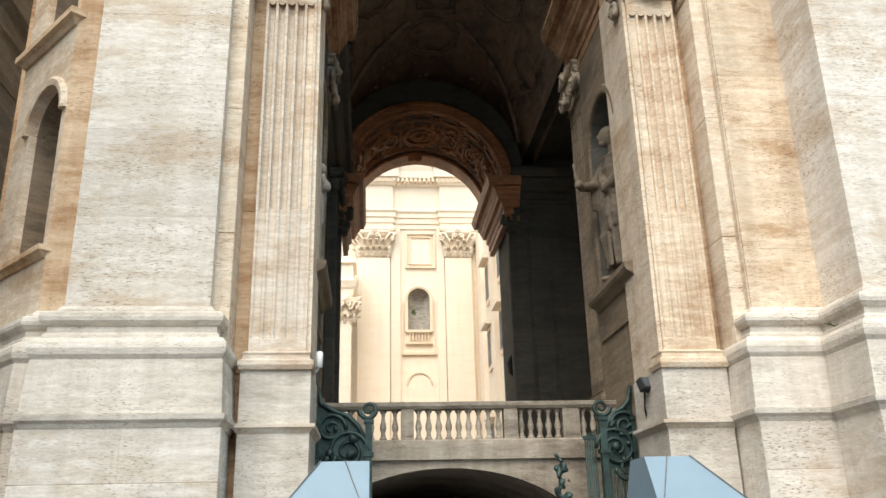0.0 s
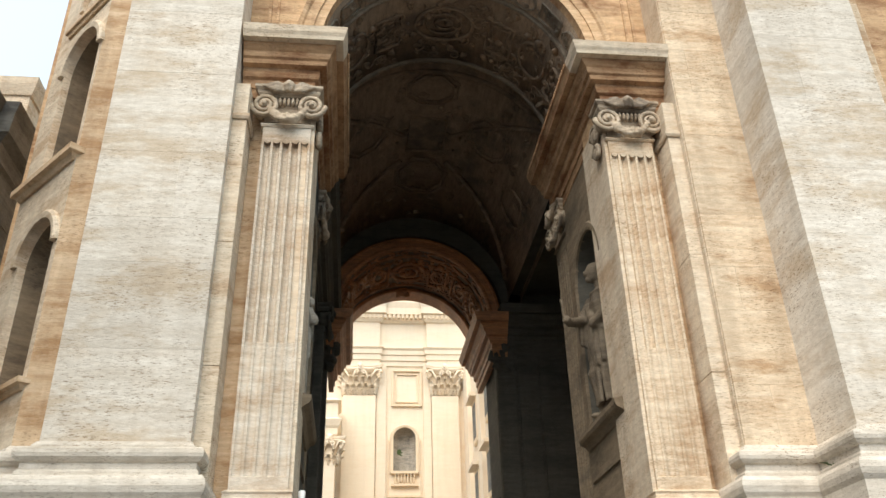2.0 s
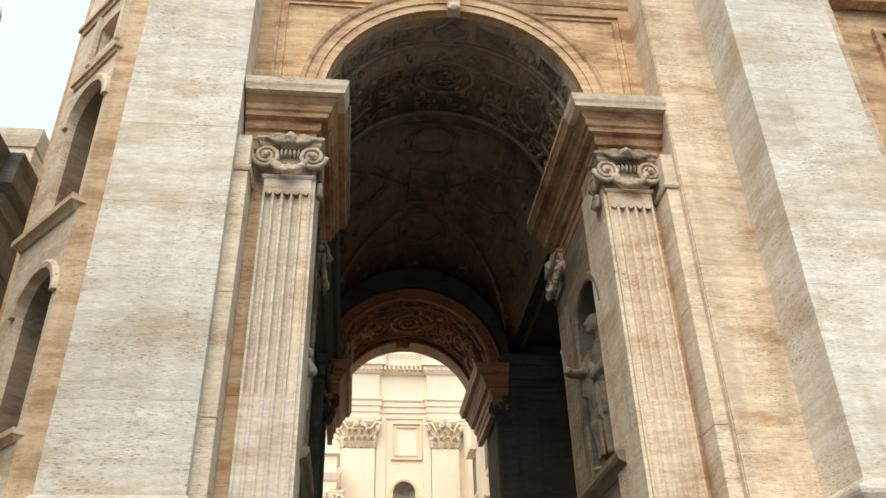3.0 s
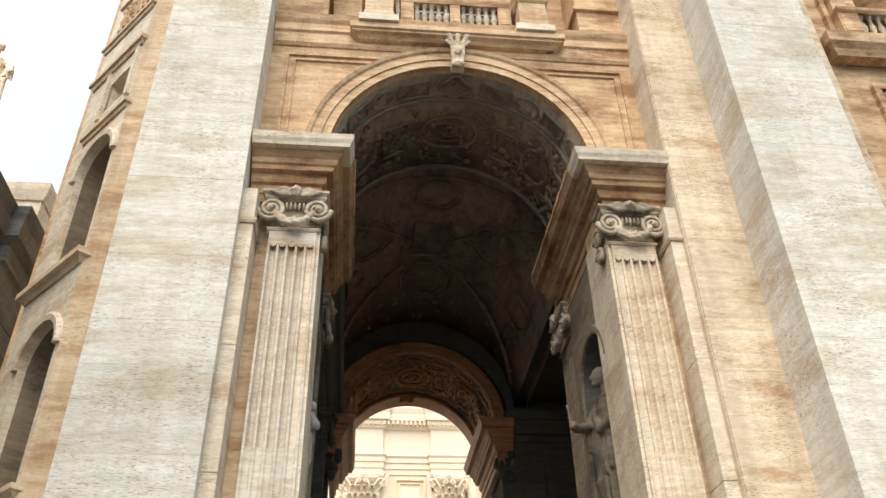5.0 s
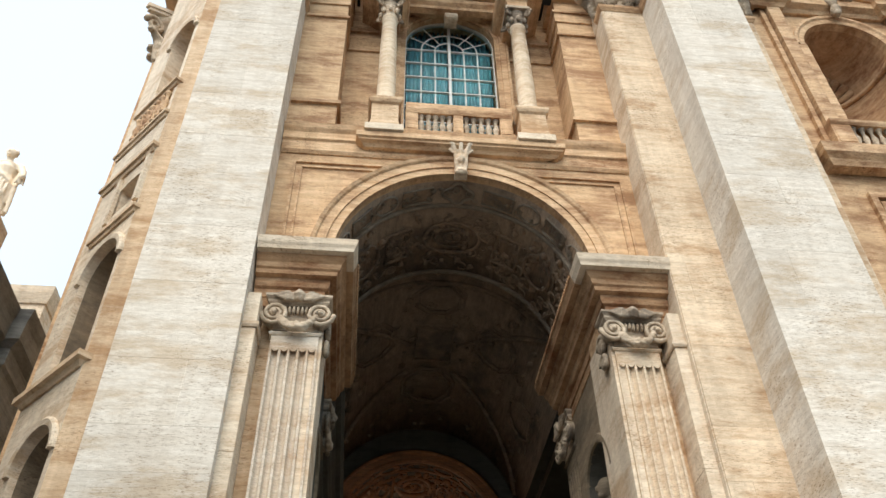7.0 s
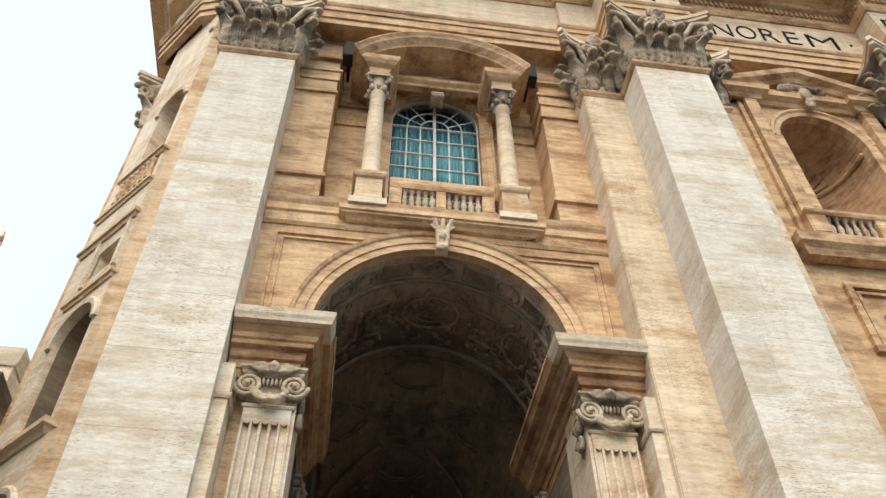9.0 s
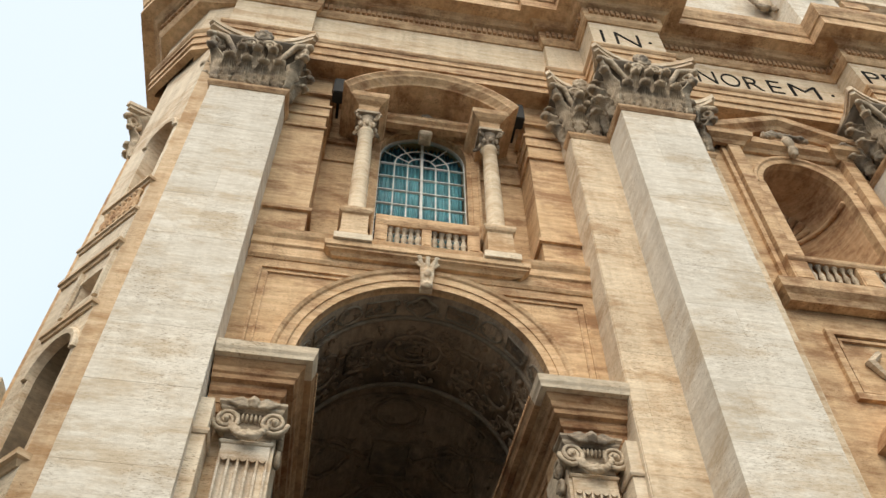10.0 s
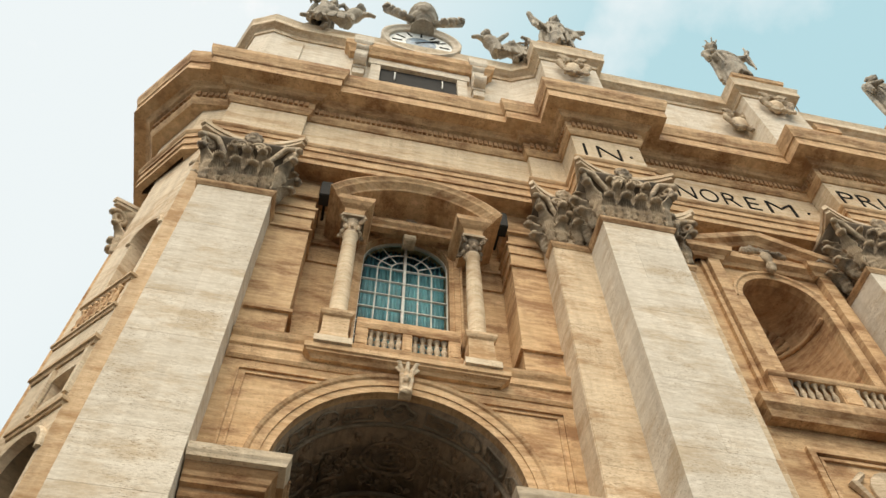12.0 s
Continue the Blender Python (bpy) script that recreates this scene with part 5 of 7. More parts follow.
# niche surround and sill
for mm, cx, sd2 in ((mr, -17.25, "right"), (ml, 17.25, "left")):
    bm = BM()
    arch_band(bm, cx, 10.45, [(1.05, -0.02), (1.05, 0.06), (1.12, 0.08), (1.22, 0.08), (1.26, 0.04), (1.26, -0.02)], 0.0)
    for s in (-1, 1):
        box(bm, cx + min(s * 1.05, s * 1.24), cx + max(s * 1.05, s * 1.24), -0.07, 0.02, 6.95, 10.45)
    bm.transform(mm)
    setting("trim_niche_" + sd2, bm, M_NEAR, "moulded surround of the statue niche")
    bm = BM()
    sweep(bm, [(cx - 1.5, 0.0), (cx + 1.5, 0.0)], [(-0.05, 6.58), (0.05, 6.58), (0.12, 6.68), (0.22, 6.73), (0.26, 6.8), (0.26, 6.9), (-0.05, 6.95)])
    sweep(bm, [(cx - 1.4, 0.0), (cx + 1.4, 0.0)], [(-0.05, 5.85), (0.05, 5.85), (0.05, 5.92), (-0.05, 5.92)])
    bm.transform(mm)
    setting("sill_niche_" + sd2, bm, M_NEAR, "projecting stone sill below the niche")

# keystone of the great arch
K = thing("console", "pale carved scroll keystone with a boss on the great arch", "keystone", pose(AX, WY, 18.15))
bm = BM()
box(bm, -0.17, 0.17, -0.2, 0.05, 0.0, 0.8)
for s2 in (-1, 0, 1):
    tube(bm, [(s2 * 0.1, -0.2, 0.05), (s2 * 0.13, -0.24, 0.4), (s2 * 0.15, -0.3, 0.75), (s2 * 0.24, -0.38, 1.0)], [0.05, 0.065, 0.06, 0.075], 8)
    lump(bm, (s2 * 0.26, -0.36, 1.02), (0.1, 0.09, 0.11), 6)
for s2 in (-1, 1):
    tube(bm, [(s2 * (0.2 + a), -0.3, 0.78 + b) for a, b in spiral(1.5, 0.12, 0.03, 16)], [0.045 - 0.02 * i / 16 for i in range(17)], 6)
lump(bm, (0, -0.3, 0.5), (0.11, 0.1, 0.16), 8, 0.3)
lump(bm, (0, -0.22, 0.06), (0.17, 0.1, 0.1), 8, 0.3)
carved(part("block", bm, M_TAN, K, "", True), 0.02, 0.01)

# spandrel panels beside the arch: raised frames
for s, nm in ((-1, "left"), (1, "right")):
    bm = BM()
    for d, o, w in ((0.0, 0.06, 0.07), (0.2, 0.05, 0.05)):
        xo = AX + s * (4.45 - d)
        xi = AX + s * (1.75 + d)
        zt = 18.45 - d
        box(bm, min(xo, xo - s * w), max(xo, xo - s * w), WY - o, WY + 0.02, 14.8, zt)
        box(bm, min(xo, xi), max(xo, xi), WY - o - 0.003, WY + 0.02, zt - w, zt)
    setting("trim_spandrel_" + nm, bm, M_MOULD, "thin raised frame of the spandrel panel")
    # mouldings on the wall strips beside the window
    x0, x1 = (-2.66, -1.36) if s < 0 else (5.63, 6.87)
    bm = BM()
    for z, h, o in ((20.95, 0.14, 0.1), (21.09, 0.06, 0.05), (25.5, 0.1, 0.08), (26.3, 0.5, 0.06), (26.8, 0.12, 0.12), (27.6, 0.12, 0.14)):
        sweep(bm, [(x0, WY), (x1, WY), (x1, 16.1)] if s < 0 else [(x0, 16.1), (x0, WY), (x1, WY)], [(-0.05, z), (o, z), (o, z + h), (-0.05, z + h)])
    setting("trim_strip_" + nm, bm, M_MOULD, "horizontal mouldings on the wall strip")
bm = BM()
for z, h, o in ((25.5, 0.12, 0.08), (26.6, 0.14, 0.1), (21.0, 0.12, 0.08)):
    sweep(bm, [(-1.36, 16.2), (0.1, 16.2)], [(-0.05, z), (o, z), (o, z + h), (-0.05, z + h)])
    sweep(bm, [(4.16, 16.2), (5.63, 16.2)], [(-0.05, z), (o, z), (o, z + h), (-0.05, z + h)])
setting("trim_recess", bm, M_MOULD, "mouldings across the recessed wall")
# stepped strips between the wide pilasters and the fluted ones
for x0, x1, nm, mt in ((-2.74, -2.43, "trim_strip_low", M_TAN), (6.58, 6.87, "trim_strip_low_right", M_TAN)):
    for z0, z1, k in ((4.5, 6.9, 0.004), (6.9, 9.4, 0.0), (9.4, 12.3, 0.006), (12.42, 13.25, 0.0)):
        bm = BM()
        box(bm, x0, x1, 14.24 + k, 15.05, z0 + 0.004, z1 - 0.004)
        bmesh.ops.bevel(bm, geom=bm.edges[:], offset=0.008, segments=1, affect="EDGES")
        setting(nm, bm, mt, "tan stone strip between the pilasters")
    bm = BM()
    sweep(bm, [(x0, 14.9), (x0, 14.24), (x1, 14.24), (x1, 14.9)], [(-0.05, 12.3), (0.03, 12.3), (0.06, 12.36), (0.06, 12.42), (-0.05, 12.42)])
    setting(nm + "_moulding", bm, mt, "thin moulding across the strip")

for x0, x1, nm in ((-2.5, -2.1, "trim_recess_left"), (6.3, 6.62, "trim_recess_right")):
    for z0, z1 in ((4.5, 5.9), (5.9, 7.6), (7.6, 9.1), (9.1, 11.0), (11.0, 13.25)):
        bm = BM()
        box(bm, x0, x1, 14.955 + random.uniform(0, 0.01), 15.02, z0 + 0.004, z1 - 0.004)
        setting(nm, bm, M_AMBER, "mottled tan stone of the recess")

# ledges of the bevelled corner
for z, o, h in ((6.45, 0.16, 0.2), (11.2, 0.2, 0.28), (15.55, 0.12, 0.22), (17.75, 0.14, 0.26), (19.15, 0.12, 0.22), (20.5, 0.14, 0.2)):
    bm = BM()
    a, b = (-2.4, -0.1) if z not in (20.5, 15.55) else (-1.9, -0.05)
    sweep(bm, [(a, 0.3), (a, 0.0), (b, 0.0), (b, 0.2)], [(-0.2, z), (0.05, z), (o * 0.6, z + h * 0.4), (o, z + h * 0.5), (o, z + h), (-0.2, z + h + 0.03)])
    bm.transform(mf)
    setting("ledge_flank", bm, M_AMBER, "projecting stone ledge on the corner wall")
bm = BM()
for zs, r, cx in ((9.4, 0.76, -0.95), (14.3, 0.8, -0.95), (23.6, 0.62, -0.8)):
    arch_band(bm, cx, zs, [(r, -0.02), (r, 0.08), (r + 0.12, 0.1), (r + 0.18, 0.06), (r + 0.18, -0.02)], 0.0)
for k, z0, z1 in ((-0.75, 16.0, 17.6),):
    box(bm, k - 0.75, k - 0.6, -0.1, 0.05, z0, z1)
    box(bm, k + 0.55, k + 0.7, -0.1, 0.05, z0, z1)
bm.transform(mf)
setting("trim_flank", bm, M_TAN, "moulded arches on the corner wall")
me = baluster("flank_baluster", 0.85, 0.09, M_MOULD)
FB = thing("balustrade", "small stone balustrade on the corner wall", "balustrade", mf @ pose(-1.8, -0.16, 19.42))
for i in range(7):
    shared("baluster", me, FB, pose(0.12 + 0.24 * i, 0.1, 0.0))

# dentils under the cornice
bm = BM()
for (ax, ay), (bx, by) in zip(EPATH[1:], EPATH[2:]):
    d = Vector((bx - ax, by - ay))
    if d.length < 0.5:
        continue
    n = int(d.length / 0.21)
    u = d.normalized()
    nr = Vector((u.y, -u.x))
    for i in range(n):
        c = Vector((ax, ay)) + u * (d.length * (i + 0.5) / n)
        q = [c + u * s * 0.07 + nr * o for s in (-1, 1) for o in (0.15, 0.3)]
        lo = [bm.verts.new((p.x, p.y, 32.82)) for p in q]
        hi = [bm.verts.new((p.x, p.y, 33.18)) for p in q]
        for f in ((0, 1, 3, 2),):
            bm.faces.new([lo[k] for k in f])
        for a, b in ((0, 1), (1, 3), (3, 2), (2, 0)):
            bm.faces.new((lo[a], lo[b], hi[b], hi[a]))
tagged(link("dentils", bm, M_IMPOST), "row of small stone dentils below the cornice", "dentils", "", "stuff")


# inscription
def glyph(ch, h):
    """The mesh of one letter, its left foot at the origin, and its width."""
    fc = bpy.data.curves.new("letter", "FONT")
    fc.body = ch
    fc.size = h / 0.72
    fc.extrude = 0.015
    fc.offset = -0.026
    tmp = bpy.data.objects.new("letter", fc)
    scene.collection.objects.link(tmp)
    bpy.context.view_layer.update()
    me = bpy.data.meshes.new_from_object(tmp.evaluated_get(bpy.context.evaluated_depsgraph_get()))
    bpy.data.objects.remove(tmp)
    xs = [v.co.x for v in me.vertices]
    for v in me.vertices:
        v.co.x -= min(xs)
    me.materials.clear()
    me.materials.append(M_LETTER)
    return me, max(xs) - min(xs)


def letters(spots, y, z, h):
    """Letters let into the frieze; each has its place and width along the wall."""
    ob = thing("inscription", "large black capital letters inlaid in the frieze", "inscription", pose(spots[0][1], y, z, 90))
    for ch, x0, x1 in spots:
        me, w = glyph(ch, h)
        k = (x1 - x0) / w if x1 else 1.0
        shared("letter", me, ob, pose(x0 - spots[0][1], 0, 0) @ Matrix.Diagonal((k, 1, 1, 1)))
    return ob


letters((("I", 8.42, None), ("N", 8.98, 9.95), ("\u00b7", 10.3, None)), 12.735, 30.8, 1.08)
letters((("H", 10.93, 11.45), ("O", 11.6, 12.35), ("N", 12.62, 13.4), ("O", 13.62, 14.4), ("R", 14.62, 15.3), ("E", 15.62, 16.18), ("M", 16.55, 17.75), ("\u00b7", 18.3, None)), 13.735, 30.8, 1.08)
letters((("P", 19.25, 19.9), ("R", 20.1, 20.85), ("I", 21.1, None)), 12.735, 30.8, 1.08)

# attic window, clock and crowning figures
AW = thing("attic_window", "wide dark attic opening in a stone frame", "window", pose(2.05, 15.1, 0))
# A black panel on the wall stands in for the unlit opening.
bm = BM()
box(bm, -1.95, 1.95, -0.02, 0.1, 37.0, 41.9)
part("opening", bm, M_DARK, AW, "black panel in place of the unlit opening")
bm = BM()
for a, b in ((-2.45, -1.95), (1.95, 2.45)):
    box(bm, a, b, -0.2, 0.05, 36.2, 42.0)
box(bm, -2.6, 2.6, -0.24, 0.05, 41.9, 42.6)
part("frame", bm, M_PALE, AW)
bm = BM()
for x in (-1.2, 1.2):
    tube(bm, [(x, -0.1, 40.6), (x, -0.2, 41.0), (x, -0.1, 41.5)], 0.04, 6)
part("bar", bm, M_WHITE, AW, "pale bent bar")
for x in (-0.95, 5.05):
    CO = thing("console", "scrolled stone bracket under the attic cornice", "bracket", pose(x, 15.1, 39.9))
    bm = BM()
    box(bm, -0.3, 0.3, -0.55, 0.1, 1.2, 3.3)
    sweep(bm, [(-0.34, 0.1), (-0.34, -0.6), (0.34, -0.6), (0.34, 0.1)], [(-0.2, 3.2), (0.0, 3.2), (0.1, 3.35), (0.16, 3.5), (0.16, 4.2), (-0.2, 4.2)])
    for z, r in ((1.35, 0.42), (2.95, 0.26)):
        lathe(bm, [(0.1, -0.33), (r, -0.31), (r * 0.85, 0.0), (r, 0.31), (0.1, 0.33)], 16, Matrix.Translation((0, -0.5, z)) @ Matrix.Rotation(radians(90), 4, "Y"))
    box(bm, -0.28, 0.28, -0.32, 0.1, 0.1, 0.85)
    box(bm, -0.34, 0.34, -0.38, 0.1, 0.75, 0.95)
    part("scroll", bm, M_PALE, CO)
bm = BM()
sweep(bm, [(-1.5, 15.1), (-1.5, 14.75), (5.6, 14.75), (5.6, 15.1)], [(-0.3, 42.6), (0.05, 42.6), (0.15, 42.9), (0.3, 43.1), (0.35, 43.5), (-0.3, 43.6)])
setting("attic_ledge", bm, M_MOULD, "moulded ledge under the clock")
CK = thing("clock", "large round clock with blue dial in a stone ring", "clock", pose(2.05, 14.9, 46.0) @ Matrix.Scale(0.86, 4))
bm = BM()
prof = [(2.05, -0.1), (2.05, -0.25), (2.12, -0.3), (2.4, -0.34), (2.44, -0.44), (2.58, -0.44), (2.58, 0.3), (2.05, 0.3)]
rows = [[bm.verts.new((r * math.cos(2 * math.pi * i / 48), y, r * math.sin(2 * math.pi * i / 48))) for r, y in prof] for i in range(48)]
for i in range(48):
    for j in range(len(prof)):
        bm.faces.new((rows[i][j], rows[(i + 1) % 48][j], rows[(i + 1) % 48][(j + 1) % 8], rows[i][(j + 1) % 8]))
part("ring", bm, M_PALE, CK, "moulded stone ring", True)
bm = BM()
lathe(bm, [(0.01, 0.0), (2.05, 0.0), (2.05, 0.1), (0.01, 0.12)], 40, Matrix.Rotation(radians(90), 4, "X"))
part("dial", bm, plain("pale_dial", (0.62, 0.66, 0.66), 0.4), CK, "pale dial")
bm = BM()
lathe(bm, [(0.01, 0.12), (1.0, 0.12), (0.7, 0.16), (0.01, 0.2)], 14, Matrix.Rotation(radians(90), 4, "X"))
part("centre", bm, plain("blue_enamel", (0.10, 0.18, 0.26), 0.4, 0, 0.5), CK, "dark blue painted centre")
for i in range(12):
    bm = BM()
    a = math.pi * i / 6
    box(bm, -0.06, 0.06, -0.14, -0.1, 1.2, 1.85, Matrix.Rotation(a, 4, "Y"))
    part("hour_mark", bm, M_LETTER, CK)
bm = BM()
box(bm, -0.08, 0.08, -0.2, -0.15, -0.4, 1.5, Matrix.Rotation(0.9, 4, "Y"))
part("hand", bm, M_LETTER, CK)
CR = thing("crest", "carved stone crest with crossed scrolls above the clock", "crest", pose(2.05, 14.6, 48.2))
bm = BM()
lathe(bm, [(0.7, -0.6), (0.5, 0), (0.85, 0.5), (0.8, 1.0), (0.95, 1.3), (0.78, 1.9), (0.85, 2.2), (0.5, 3.0), (0.2, 3.4)], 16)
lump(bm, (0, -0.8, 0.9), (0.5, 0.3, 0.5), 8, 0.2)
carved(part("tiara", bm, M_MARBLE, CR, "", True), 0.06, 0.05)
bm = BM()
for s in (-1, 1):
    tube(bm, [(s * 0.6, -0.3, 0.1), (s * 1.4, -0.3, 0.5), (s * 2.2, -0.3, 1.2)], [0.22, 0.2, 0.25], 8)
    for k in range(4):
        lump(bm, (s * (1.2 + 0.32 * k), -0.4, 0.35 + 0.28 * k), 0.27, 6, 0.5)
tagged(part("keys", bm, M_MARBLE, CR, "", True), "", "", "", "stuff")


def angel(label, m, side, seed, raised):
    """A half-reclining winged figure leaning on the clock's shoulder, one body; side 1 leans to the right."""
    rng = random.Random(seed)
    bm = BM()
    s = side
    hip, chest, neck = Vector((0, -0.1, 0.75)), Vector((s * 0.5, -0.3, 1.75)), Vector((s * 0.62, -0.35, 2.3))
    tube(bm, [hip, (hip + chest) / 2 + Vector((0, -0.08, 0)), chest, neck], [0.46, 0.38, 0.44, 0.17], 10)
    lump(bm, chest + Vector((0, 0, 0.2)), (0.55, 0.32, 0.24), 8)
    head = neck + Vector((s * 0.06, -0.12, 0.34))
    lump(bm, head, (0.24, 0.28, 0.32), 8)
    for k in range(12):
        lump(bm, head + Vector((0.24 * math.cos(k * 0.8), 0.1, 0.14 + 0.15 * math.sin(k * 0.8))), rng.uniform(0.09, 0.14), 5, 0.4)
    tube(bm, [hip, (-s * 0.75, -0.6, 1.2), (-s * 1.1, -0.5, 0.55), (-s * 1.7, -0.45, 0.15)], [0.36, 0.27, 0.2, 0.11], 8)
    tube(bm, [hip, (-s * 0.6, -0.35, 0.55), (-s * 1.5, -0.3, 0.3), (-s * 2.3, -0.3, 0.1)], [0.36, 0.25, 0.19, 0.1], 8)
    tube(bm, [chest + Vector((-s * 0.42, -0.05, 0.25)), chest + Vector((-s * 0.75, -0.2, 0.7)), chest + Vector((-s * 1.05, -0.2, raised)), chest + Vector((-s * 1.15, -0.2, raised + 0.3))], [0.17, 0.15, 0.11, 0.05], 8)
    tube(bm, [chest + Vector((s * 0.42, -0.05, 0.2)), chest + Vector((s * 0.75, -0.25, -0.25)), chest + Vector((s * 1.1, -0.2, -0.3))], [0.17, 0.15, 0.1], 8)
    for k in range(18):
        a = rng.uniform(-1.7, 0.5)
        tube(bm, [(s * a * 0.3, -0.4, 1.1 + rng.uniform(-0.1, 0.2)), (s * a * 0.8, -0.58, 0.6 + 0.1 * rng.random()), (s * a * 1.15, -0.55, 0.02)], [0.06, 0.1, 0.05], 6)
    for k in range(10):
        tube(bm, [chest + Vector((-s * 0.1, 0.25, 0.2)), (-s * (0.3 + 0.14 * k), 0.35, 2.35 - 0.1 * k), (-s * (0.75 + 0.17 * k), 0.3, 1.9 - 0.2 * k)], [0.12, 0.11, 0.035], 6)
    ob = link("statue", bm, M_MARBLE, None, True, m)
    return tagged(carved(ob, 0.05, 0.05), label, "statue")


angel("half-reclining winged stone figure leaning on the clock", pose(-2.2, 14.5, 45.0), 1, 11, 0.1)
angel("winged stone figure with a raised limb leaning on the clock", pose(6.3, 14.5, 45.0), -1, 13, 1.4)
figure("crouching stone figure at the end of the attic group", 4.2, pose(-3.4, 14.4, 44.6, 0, 0, 25), M_MARBLE, 12, (((0.13, 0, 0.78), (0.22, -0.08, 0.7), (0.32, -0.1, 0.85)), ((-0.13, 0, 0.78), (-0.25, -0.05, 0.65), (-0.36, -0.05, 0.6))), tilt=0.1)


figure("stooping stone figure in heavy drapery on the attic", 3.3, pose(7.5, 14.3, 44.6, 0, 0, -35), M_MARBLE, 14, (((0.13, 0, 0.78), (0.2, -0.1, 0.66), (0.12, -0.2, 0.6)), ((-0.13, 0, 0.78), (-0.22, -0.08, 0.68), (-0.3, -0.12, 0.62))), tilt=-0.14)


def shield(x, y, z):
    ob = thing("cartouche", "carved stone cartouche with scrolled rim", "cartouche", pose(x, y, z), "cartouches on the attic")
    bm = BM()
    lump(bm, (0, -0.05, 0.1), (0.42, 0.3, 0.6), 10, 0.15)
    part("boss", bm, M_TAN, ob, "", True)
    bm = BM()
    for k in range(40):
        t = 2 * math.pi * k / 40
        q = 1 + 0.14 * math.sin(5 * t)
        lump(bm, (0.62 * q * math.cos(t), -0.16 + random.uniform(-0.08, 0.05), 0.1 + 0.85 * q * math.sin(t)), random.uniform(0.09, 0.16), 5, 0.7)
    for s in (-1, 1):
        tube(bm, [(s * (0.5 + a), -0.3, 0.95 + b) for a, b in spiral(1.5, 0.26, 0.05, 16)], [0.09 - 0.04 * i / 16 for i in range(17)], 6)
        tube(bm, [(s * (0.42 + a), -0.26, -0.72 + b) for a, b in spiral(-1.5, 0.24, 0.05, 16)], [0.09 - 0.04 * i / 16 for i in range(17)], 6)
        tube(bm, [(s * 0.7, -0.2, 0.7), (s * 0.85, -0.24, 0.2), (s * 0.6, -0.2, -0.4), (s * 0.2, -0.2, -0.95)], [0.1, 0.14, 0.12, 0.05], 6)
    carved(part("scrollwork", bm, M_ORNATE, ob, "", True), 0.045, 0.05)
    return ob


def statue_base(x0, x1, y):
    bm = BM()
    sweep(bm, [(x0, 15.0), (x0, y), (x1, y), (x1, 15.0)], [(-0.4, 45.1), (0, 45.1), (0, 45.4), (0.25, 45.6), (0.3, 45.9), (-0.4, 46.0)])
    box(bm, x0 + 0.1, x1 - 0.1, y + 0.1, 15.0, 44.0, 46.0)
    ob = tagged(link("attic_pedestal", bm, M_MOULD), "moulded stone pedestal for a crowning statue", "pedestal", "pedestals on the attic")
    return ob


statue_base(8.5, 11.0, 13.6)
statue_base(19.5, 22.0, 13.2)
statue_base(29.5, 32.0, 13.2)
figure("stone statue of a robed figure crowning the attic", 5.3, pose(9.75, 13.75, 46.0), M_MARBLE, 21, (((-0.13, 0, 0.78), (-0.24, -0.04, 0.74), (-0.3, -0.08, 0.9)), ((0.13, 0, 0.78), (0.22, -0.02, 0.66), (0.3, -0.06, 0.64))), tilt=0.02, staff=((-0.3, -0.08, 0.92), (-0.12, -0.08, 0.5)))
figure("stone statue of a figure with a staff and rayed crown", 5.6, pose(20.2, 13.5, 46.0), M_MARBLE, 22, (((-0.13, 0, 0.78), (-0.24, -0.04, 0.66), (-0.2, -0.12, 0.56)), ((0.13, 0, 0.78), (0.24, -0.06, 0.72), (0.27, -0.1, 0.82))), look_x=-0.02, tilt=-0.08, staff=((0.27, -0.1, 0.95), (0.16, -0.12, 0.2)), crown=True)
figure("pale stone statue on the attic further along", 5.6, pose(30.4, 13.5, 46.0), M_MARBLE, 23, (((-0.13, 0, 0.78), (-0.2, -0.06, 0.64), (-0.1, -0.15, 0.6)), ((0.13, 0, 0.78), (0.2, -0.06, 0.64), (0.24, -0.1, 0.5))))
ST = thing("staff", "thin metal rod on the attic roof", "rod", pose(23.6, 14.2, 45.0))
bm = BM()
tube(bm, [(0, 0, 0), (0.3, 0, 2.2)], 0.04, 6)
part("rod", bm, M_GREY, ST)
shield(9.75, 13.45, 42.4)
shield(20.7, 13.25, 42.2)
shield(18.9, 14.3, 41.6)
bm = BM()
for a, b in ((-5.6, -3.9), (11.9, 16.5)):
    for d, o in ((0.0, 0.1), (0.25, 0.05)):
        box(bm, a + d, b - d, 15.1 - o if a < 0 else 14.6 - o, 15.2 if a < 0 else 14.7, 36.6 + d, 43.2 - d if a < 0 else 38.6 - d)
setting("attic_panels", bm, M_PALE, "raised panels on the attic wall")
AW2 = thing("attic_window", "arched attic window with a shell in its broken pediment", "window", pose(27.5, 14.6, 0))
bm = BM()
arch_band(bm, 0, 40.5, [(2.0, 0), (2.0, 0.3), (2.5, 0.4), (2.6, 0.2), (2.6, 0)], 0.0)
for s in (-1, 1):
    box(bm, s * 3.4 - 0.7, s * 3.4 + 0.7, -0.7, 0.05, 42.3, 43.0)
    box(bm, s * 2.9 - 0.6, s * 2.9 + 0.6, -0.5, 0.05, 36, 42.3)
part("frame", bm, M_MOULD, AW2)
bm = BM()
lathe(bm, [(0.1, 0), (1.95, 0.0), (1.6, 0.25), (0.1, 0.3)], 18, Matrix.Translation((0, 0.05, 40.5)) @ Matrix.Rotation(radians(90), 4, "X"))
part("shell", bm, M_GREY, AW2, "grey carved shell", True)

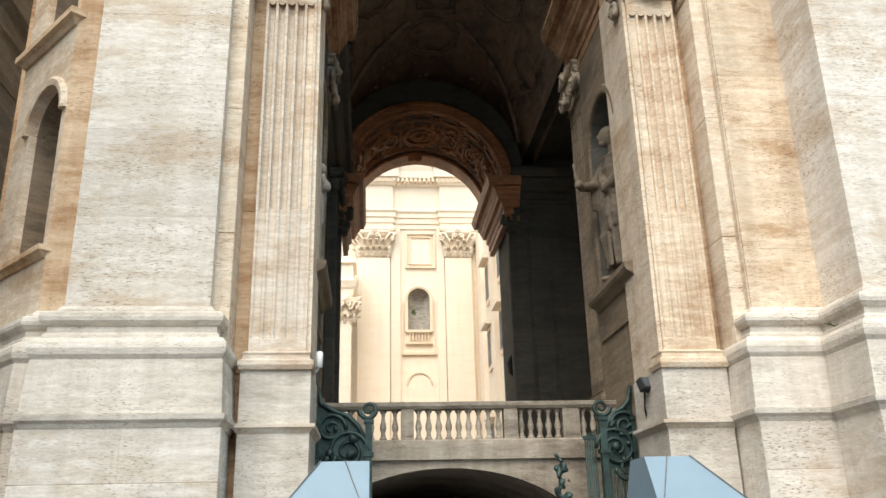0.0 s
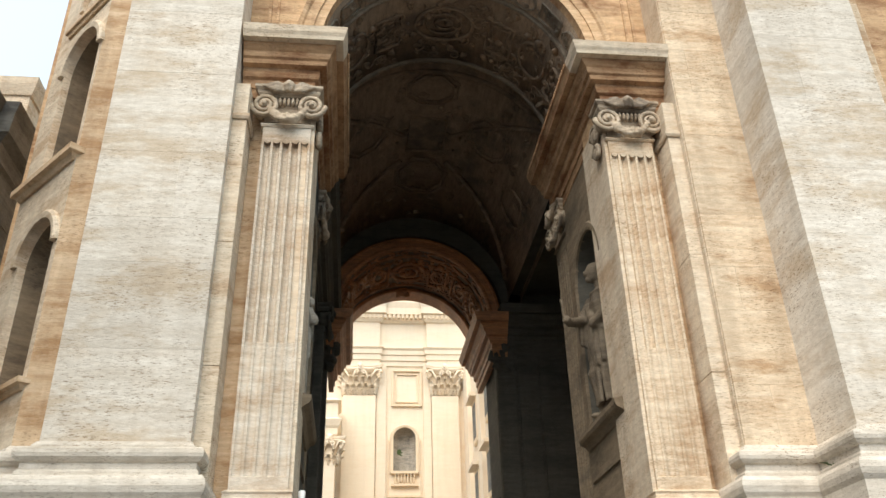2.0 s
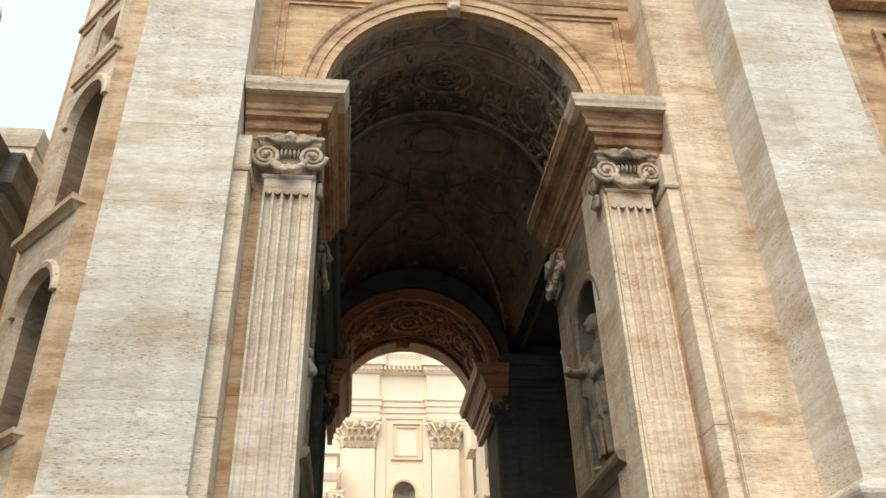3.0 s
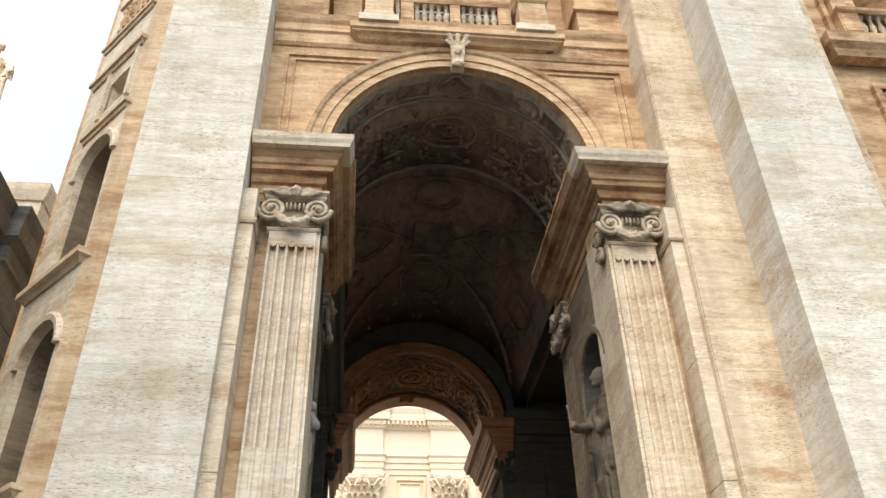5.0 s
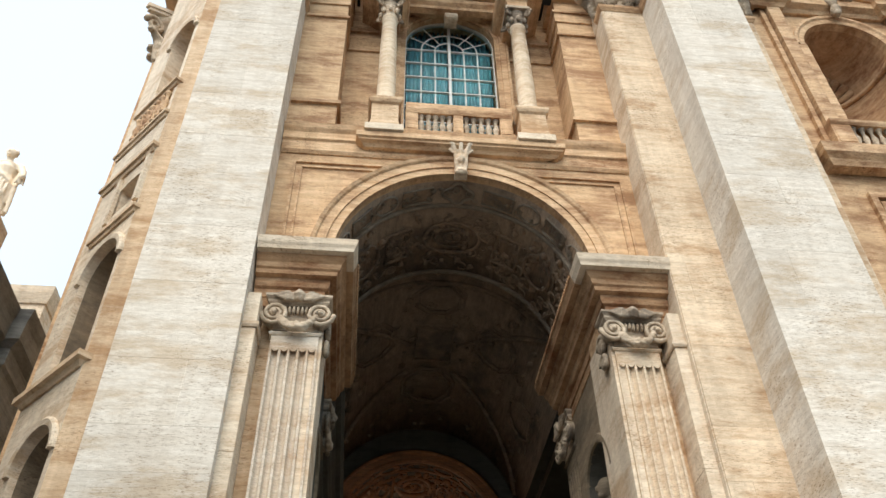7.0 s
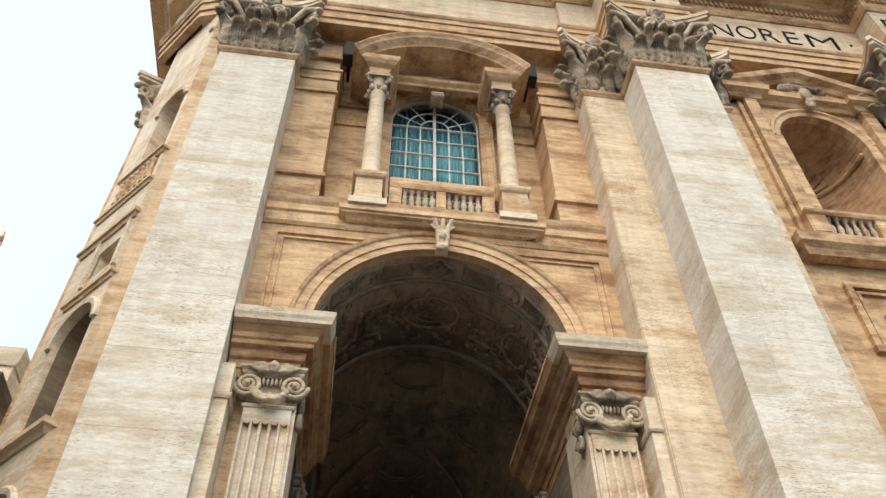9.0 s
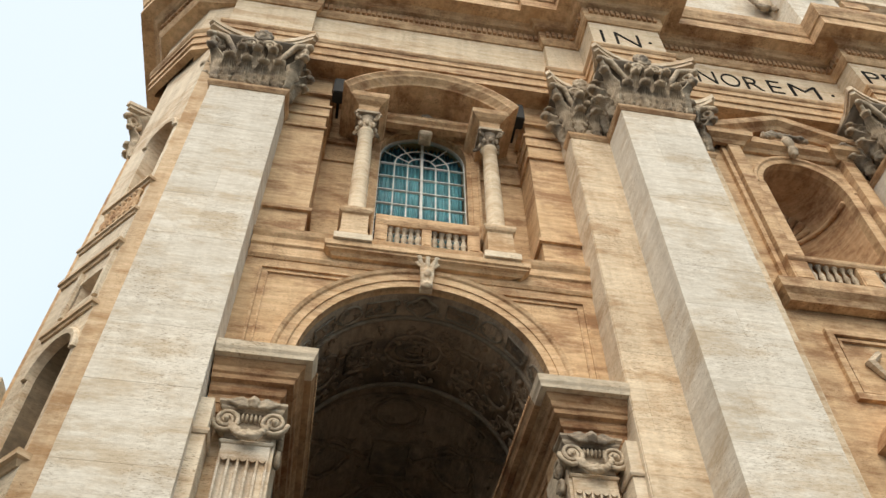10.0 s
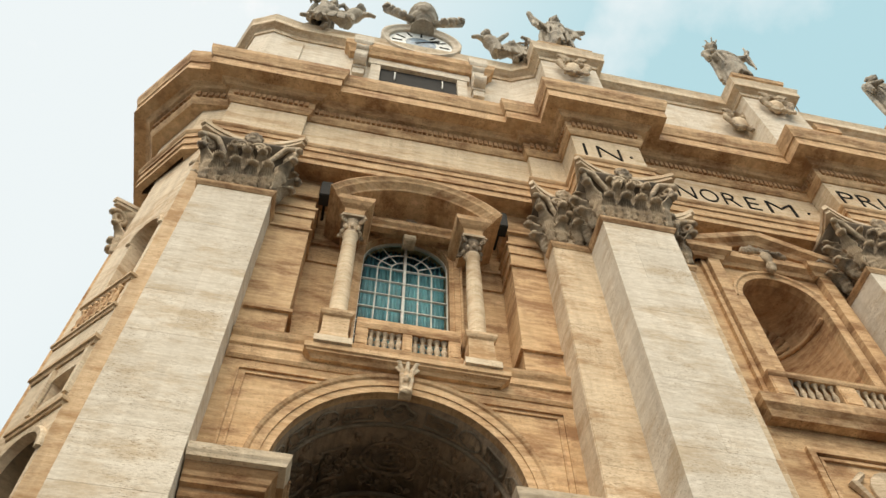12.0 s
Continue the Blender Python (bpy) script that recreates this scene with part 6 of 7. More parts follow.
# right bay: framed niche, its pediment and balustrade, panel and door hood below
# Niche and shell use the dark impost stone, standing in for the hollow's shade.
bm = BM()
niche_shell(bm, 15.2, 1.49, 21.0, 25.0, 2.3, 16)
bm.transform(Matrix.Translation((0, 14.6, 0)))
setting("niche_right_bay", bm, M_IMPOST, "warm stone niche with a shell head", True)
bm = BM()
tube(bm, [(15.2 - 1.44 * math.cos(math.pi * i / 16), 14.6 + 2.24 * math.sin(math.pi * i / 16), 24.85) for i in range(17)], 0.1, 6)
setting("trim_niche_band", bm, M_MOULD, "moulded band round the niche below its shell", True)
SH = thing("shell", "carved scallop shell in the head of the niche", "shell", pose(15.2, 16.55, 24.9))
for i in range(9):
    a = radians(18 + 18 * i)
    bm = BM()
    tube(bm, [(0, 0.1, 0), (0.7 * math.cos(a), 0.1, 0.7 * math.sin(a)), (1.15 * math.cos(a), -0.35, 1.15 * math.sin(a))], [0.05, 0.13, 0.17], 6)
    part("rib", bm, M_IMPOST, SH, "", True)
bm = BM()
arch_band(bm, 15.2, 25.0, [(1.5, -0.02), (1.5, 0.08), (1.68, 0.1), (1.75, 0.16), (1.85, 0.16), (1.85, -0.02)], 14.4)
for s in (-1, 1):
    box(bm, 15.2 + min(s * 1.5, s * 1.85), 15.2 + max(s * 1.5, s * 1.85), 14.28, 14.42, 20.3, 25.0)
    box(bm, 15.2 + min(s * 1.95, s * 2.4), 15.2 + max(s * 1.95, s * 2.4), 14.1, 14.42, 19.9, 27.3)
    box(bm, 15.2 + min(s * 2.45, s * 2.6), 15.2 + max(s * 2.45, s * 2.6), 14.25, 14.42, 19.6, 27.0)
setting("trim_niche_bay", bm, M_MOULD, "layered travertine frame round the niche")
bm = BM()
prf = [(-0.3, 0), (0.05, 0), (0.15, 0.15), (0.35, 0.25), (0.4, 0.5), (-0.3, 0.55)]
for s in (-1, 1):
    a, b = Vector((15.2 + s * 2.95, 27.35)), Vector((15.2, 28.55))
    rws = []
    for p in (a, b):
        rws.append([bm.verts.new((p.x, 14.2 - o, p.y + z)) for o, z in prf])
    for j in range(6):
        bm.faces.new((rws[0][j], rws[1][j], rws[1][(j + 1) % 6], rws[0][(j + 1) % 6]))
    bm.faces.new(rws[0])
sweep(bm, [(12.3, 14.3), (12.3, 14.1), (13.4, 14.1), (13.4, 14.3), (17.0, 14.3), (17.0, 14.1), (18.1, 14.1), (18.1, 14.3)], [(-0.1, 26.9), (0.02, 26.9), (0.1, 27.05), (0.3, 27.15), (0.34, 27.38), (-0.1, 27.4)])
box(bm, 12.6, 17.8, 14.25, 14.42, 27.3, 28.0)
tagged(setting("pediment_niche", bm, M_MOULD, "triangular pediment over the niche"), "", "pediment")
KG = thing("garland", "carved mask and garland in the pediment", "carving", pose(15.2, 14.1, 27.2))
bm = BM()
lump(bm, (0, -0.1, 0.2), (0.25, 0.2, 0.35), 7, 0.4)
for i in range(10):
    u = i / 4.5 - 1
    lump(bm, (u * 0.8, -0.05, 0.5 + 0.25 * (1 - u * u)), random.uniform(0.12, 0.2), 5, 0.5)
lump(bm, (0, -0.1, -0.4), (0.2, 0.2, 0.3), 6, 0.3)
carved(part("carving", bm, M_ORNATE, KG, "", True), 0.045, 0.05)
balustrade("travertine balustrade below the niche", 12.75, 17.65, 13.95, 19.35, 20.55, [(12.75, 13.35), (14.9, 15.5), (17.05, 17.65)], 0.24, M_MOULD, 0.3)
bm = BM()
sweep(bm, [(12.3, 14.4), (12.3, 14.05), (18.1, 14.05), (18.1, 14.4)], [(-0.3, 18.6), (0.02, 18.6), (0.1, 18.8), (0.25, 18.95), (0.28, 19.3), (-0.3, 19.35)])
setting("ledge_niche", bm, M_MOULD, "moulded ledge under the niche balustrade")
PN = thing("panel", "framed travertine relief panel on the wall", "panel", pose(15.2, 14.4, 16.6))
bm = BM()
for d, o, w in ((0.0, 0.14, 0.2), (0.28, 0.08, 0.1)):
    X, Zh = 2.1 - d, 1.25 - d
    box(bm, -X + 0.003, -X + w - 0.003, -o, 0.018, -Zh + 0.003, Zh - 0.003)
    box(bm, X - w + 0.003, X - 0.003, -o, 0.018, -Zh + 0.003, Zh - 0.003)
    box(bm, -X, X, -o - 0.003, 0.02, Zh - w, Zh)
    box(bm, -X, X, -o - 0.003, 0.02, -Zh, -Zh + w)
part("frame", bm, M_MOULD, PN)
bm = BM()
lathe(bm, [(0.1, 0), (0.7, 0.02), (0.7, 0.1), (0.5, 0.12), (0.1, 0.2)], 20, Matrix.Translation((0, 0, 0)) @ Matrix.Rotation(radians(90), 4, "X"))
for s in (-1, 1):
    tube(bm, [(s * 0.8, -0.08, 0.5), (s * 1.2, -0.1, 0.1), (s * 0.8, -0.08, -0.5)], [0.1, 0.16, 0.08], 6)
part("relief", bm, M_ORNATE, PN, "carved relief")
bm = BM()
arch_band(bm, 15.2, 12.9, [(2.0, -0.2), (2.0, 0.5), (2.2, 0.8), (2.4, 0.9), (2.4, -0.2)], 14.4, 0.35, math.pi - 0.35, 24)
tagged(setting("hood_doorway", bm, M_IMPOST, "stained curved hood over a side doorway"), "", "hood")

# gates of green bronze, folded back against the jambs
def gate(label, x0, x1, y, flip):
    ob = thing("gate", label, "gate", pose(x0 if not flip else x1, y, 0) @ (Matrix.Scale(-1, 4, (1, 0, 0)) if flip else Matrix()))
    L = x1 - x0
    for x in (0.04, L - 0.12):
        bm = BM()
        box(bm, x - 0.07, x + 0.07, -0.07, 0.07, 0.0, 3.85)
        box(bm, x - 0.1, x + 0.1, -0.1, 0.1, 3.2, 3.28)
        box(bm, x - 0.1, x + 0.1, -0.1, 0.1, 3.85, 3.92)
        part("post", bm, M_BRONZE, ob)
    bm = BM()
    tube(bm, [(L - 0.12 + a, 0, 4.12 + b) for a, b in spiral(1.5, -0.2, -0.03, 20)], [0.05 - 0.02 * i / 20 for i in range(21)], 6)
    part("finial", bm, M_BRONZE, ob, "", True)
    n = 7
    for i in range(n):
        x = 0.12 + (L - 0.3) * (i + 0.5) / n
        bm = BM()
        tube(bm, [(x, 0, 0), (x, 0, 2.9)], 0.02, 6)
        part("bar", bm, M_BRONZE, ob, "", True)
    for c, r, t in (((L * 0.55, 3.3), 0.42, 2.0), ((L * 0.28, 3.75), 0.3, 1.7), ((L * 0.3, 2.9), 0.25, -1.6)):
        bm = BM()
        tube(bm, [(c[0] + a, -0.03, c[1] + b) for a, b in spiral(t, r, 0.05, 34)], [0.045 - 0.02 * i / 34 for i in range(35)], 6)
        part("scroll", bm, M_BRONZE, ob, "", True)
    if flip:
        for i in range(5):
            bm = BM()
            x = L - 0.02 + 0.05 * i
            tube(bm, [(x, 0.3, 0), (x, 0.3, 3.7 - 0.03 * i)], 0.022, 6)
            part("bar", bm, M_BRONZE, ob, "", True)
        bm = BM()
        box(bm, L - 0.05, L + 0.22, 0.27, 0.33, 3.5, 3.58)
        part("top_rail", bm, M_BRONZE, ob)
    bm = BM()
    crest = [(0.05, 4.55), (0.12, 4.25), (L * 0.3, 4.1), (L * 0.55, 4.0), (L * 0.72, 3.8), (L - 0.15, 3.45)]
    tube(bm, [(a, -0.02, b) for a, b in crest], 0.05, 6)
    part("crest_rail", bm, M_BRONZE, ob, "", True)
    bm = BM()
    lo = [bm.verts.new((a, 0.02, 2.9)) for a, b in crest]
    hi = [bm.verts.new((a, 0.02, b)) for a, b in crest]
    lo2 = [bm.verts.new((a, 0.05, 2.9)) for a, b in crest]
    hi2 = [bm.verts.new((a, 0.05, b)) for a, b in crest]
    for i in range(5):
        bm.faces.new((lo[i], lo[i + 1], hi[i + 1], hi[i]))
        bm.faces.new((lo2[i], hi2[i], hi2[i + 1], lo2[i + 1]))
        bm.faces.new((hi[i], hi[i + 1], hi2[i + 1], hi2[i]))
    part("leaf_sheet", bm, M_BRONZE, ob, "dark sheet behind the scrolls")
    bm = BM()
    for i in range(9):
        lump(bm, (random.uniform(0.1, L - 0.25), -0.03, random.uniform(3.0, 3.8)), random.uniform(0.05, 0.1), 5, 0.6)
    part("foliage", bm, M_BRONZE, ob, "cast leaf ornament", True)
    return ob


gate("green bronze gate leaf with scrolls folded against the jamb", -1.1, 0.1, 16.9, False)
gate("green bronze gate leaf with scrolls and a spiral finial", 4.6, 5.42, 16.9, True)
LP = thing("lantern", "dark bronze foliage bracket beside the gate", "bracket", pose(3.85, 17.0, 0))
bm = BM()
tube(bm, [(0, 0, 0), (0, 0, 2.4)], 0.1, 8)
for i in range(46):
    lump(bm, (random.uniform(-0.14, 0.14), random.uniform(-0.1, 0.05), random.uniform(2.0, 3.2)), random.uniform(0.03, 0.075), 5, 0.8)
carved(part("foliage", bm, M_BRONZE, LP, "", True), 0.03, 0.03)


def booth(label, x0, x1, y0, y1, inner):
    """A guard's shelter with a tapering canvas top."""
    ob = thing("guard_booth", label, "booth", pose(0, 0, 0), "guard booths")
    a = 0.5
    lx, rx = (x0 - 0.6, x1) if inner > 0 else (x0, x1 + 0.75)
    bm = BM()
    lo = [bm.verts.new(p) for p in ((lx, y0 - a, 1.95), (rx, y0 - a, 1.95), (rx, y1 + a, 1.95), (lx, y1 + a, 1.95))]
    hi = [bm.verts.new(p) for p in ((x0, y0, 2.72), (x1, y0, 2.72), (x1, y1, 2.72), (x0, y1, 2.72))]
    bm.faces.new(hi)
    bm.faces.new(lo[::-1])
    for i in range(4):
        bm.faces.new((lo[i], lo[(i + 1) % 4], hi[(i + 1) % 4], hi[i]))
    part("roof", bm, M_BOOTH, ob, "tapering pale blue roof")
    bm = BM()
    tube(bm, [((x0 + x1) / 2, y0 - 0.01, 2.73), ((x0 + x1) / 2 + 0.3 * inner, y0 - a - 0.01, 1.96)], 0.008, 5)
    tube(bm, [(x0 if inner > 0 else x1, y0 - 0.01, 2.73), (lx if inner > 0 else rx, y0 - a - 0.01, 1.95)], 0.01, 5)
    part("seam", bm, M_GREY, ob, "thin dark seam")
    bm = BM()
    box(bm, lx + 0.06, rx - 0.06, y0 - a + 0.06, y1 + a - 0.06, 0.0, 1.95)
    part("body", bm, M_BOOTH, ob)
    return ob


booth("pale blue guard booth with a tapering roof beside the gate", -0.69, 0.0, 12.3, 13.0, 1)
booth("pale blue guard booth with a tapering roof by the far gate", 4.03, 4.71, 12.3, 13.0, -1)
# floodlight and security camera
FLD = thing("floodlight", "black floodlight on a bracket by the pilaster base", "floodlight", pose(5.24, 15.5, 4.3, 0, 0, 20))
bm = BM()
box(bm, -0.16, 0.16, -0.12, 0.05, -0.12, 0.14, Matrix.Rotation(radians(-25), 4, "X"))
bmesh.ops.bevel(bm, geom=bm.edges[:], offset=0.015, segments=1, affect="EDGES")
part("housing", bm, M_DARK, FLD)
bm = BM()
box(bm, -0.13, 0.13, -0.135, -0.125, -0.09, 0.11, Matrix.Rotation(radians(-25), 4, "X"))
part("lens", bm, plain("grey_lens", (0.10, 0.11, 0.12), 0.15), FLD, "grey glass lens")
bm = BM()
tube(bm, [(0, 0.05, -0.1), (0.05, 0.15, -0.4), (0.2, 0.3, -0.6)], 0.02, 6)
part("bracket", bm, M_DARK, FLD, "", True)
SC = thing("security_camera", "small white security camera on a wall arm", "camera", pose(-0.92, 15.1, 4.62))
bm = BM()
lathe(bm, [(0.03, 0), (0.06, 0.01), (0.065, 0.28), (0.03, 0.3)], 12)
part("housing", bm, M_WHITE, SC, "", True)
bm = BM()
tube(bm, [(0, 0, 0.02), (-0.05, 0.05, -0.06), (-0.24, 0.1, -0.06)], 0.02, 6)
part("arm", bm, M_WHITE, SC, "", True)
WD = thing("weed", "small green weed growing from a joint in the base", "weed", pose(8.12, 14.0 - 0.5, 4.88))
for i in range(16):
    bm = BM()
    a, l = random.uniform(0, 6.28), random.uniform(0.1, 0.28)
    tube(bm, [(0, 0, 0), (l * 0.5 * math.cos(a), l * 0.5 * math.sin(a), l * 0.6), (l * math.cos(a), l * math.sin(a), l * 0.75)], [0.012, 0.016, 0.003], 4)
    part("blade", bm, M_LEAF, WD)

# grey wing of the neighbouring building, its shade included in the dark grey
bm = BM()
box(bm, -19, -12.35, 2.0, 23.6, 0.0, 18.4)
box(bm, -19, -11.9, 23.6, 30.0, 0.0, 18.4)
setting("wall_wing", bm, M_GREY, "dark grey wall of the neighbouring wing")
bm = BM()
sweep(bm, [(-12.35, 2.0), (-12.35, 23.6), (-11.9, 23.6), (-11.9, 30.0)], [(-0.3, 15.8), (0.03, 15.8), (0.08, 16.1), (0.08, 17.2), (0.2, 17.3), (0.2, 17.9), (0.5, 18.1), (0.55, 18.7), (0.72, 19.15), (-0.3, 19.3)])
setting("cornice_wing", bm, M_GREY, "grey moulded cornice of the neighbouring wing")
bm = BM()
for i in range(41):
    box(bm, -12.4, -11.97, 3 + 0.5 * i, 3.27 + 0.5 * i, 17.45, 17.85)
tagged(link("dentils", bm, M_GREY), "grey dentils of the neighbouring wing", "dentils", "", "stuff")
bm = BM()
box(bm, -30, -17.2, 36.0, 46.0, 0.0, 29.6)
sweep(bm, [(-30, 36.0), (-17.2, 36.0), (-17.2, 46)], [(-0.3, 29.6), (0.1, 29.6), (0.3, 30.2), (0.35, 30.6), (-0.3, 30.7)])
setting("wall_wing_upper", bm, M_TAN, "warm upper wall behind the wing")
bm = BM()
box(bm, -13.0, -11.9, 19.5, 20.7, 19.2, 20.5)
SB = tagged(link("statue_pedestal", bm, M_TAN), "pale stone block on the roof of the wing", "pedestal")
figure("pale stone statue on the roof of the wing", 3.2, pose(-12.55, 20.1, 20.5), M_COURT, 31, (((-0.13, 0, 0.78), (-0.2, -0.06, 0.64), (-0.1, -0.15, 0.6)), ((0.13, 0, 0.78), (0.2, -0.04, 0.66), (0.24, -0.08, 0.56))))

# ---- vault ornament ----


def on_vault(a, y, r, cx, zs):
    """A point of a barrel vault: a, the angle from its crown (to the right), and how far in."""
    return Vector((cx + r * math.sin(a), y, zs + r * math.cos(a)))


def vault_ring(name, label, y, r, cx, zs, thick, mat, a=1.5):
    bm = BM()
    tube(bm, [on_vault(-a + 2 * a * i / 40, y, r, cx, zs) for i in range(41)], thick, 8)
    return setting(name, bm, mat, label, True)


for y in (16.08, 18.85):
    vault_ring("vault_rib", "pale grey rib across the vault", y, 3.16, AX, 15.08, 0.075, M_RIB)
vault_ring("vault_rib", "dark rib across the vault", 20.0, 3.6, AX, 15.2, 0.09, M_VAULT)
for y, t in ((29.0, 0.1), (29.75, 0.06), (32.3, 0.06), (32.95, 0.12)):
    vault_ring("vault_rib", "brown gilded rib of the end arch", y, 3.0, 2.02, 14.45, t, M_GILT)


def loop_on(bm, pts, c, r, cx, zs, thick, lift=0.03):
    """A closed frame laid on a vault round (angle, y) = c; pts in metres along the arc and along y."""
    P = [on_vault(c[0] + u / r, c[1] + v, r - lift, cx, zs) for u, v in pts]
    tube(bm, P + [P[0], P[1]], thick, 6)


def ngon(n, ru, rv, turn=0.0):
    return [(ru * math.cos(turn + 2 * math.pi * i / n), rv * math.sin(turn + 2 * math.pi * i / n)) for i in range(n)]


QUATRE = []
for q in range(4):
    for i in range(7):
        t = math.radians(-80 + 160 * i / 6 + 90 * q)
        QUATRE.append((0.26 * math.cos(math.radians(90 * q)) + 0.17 * math.cos(t), 0.22 * math.sin(math.radians(90 * q)) + 0.17 * math.sin(t)))


def relief(name, label, frames, spots, r, cx, zs, mat, group=""):
    """Raised stucco frames on a vault, each a part, and the small carving between them."""
    ob = thing(name, label, "stucco relief", None, group)
    for pts, c, t in frames:
        bm = BM()
        loop_on(bm, pts, c, r, cx, zs, t)
        part("frame", bm, mat, ob, "", True)
    bm = BM()
    for a, y, s in spots:
        p = on_vault(a, y, r, cx, zs)
        k = random.random()
        if k < 0.45:
            lump(bm, p, (s, s, s * 0.8), 5, 0.7)
        else:
            u = Vector((math.cos(a), 0, -math.sin(a)))
            n2 = Vector((-math.sin(a), 0, -math.cos(a)))
            t0 = random.uniform(0, 6.28)
            sg = random.choice((-1, 1))
            tube(bm, [p + n2 * 0.03 + u * (s * 1.7 * (1 - i / 16) * math.cos(t0 + sg * i * 0.6)) + Vector((0, s * 1.7 * (1 - i / 16) * math.sin(t0 + sg * i * 0.6), 0)) for i in range(15)], [s * 0.32 * (1 - i / 22) for i in range(15)], 5)
    tagged(part("carving", bm, mat, ob, "small carved leaves and scrolls", True), "", "", "", "stuff")
    return ob


rr = random.Random(4)
front = [(QUATRE, (0.0, 15.62), 0.045)]
for s in (-1, 1):
    front.append((ngon(4, 0.62, 0.36, math.pi / 4), (s * 0.36, 15.62), 0.03))
    front.append((ngon(14, 0.36, 0.30), (s * 0.66, 15.62), 0.035))
    front.append((ngon(4, 0.55, 0.36, math.pi / 4), (s * 0.95, 15.62), 0.03))
    front.append((ngon(14, 0.36, 0.30), (s * 1.25, 15.62), 0.035))
relief("soffit_ornament", "stucco frames and a quatrefoil on the arch's soffit", front, [(rr.uniform(-1.4, 1.4), 15.62 + rr.uniform(-0.2, 0.2), rr.uniform(0.05, 0.09)) for i in range(70)], 3.17, AX, 15.08, M_RIB)
for s in (-0.36, 0.36, 0.95, -0.95):
    bm = BM()
    P = [[on_vault(s + u / 3.17, 15.62 + v, 3.165, AX, 15.08) for u in (-0.4, -0.2, 0, 0.2, 0.4)] for v in (-0.22, 0.22)]
    Q = [[on_vault(s + u / 3.17, 15.62 + v, 3.2, AX, 15.08) for u in (-0.4, -0.2, 0, 0.2, 0.4)] for v in (-0.22, 0.22)]
    V = [[bm.verts.new(p) for p in row] for row in P + Q]
    for i in range(4):
        bm.faces.new((V[0][i], V[0][i + 1], V[1][i + 1], V[1][i]))
        bm.faces.new((V[0][i], V[0][i + 1], V[2][i + 1], V[2][i]))
        bm.faces.new((V[1][i], V[1][i + 1], V[3][i + 1], V[3][i]))
    setting("soffit_panel", bm, M_VAULT, "brownish red panel on the soffit")
mid = [(ngon(20, 0.82, 0.62), (0.0, 17.35), 0.06), (ngon(16, 0.5, 0.38), (0.0, 17.35), 0.045), (ngon(12, 0.24, 0.18), (0.0, 17.35), 0.05)]
for s in (-1, 1):
    mid.append((ngon(4, 0.55, 0.8, math.pi / 4), (s * 0.52, 17.4), 0.05))
    mid.append((ngon(4, 0.35, 0.55, math.pi / 4), (s * 0.52, 17.4), 0.035))
    mid.append((ngon(16, 0.5, 0.6), (s * 0.88, 17.4), 0.05))
    mid.append((ngon(4, 0.55, 0.8, math.pi / 4), (s * 1.22, 17.4), 0.05))
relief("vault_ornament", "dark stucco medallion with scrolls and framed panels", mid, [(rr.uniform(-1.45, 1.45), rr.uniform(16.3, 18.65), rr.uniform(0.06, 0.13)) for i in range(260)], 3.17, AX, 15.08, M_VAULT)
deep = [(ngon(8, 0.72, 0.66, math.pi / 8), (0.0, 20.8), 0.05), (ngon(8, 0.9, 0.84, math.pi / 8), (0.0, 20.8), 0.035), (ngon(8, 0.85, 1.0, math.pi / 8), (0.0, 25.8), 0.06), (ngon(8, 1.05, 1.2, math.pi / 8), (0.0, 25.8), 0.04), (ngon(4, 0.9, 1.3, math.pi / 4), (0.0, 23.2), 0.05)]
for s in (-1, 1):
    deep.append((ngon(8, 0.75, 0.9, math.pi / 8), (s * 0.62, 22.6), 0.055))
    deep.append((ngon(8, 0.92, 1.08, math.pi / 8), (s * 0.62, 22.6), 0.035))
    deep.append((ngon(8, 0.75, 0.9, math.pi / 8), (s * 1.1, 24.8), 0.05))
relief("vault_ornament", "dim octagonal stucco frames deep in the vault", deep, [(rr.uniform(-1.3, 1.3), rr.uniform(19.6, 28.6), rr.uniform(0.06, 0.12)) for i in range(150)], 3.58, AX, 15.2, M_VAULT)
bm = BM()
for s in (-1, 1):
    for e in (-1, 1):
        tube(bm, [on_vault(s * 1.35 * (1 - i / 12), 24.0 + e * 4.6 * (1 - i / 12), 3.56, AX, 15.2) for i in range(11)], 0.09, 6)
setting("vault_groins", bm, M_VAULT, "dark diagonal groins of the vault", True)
end = [(ngon(20, 0.7, 0.75), (0.0, 31.0), 0.09), (ngon(14, 0.4, 0.42), (0.0, 31.0), 0.07)]
for s in (-1, 1):
    for a in (0.42, 0.78, 1.12):
        end.append((ngon(4, 0.55, 1.2, math.pi / 4), (s * a, 31.0), 0.07))
        end.append((ngon(10, 0.28, 0.5), (s * a, 31.0), 0.06))
relief("end_arch_ornament", "brown gilded stucco relief on the soffit of the end arch", end, [(rr.uniform(-1.45, 1.45), rr.uniform(29.9, 32.2), rr.uniform(0.09, 0.17)) for i in range(240)], 2.99, 2.02, 14.45, M_GILT)
relief("end_arch_border", "small stucco ovals along the end arch", [(ngon(12, 0.4, 0.22), (a * 0.36, 29.38), 0.05) for a in range(-4, 5)], [(rr.uniform(-1.4, 1.4), 29.38, 0.06) for i in range(30)], 2.99, 2.02, 14.45, M_GILT)
# The emblem's bright orange also carries the court's bounced light.
EM = thing("emblem", "orange carved emblem on the crown of the end arch", "emblem", pose(1.85, 32.9, 17.35))
bm = BM()
lump(bm, (0, -0.1, 0), (0.3, 0.16, 0.26), 8, 0.2)
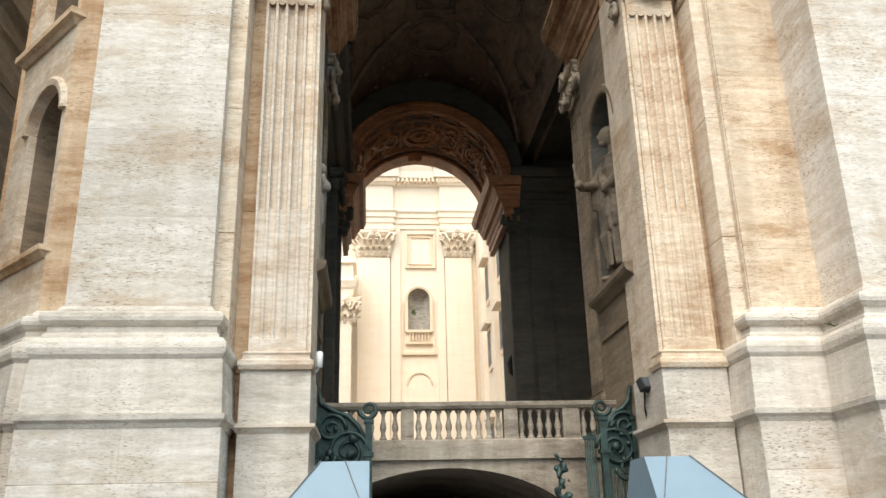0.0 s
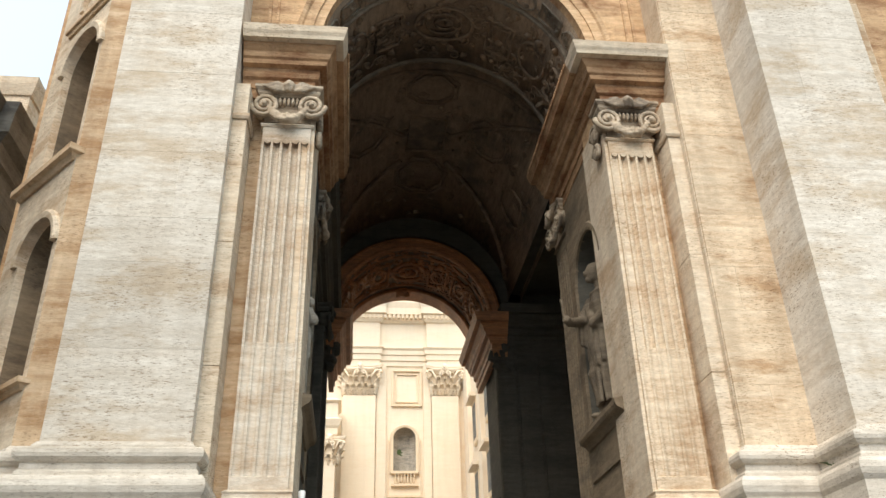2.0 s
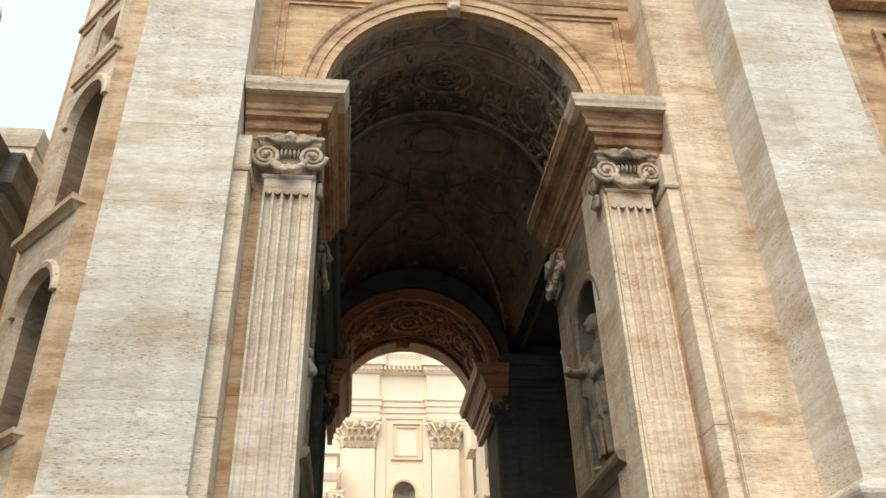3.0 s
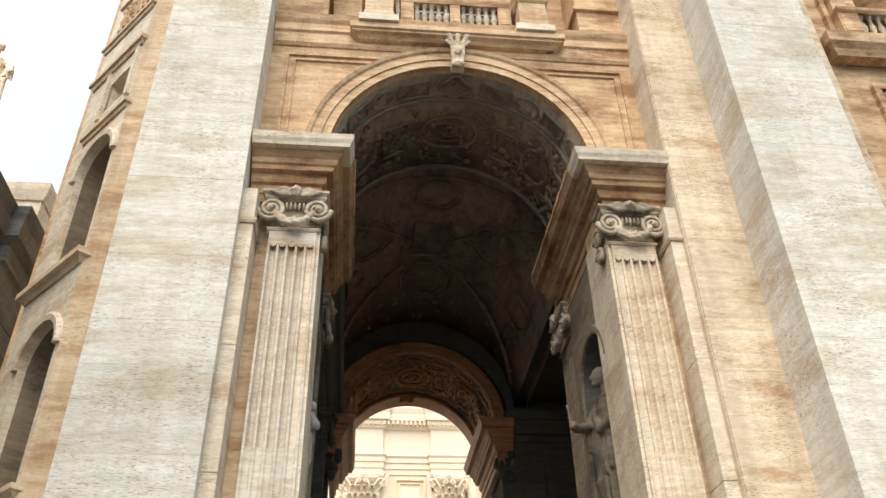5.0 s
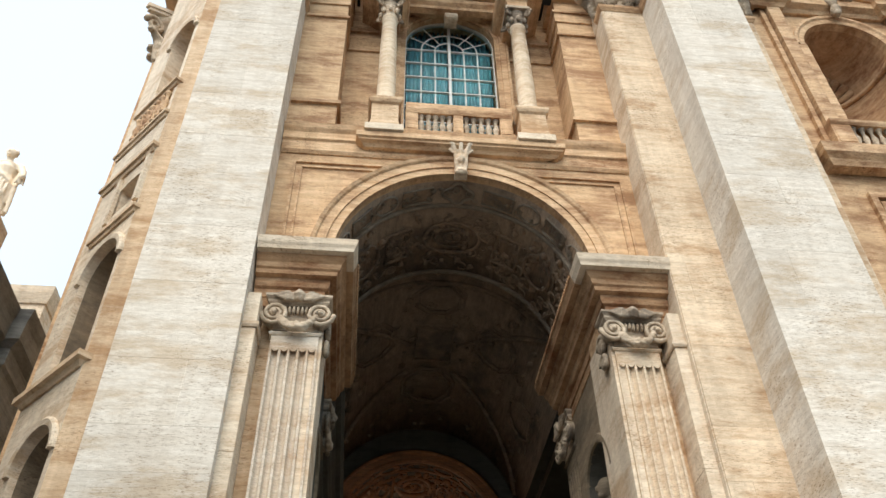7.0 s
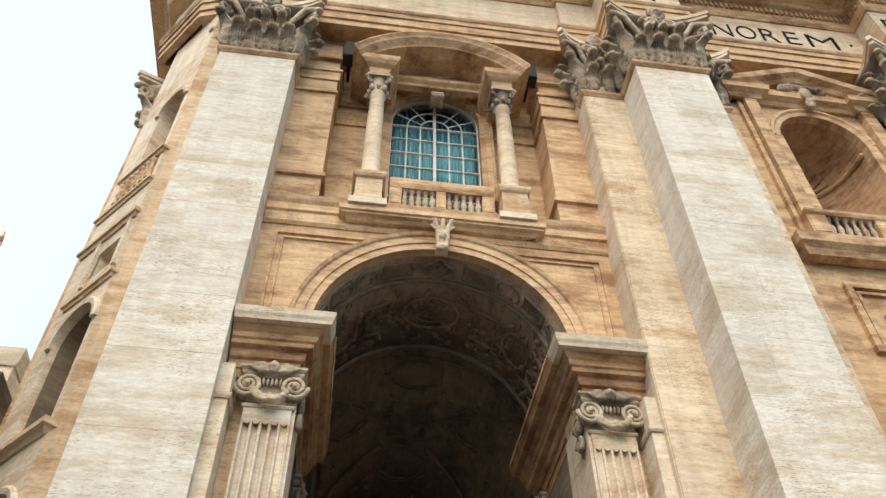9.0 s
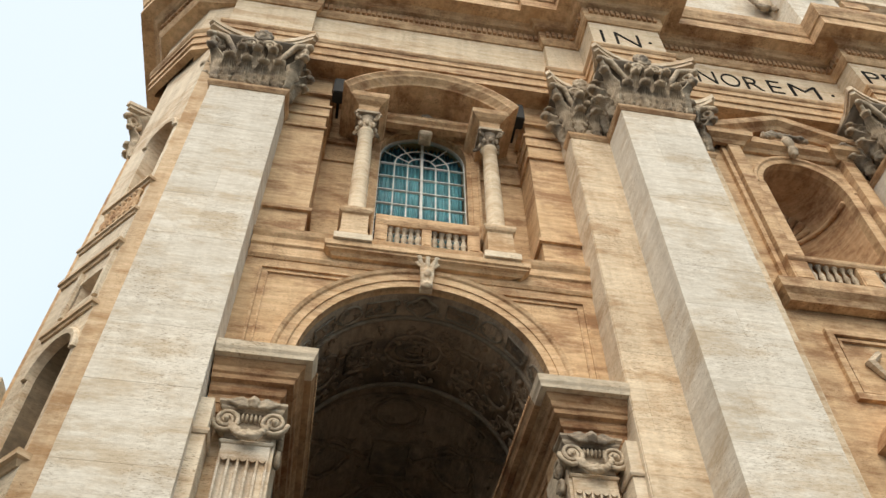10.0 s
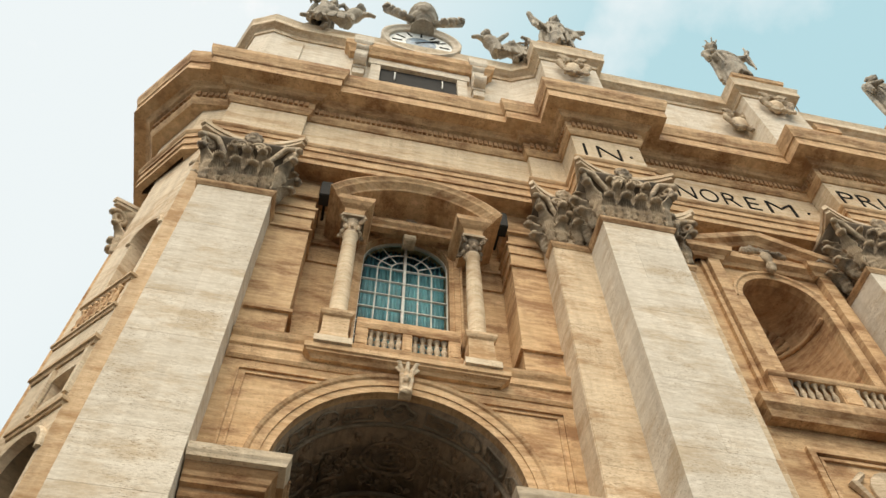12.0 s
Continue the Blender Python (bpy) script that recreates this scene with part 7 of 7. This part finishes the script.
for a in range(6):
    lump(bm, (0.36 * math.cos(a * 1.05), -0.08, 0.05 + 0.25 * math.sin(a * 1.05)), 0.13, 5, 0.4)
carved(part("boss", bm, M_BOUNCE, EM, "", True), 0.03, 0.02)

# dark capitals and statue on the side walls by the end arch
for x, s in ((5.3, -1), (-1.1, 1)):
    PC = thing("pilaster", "dark carved pilaster beside the end arch", "pilaster", pose(x, 28.9, 0))
    bm = BM()
    box(bm, -0.35 if s > 0 else 0.0, 0.0 if s > 0 else 0.35, 0.0, 0.8, 3.6, 12.6)
    part("shaft", bm, M_SHADE, PC)
    bm = BM()
    for i in range(14):
        lump(bm, (random.uniform(-0.25, 0.25), random.uniform(-0.1, 0.3), random.uniform(12.3, 13.6)), random.uniform(0.14, 0.24), 5, 0.6)
    carved(part("capital", bm, M_SHADE, PC, "dark carved capital", True), 0.04, 0.03)
LT = thing("wall_lantern", "dark iron lantern on an arm by the end of the passage", "lantern", pose(5.3, 30.5, 7.3))
bm = BM()
lathe(bm, [(0.05, 0), (0.16, 0.1), (0.2, 0.5), (0.1, 0.7), (0.02, 0.8)], 8)
part("cage", bm, M_DARK, LT)
bm = BM()
tube(bm, [(0, 0, 0.75), (0.1, 0, 0.95), (0.35, 0, 0.9)], 0.03, 6)
part("arm", bm, M_DARK, LT, "", True)

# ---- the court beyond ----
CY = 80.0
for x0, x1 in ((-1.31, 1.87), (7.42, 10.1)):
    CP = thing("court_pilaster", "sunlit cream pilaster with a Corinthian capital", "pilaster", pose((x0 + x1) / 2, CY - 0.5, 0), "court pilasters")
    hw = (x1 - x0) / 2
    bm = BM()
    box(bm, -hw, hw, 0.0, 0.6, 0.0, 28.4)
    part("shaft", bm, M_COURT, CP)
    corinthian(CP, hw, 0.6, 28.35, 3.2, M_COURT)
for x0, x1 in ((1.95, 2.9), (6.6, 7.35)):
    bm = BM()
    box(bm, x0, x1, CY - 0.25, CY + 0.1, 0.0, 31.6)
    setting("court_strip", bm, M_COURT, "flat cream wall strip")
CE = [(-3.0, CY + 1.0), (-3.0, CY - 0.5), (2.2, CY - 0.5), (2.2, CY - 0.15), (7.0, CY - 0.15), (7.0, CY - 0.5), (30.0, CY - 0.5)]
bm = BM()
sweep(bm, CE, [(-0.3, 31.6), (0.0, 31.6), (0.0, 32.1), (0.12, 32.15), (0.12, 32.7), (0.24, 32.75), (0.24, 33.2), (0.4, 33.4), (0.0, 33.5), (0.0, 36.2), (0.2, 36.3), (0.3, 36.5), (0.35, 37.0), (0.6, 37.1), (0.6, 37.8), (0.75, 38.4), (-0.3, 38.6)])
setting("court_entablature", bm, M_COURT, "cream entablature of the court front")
bm = BM()
for i in range(30):
    x = -2.8 + 0.45 * i
    box(bm, x, x + 0.25, CY - 1.0, CY - 0.4, 36.55, 36.95)
tagged(link("dentils", bm, M_COURT_TRIM), "small dentils under the court cornice", "dentils", "", "stuff")
CF = thing("panel", "raised square panel frame on the court wall", "panel", pose(4.95, CY, 29.3))
bm = BM()
for d, o, w in ((0.0, 0.22, 0.18), (0.4, 0.15, 0.12)):
    X, Zh = 1.5 - d, 1.9 - d
    box(bm, -X, -X + w, -o, 0.05, -Zh, Zh)
    box(bm, X - w, X, -o, 0.05, -Zh, Zh)
    box(bm, -X, X, -o - 0.01, 0.05, Zh - w, Zh)
    box(bm, -X, X, -o - 0.01, 0.05, -Zh, -Zh + w)
part("frame", bm, M_COURT_TRIM, CF)
CW = thing("court_window", "arched niche frame with a small balustrade", "window", pose(4.735, CY, 0))
bm = BM()
arch_band(bm, 0, 24.2, [(1.08, -0.05), (1.08, 0.2), (1.3, 0.25), (1.4, 0.15), (1.4, -0.05)], 0.0)
for s in (-1, 1):
    box(bm, min(s * 1.08, s * 1.4), max(s * 1.08, s * 1.4), -0.22, 0.05, 20.9, 24.2)
    box(bm, min(s * 1.5, s * 1.62), max(s * 1.5, s * 1.62), -0.15, 0.05, 18.7, 24.0)
box(bm, -1.7, 1.7, -0.3, 0.05, 18.55, 18.75)
box(bm, -1.3, 1.3, -0.4, 0.05, 20.75, 21.0)
box(bm, -1.3, 1.3, -0.4, 0.05, 19.6, 19.8)
part("frame", bm, M_COURT_TRIM, CW)
for i in range(7):
    bm = BM()
    lathe(bm, [(0.09, 19.8), (0.06, 20.0), (0.12, 20.2), (0.06, 20.55), (0.1, 20.75)], 8, x=-0.9 + 0.3 * i, y=-0.25)
    part("baluster", bm, M_COURT_TRIM, CW, "", True)
NF = thing("niche_foliage", "dark plant growing in the court niche", "plant", pose(4.0, CY - 0.2, 22.6))
for i in range(9):
    bm = BM()
    a = random.uniform(-0.6, 1.2)
    tube(bm, [(0, 0, 0.1), (0.3 * math.cos(a), -0.1, 0.3 * math.sin(a) + 0.1), (0.55 * math.cos(a), -0.15, 0.5 * math.sin(a))], [0.06, 0.1, 0.02], 5)
    part("leaf", bm, M_LEAF, NF)
bm = BM()
arch_band(bm, 4.735, 15.6, [(1.15, -0.02), (1.15, 0.12), (1.3, 0.12), (1.3, -0.02)], CY)
setting("trim_court_niche", bm, M_COURT_TRIM, "lower arched frame on the court wall")
# side wall of the court running towards the passage, with hooded windows
bm = BM()
box(bm, 10.6, 16.0, 44.0, CY, 0.0, 30.0)
setting("court_side_wall", bm, M_COURT, "cream side wall of the court")
for y in (50, 57, 64, 71):
    for z in (9.5, 17.5, 23.5):
        HW = thing("court_side_window", "hooded window on the court's side wall", "window", pose(10.6, y, z), "side windows of the court")
        bm = BM()
        box(bm, -0.25, 0.1, -1.2, 1.2, -2.2, 1.6)
        part("frame", bm, M_COURT_TRIM, HW)
        bm = BM()
        box(bm, -0.28, 0.0, -0.8, 0.8, -1.8, 1.2)
        part("pane", bm, M_GREY, HW, "shaded grey panes")
        bm = BM()
        box(bm, -0.8, 0.0, -1.5, 1.5, 1.6, 1.9)
        part("hood", bm, M_COURT, HW)
for y in (46, 53.5, 60.5, 67.5, 75):
    bm = BM()
    box(bm, 10.2, 10.7, y - 0.9, y + 0.9, 0.0, 30.0)
    setting("court_side_strip", bm, M_COURT, "flat strip on the court's side wall")
# lower building on the other side
LB = thing("court_annexe", "lower cream building with a carved capital", "building", pose(-2.4, 76.0, 0))
bm = BM()
box(bm, -12.0, 0.6, 0.0, 3.5, 0.0, 26.5)
part("wall", bm, M_COURT, LB)
bm = BM()
sweep(bm, [(-12.0, 0.0), (0.6, 0.0), (0.6, 3.5)], [(-0.2, 23.4), (0.1, 23.4), (0.15, 24.0), (0.3, 24.2), (0.5, 24.8), (0.1, 25.0), (0.1, 26.4), (0.4, 26.6), (-0.2, 27.0)])
part("cornice", bm, M_COURT, LB)
corinthian(LB, 0.9, 0.5, 20.6, 2.6, M_COURT)

# stone blocks facing the podiums
def block_row(parent, cuts, y, z0, z1, mat=M_PALE):
    for a, b in zip(cuts, cuts[1:]):
        bm = BM()
        box(bm, a + 0.003, b - 0.003, y - 0.006 + random.uniform(-0.003, 0.003), y + 0.25, z0 + 0.003, z1 - 0.003)
        bmesh.ops.bevel(bm, geom=bm.edges[:], offset=0.008, segments=1, affect="EDGES")
        part("stone_block", bm, mat, parent)


for cuts, z0, z1 in (([-5.53, -3.9, -2.35], 2.55, 3.4), ([-5.53, -4.6, -3.55, -2.35], 1.75, 2.55), ([-5.53, -3.9, -2.35], 0.9, 1.75), ([-5.53, -4.5, -2.35], 0.0, 0.9)):
    block_row(PODIUMS[0], cuts, 13.69, z0, z1)
for cuts, z0, z1 in (([6.56, 7.91], 2.6, 3.4), ([6.56, 7.91], 1.7, 2.6), ([6.56, 7.91], 0.8, 1.7)):
    block_row(PODIUMS[1], cuts, 13.75, z0, z1)
for cuts, z0, z1 in (([7.91, 9.4, 11.0], 2.6, 3.4), ([7.91, 8.8, 11.0], 1.7, 2.6), ([7.91, 9.4, 11.0], 0.8, 1.7)):
    block_row(PODIUMS[1], cuts, 12.44, z0, z1)
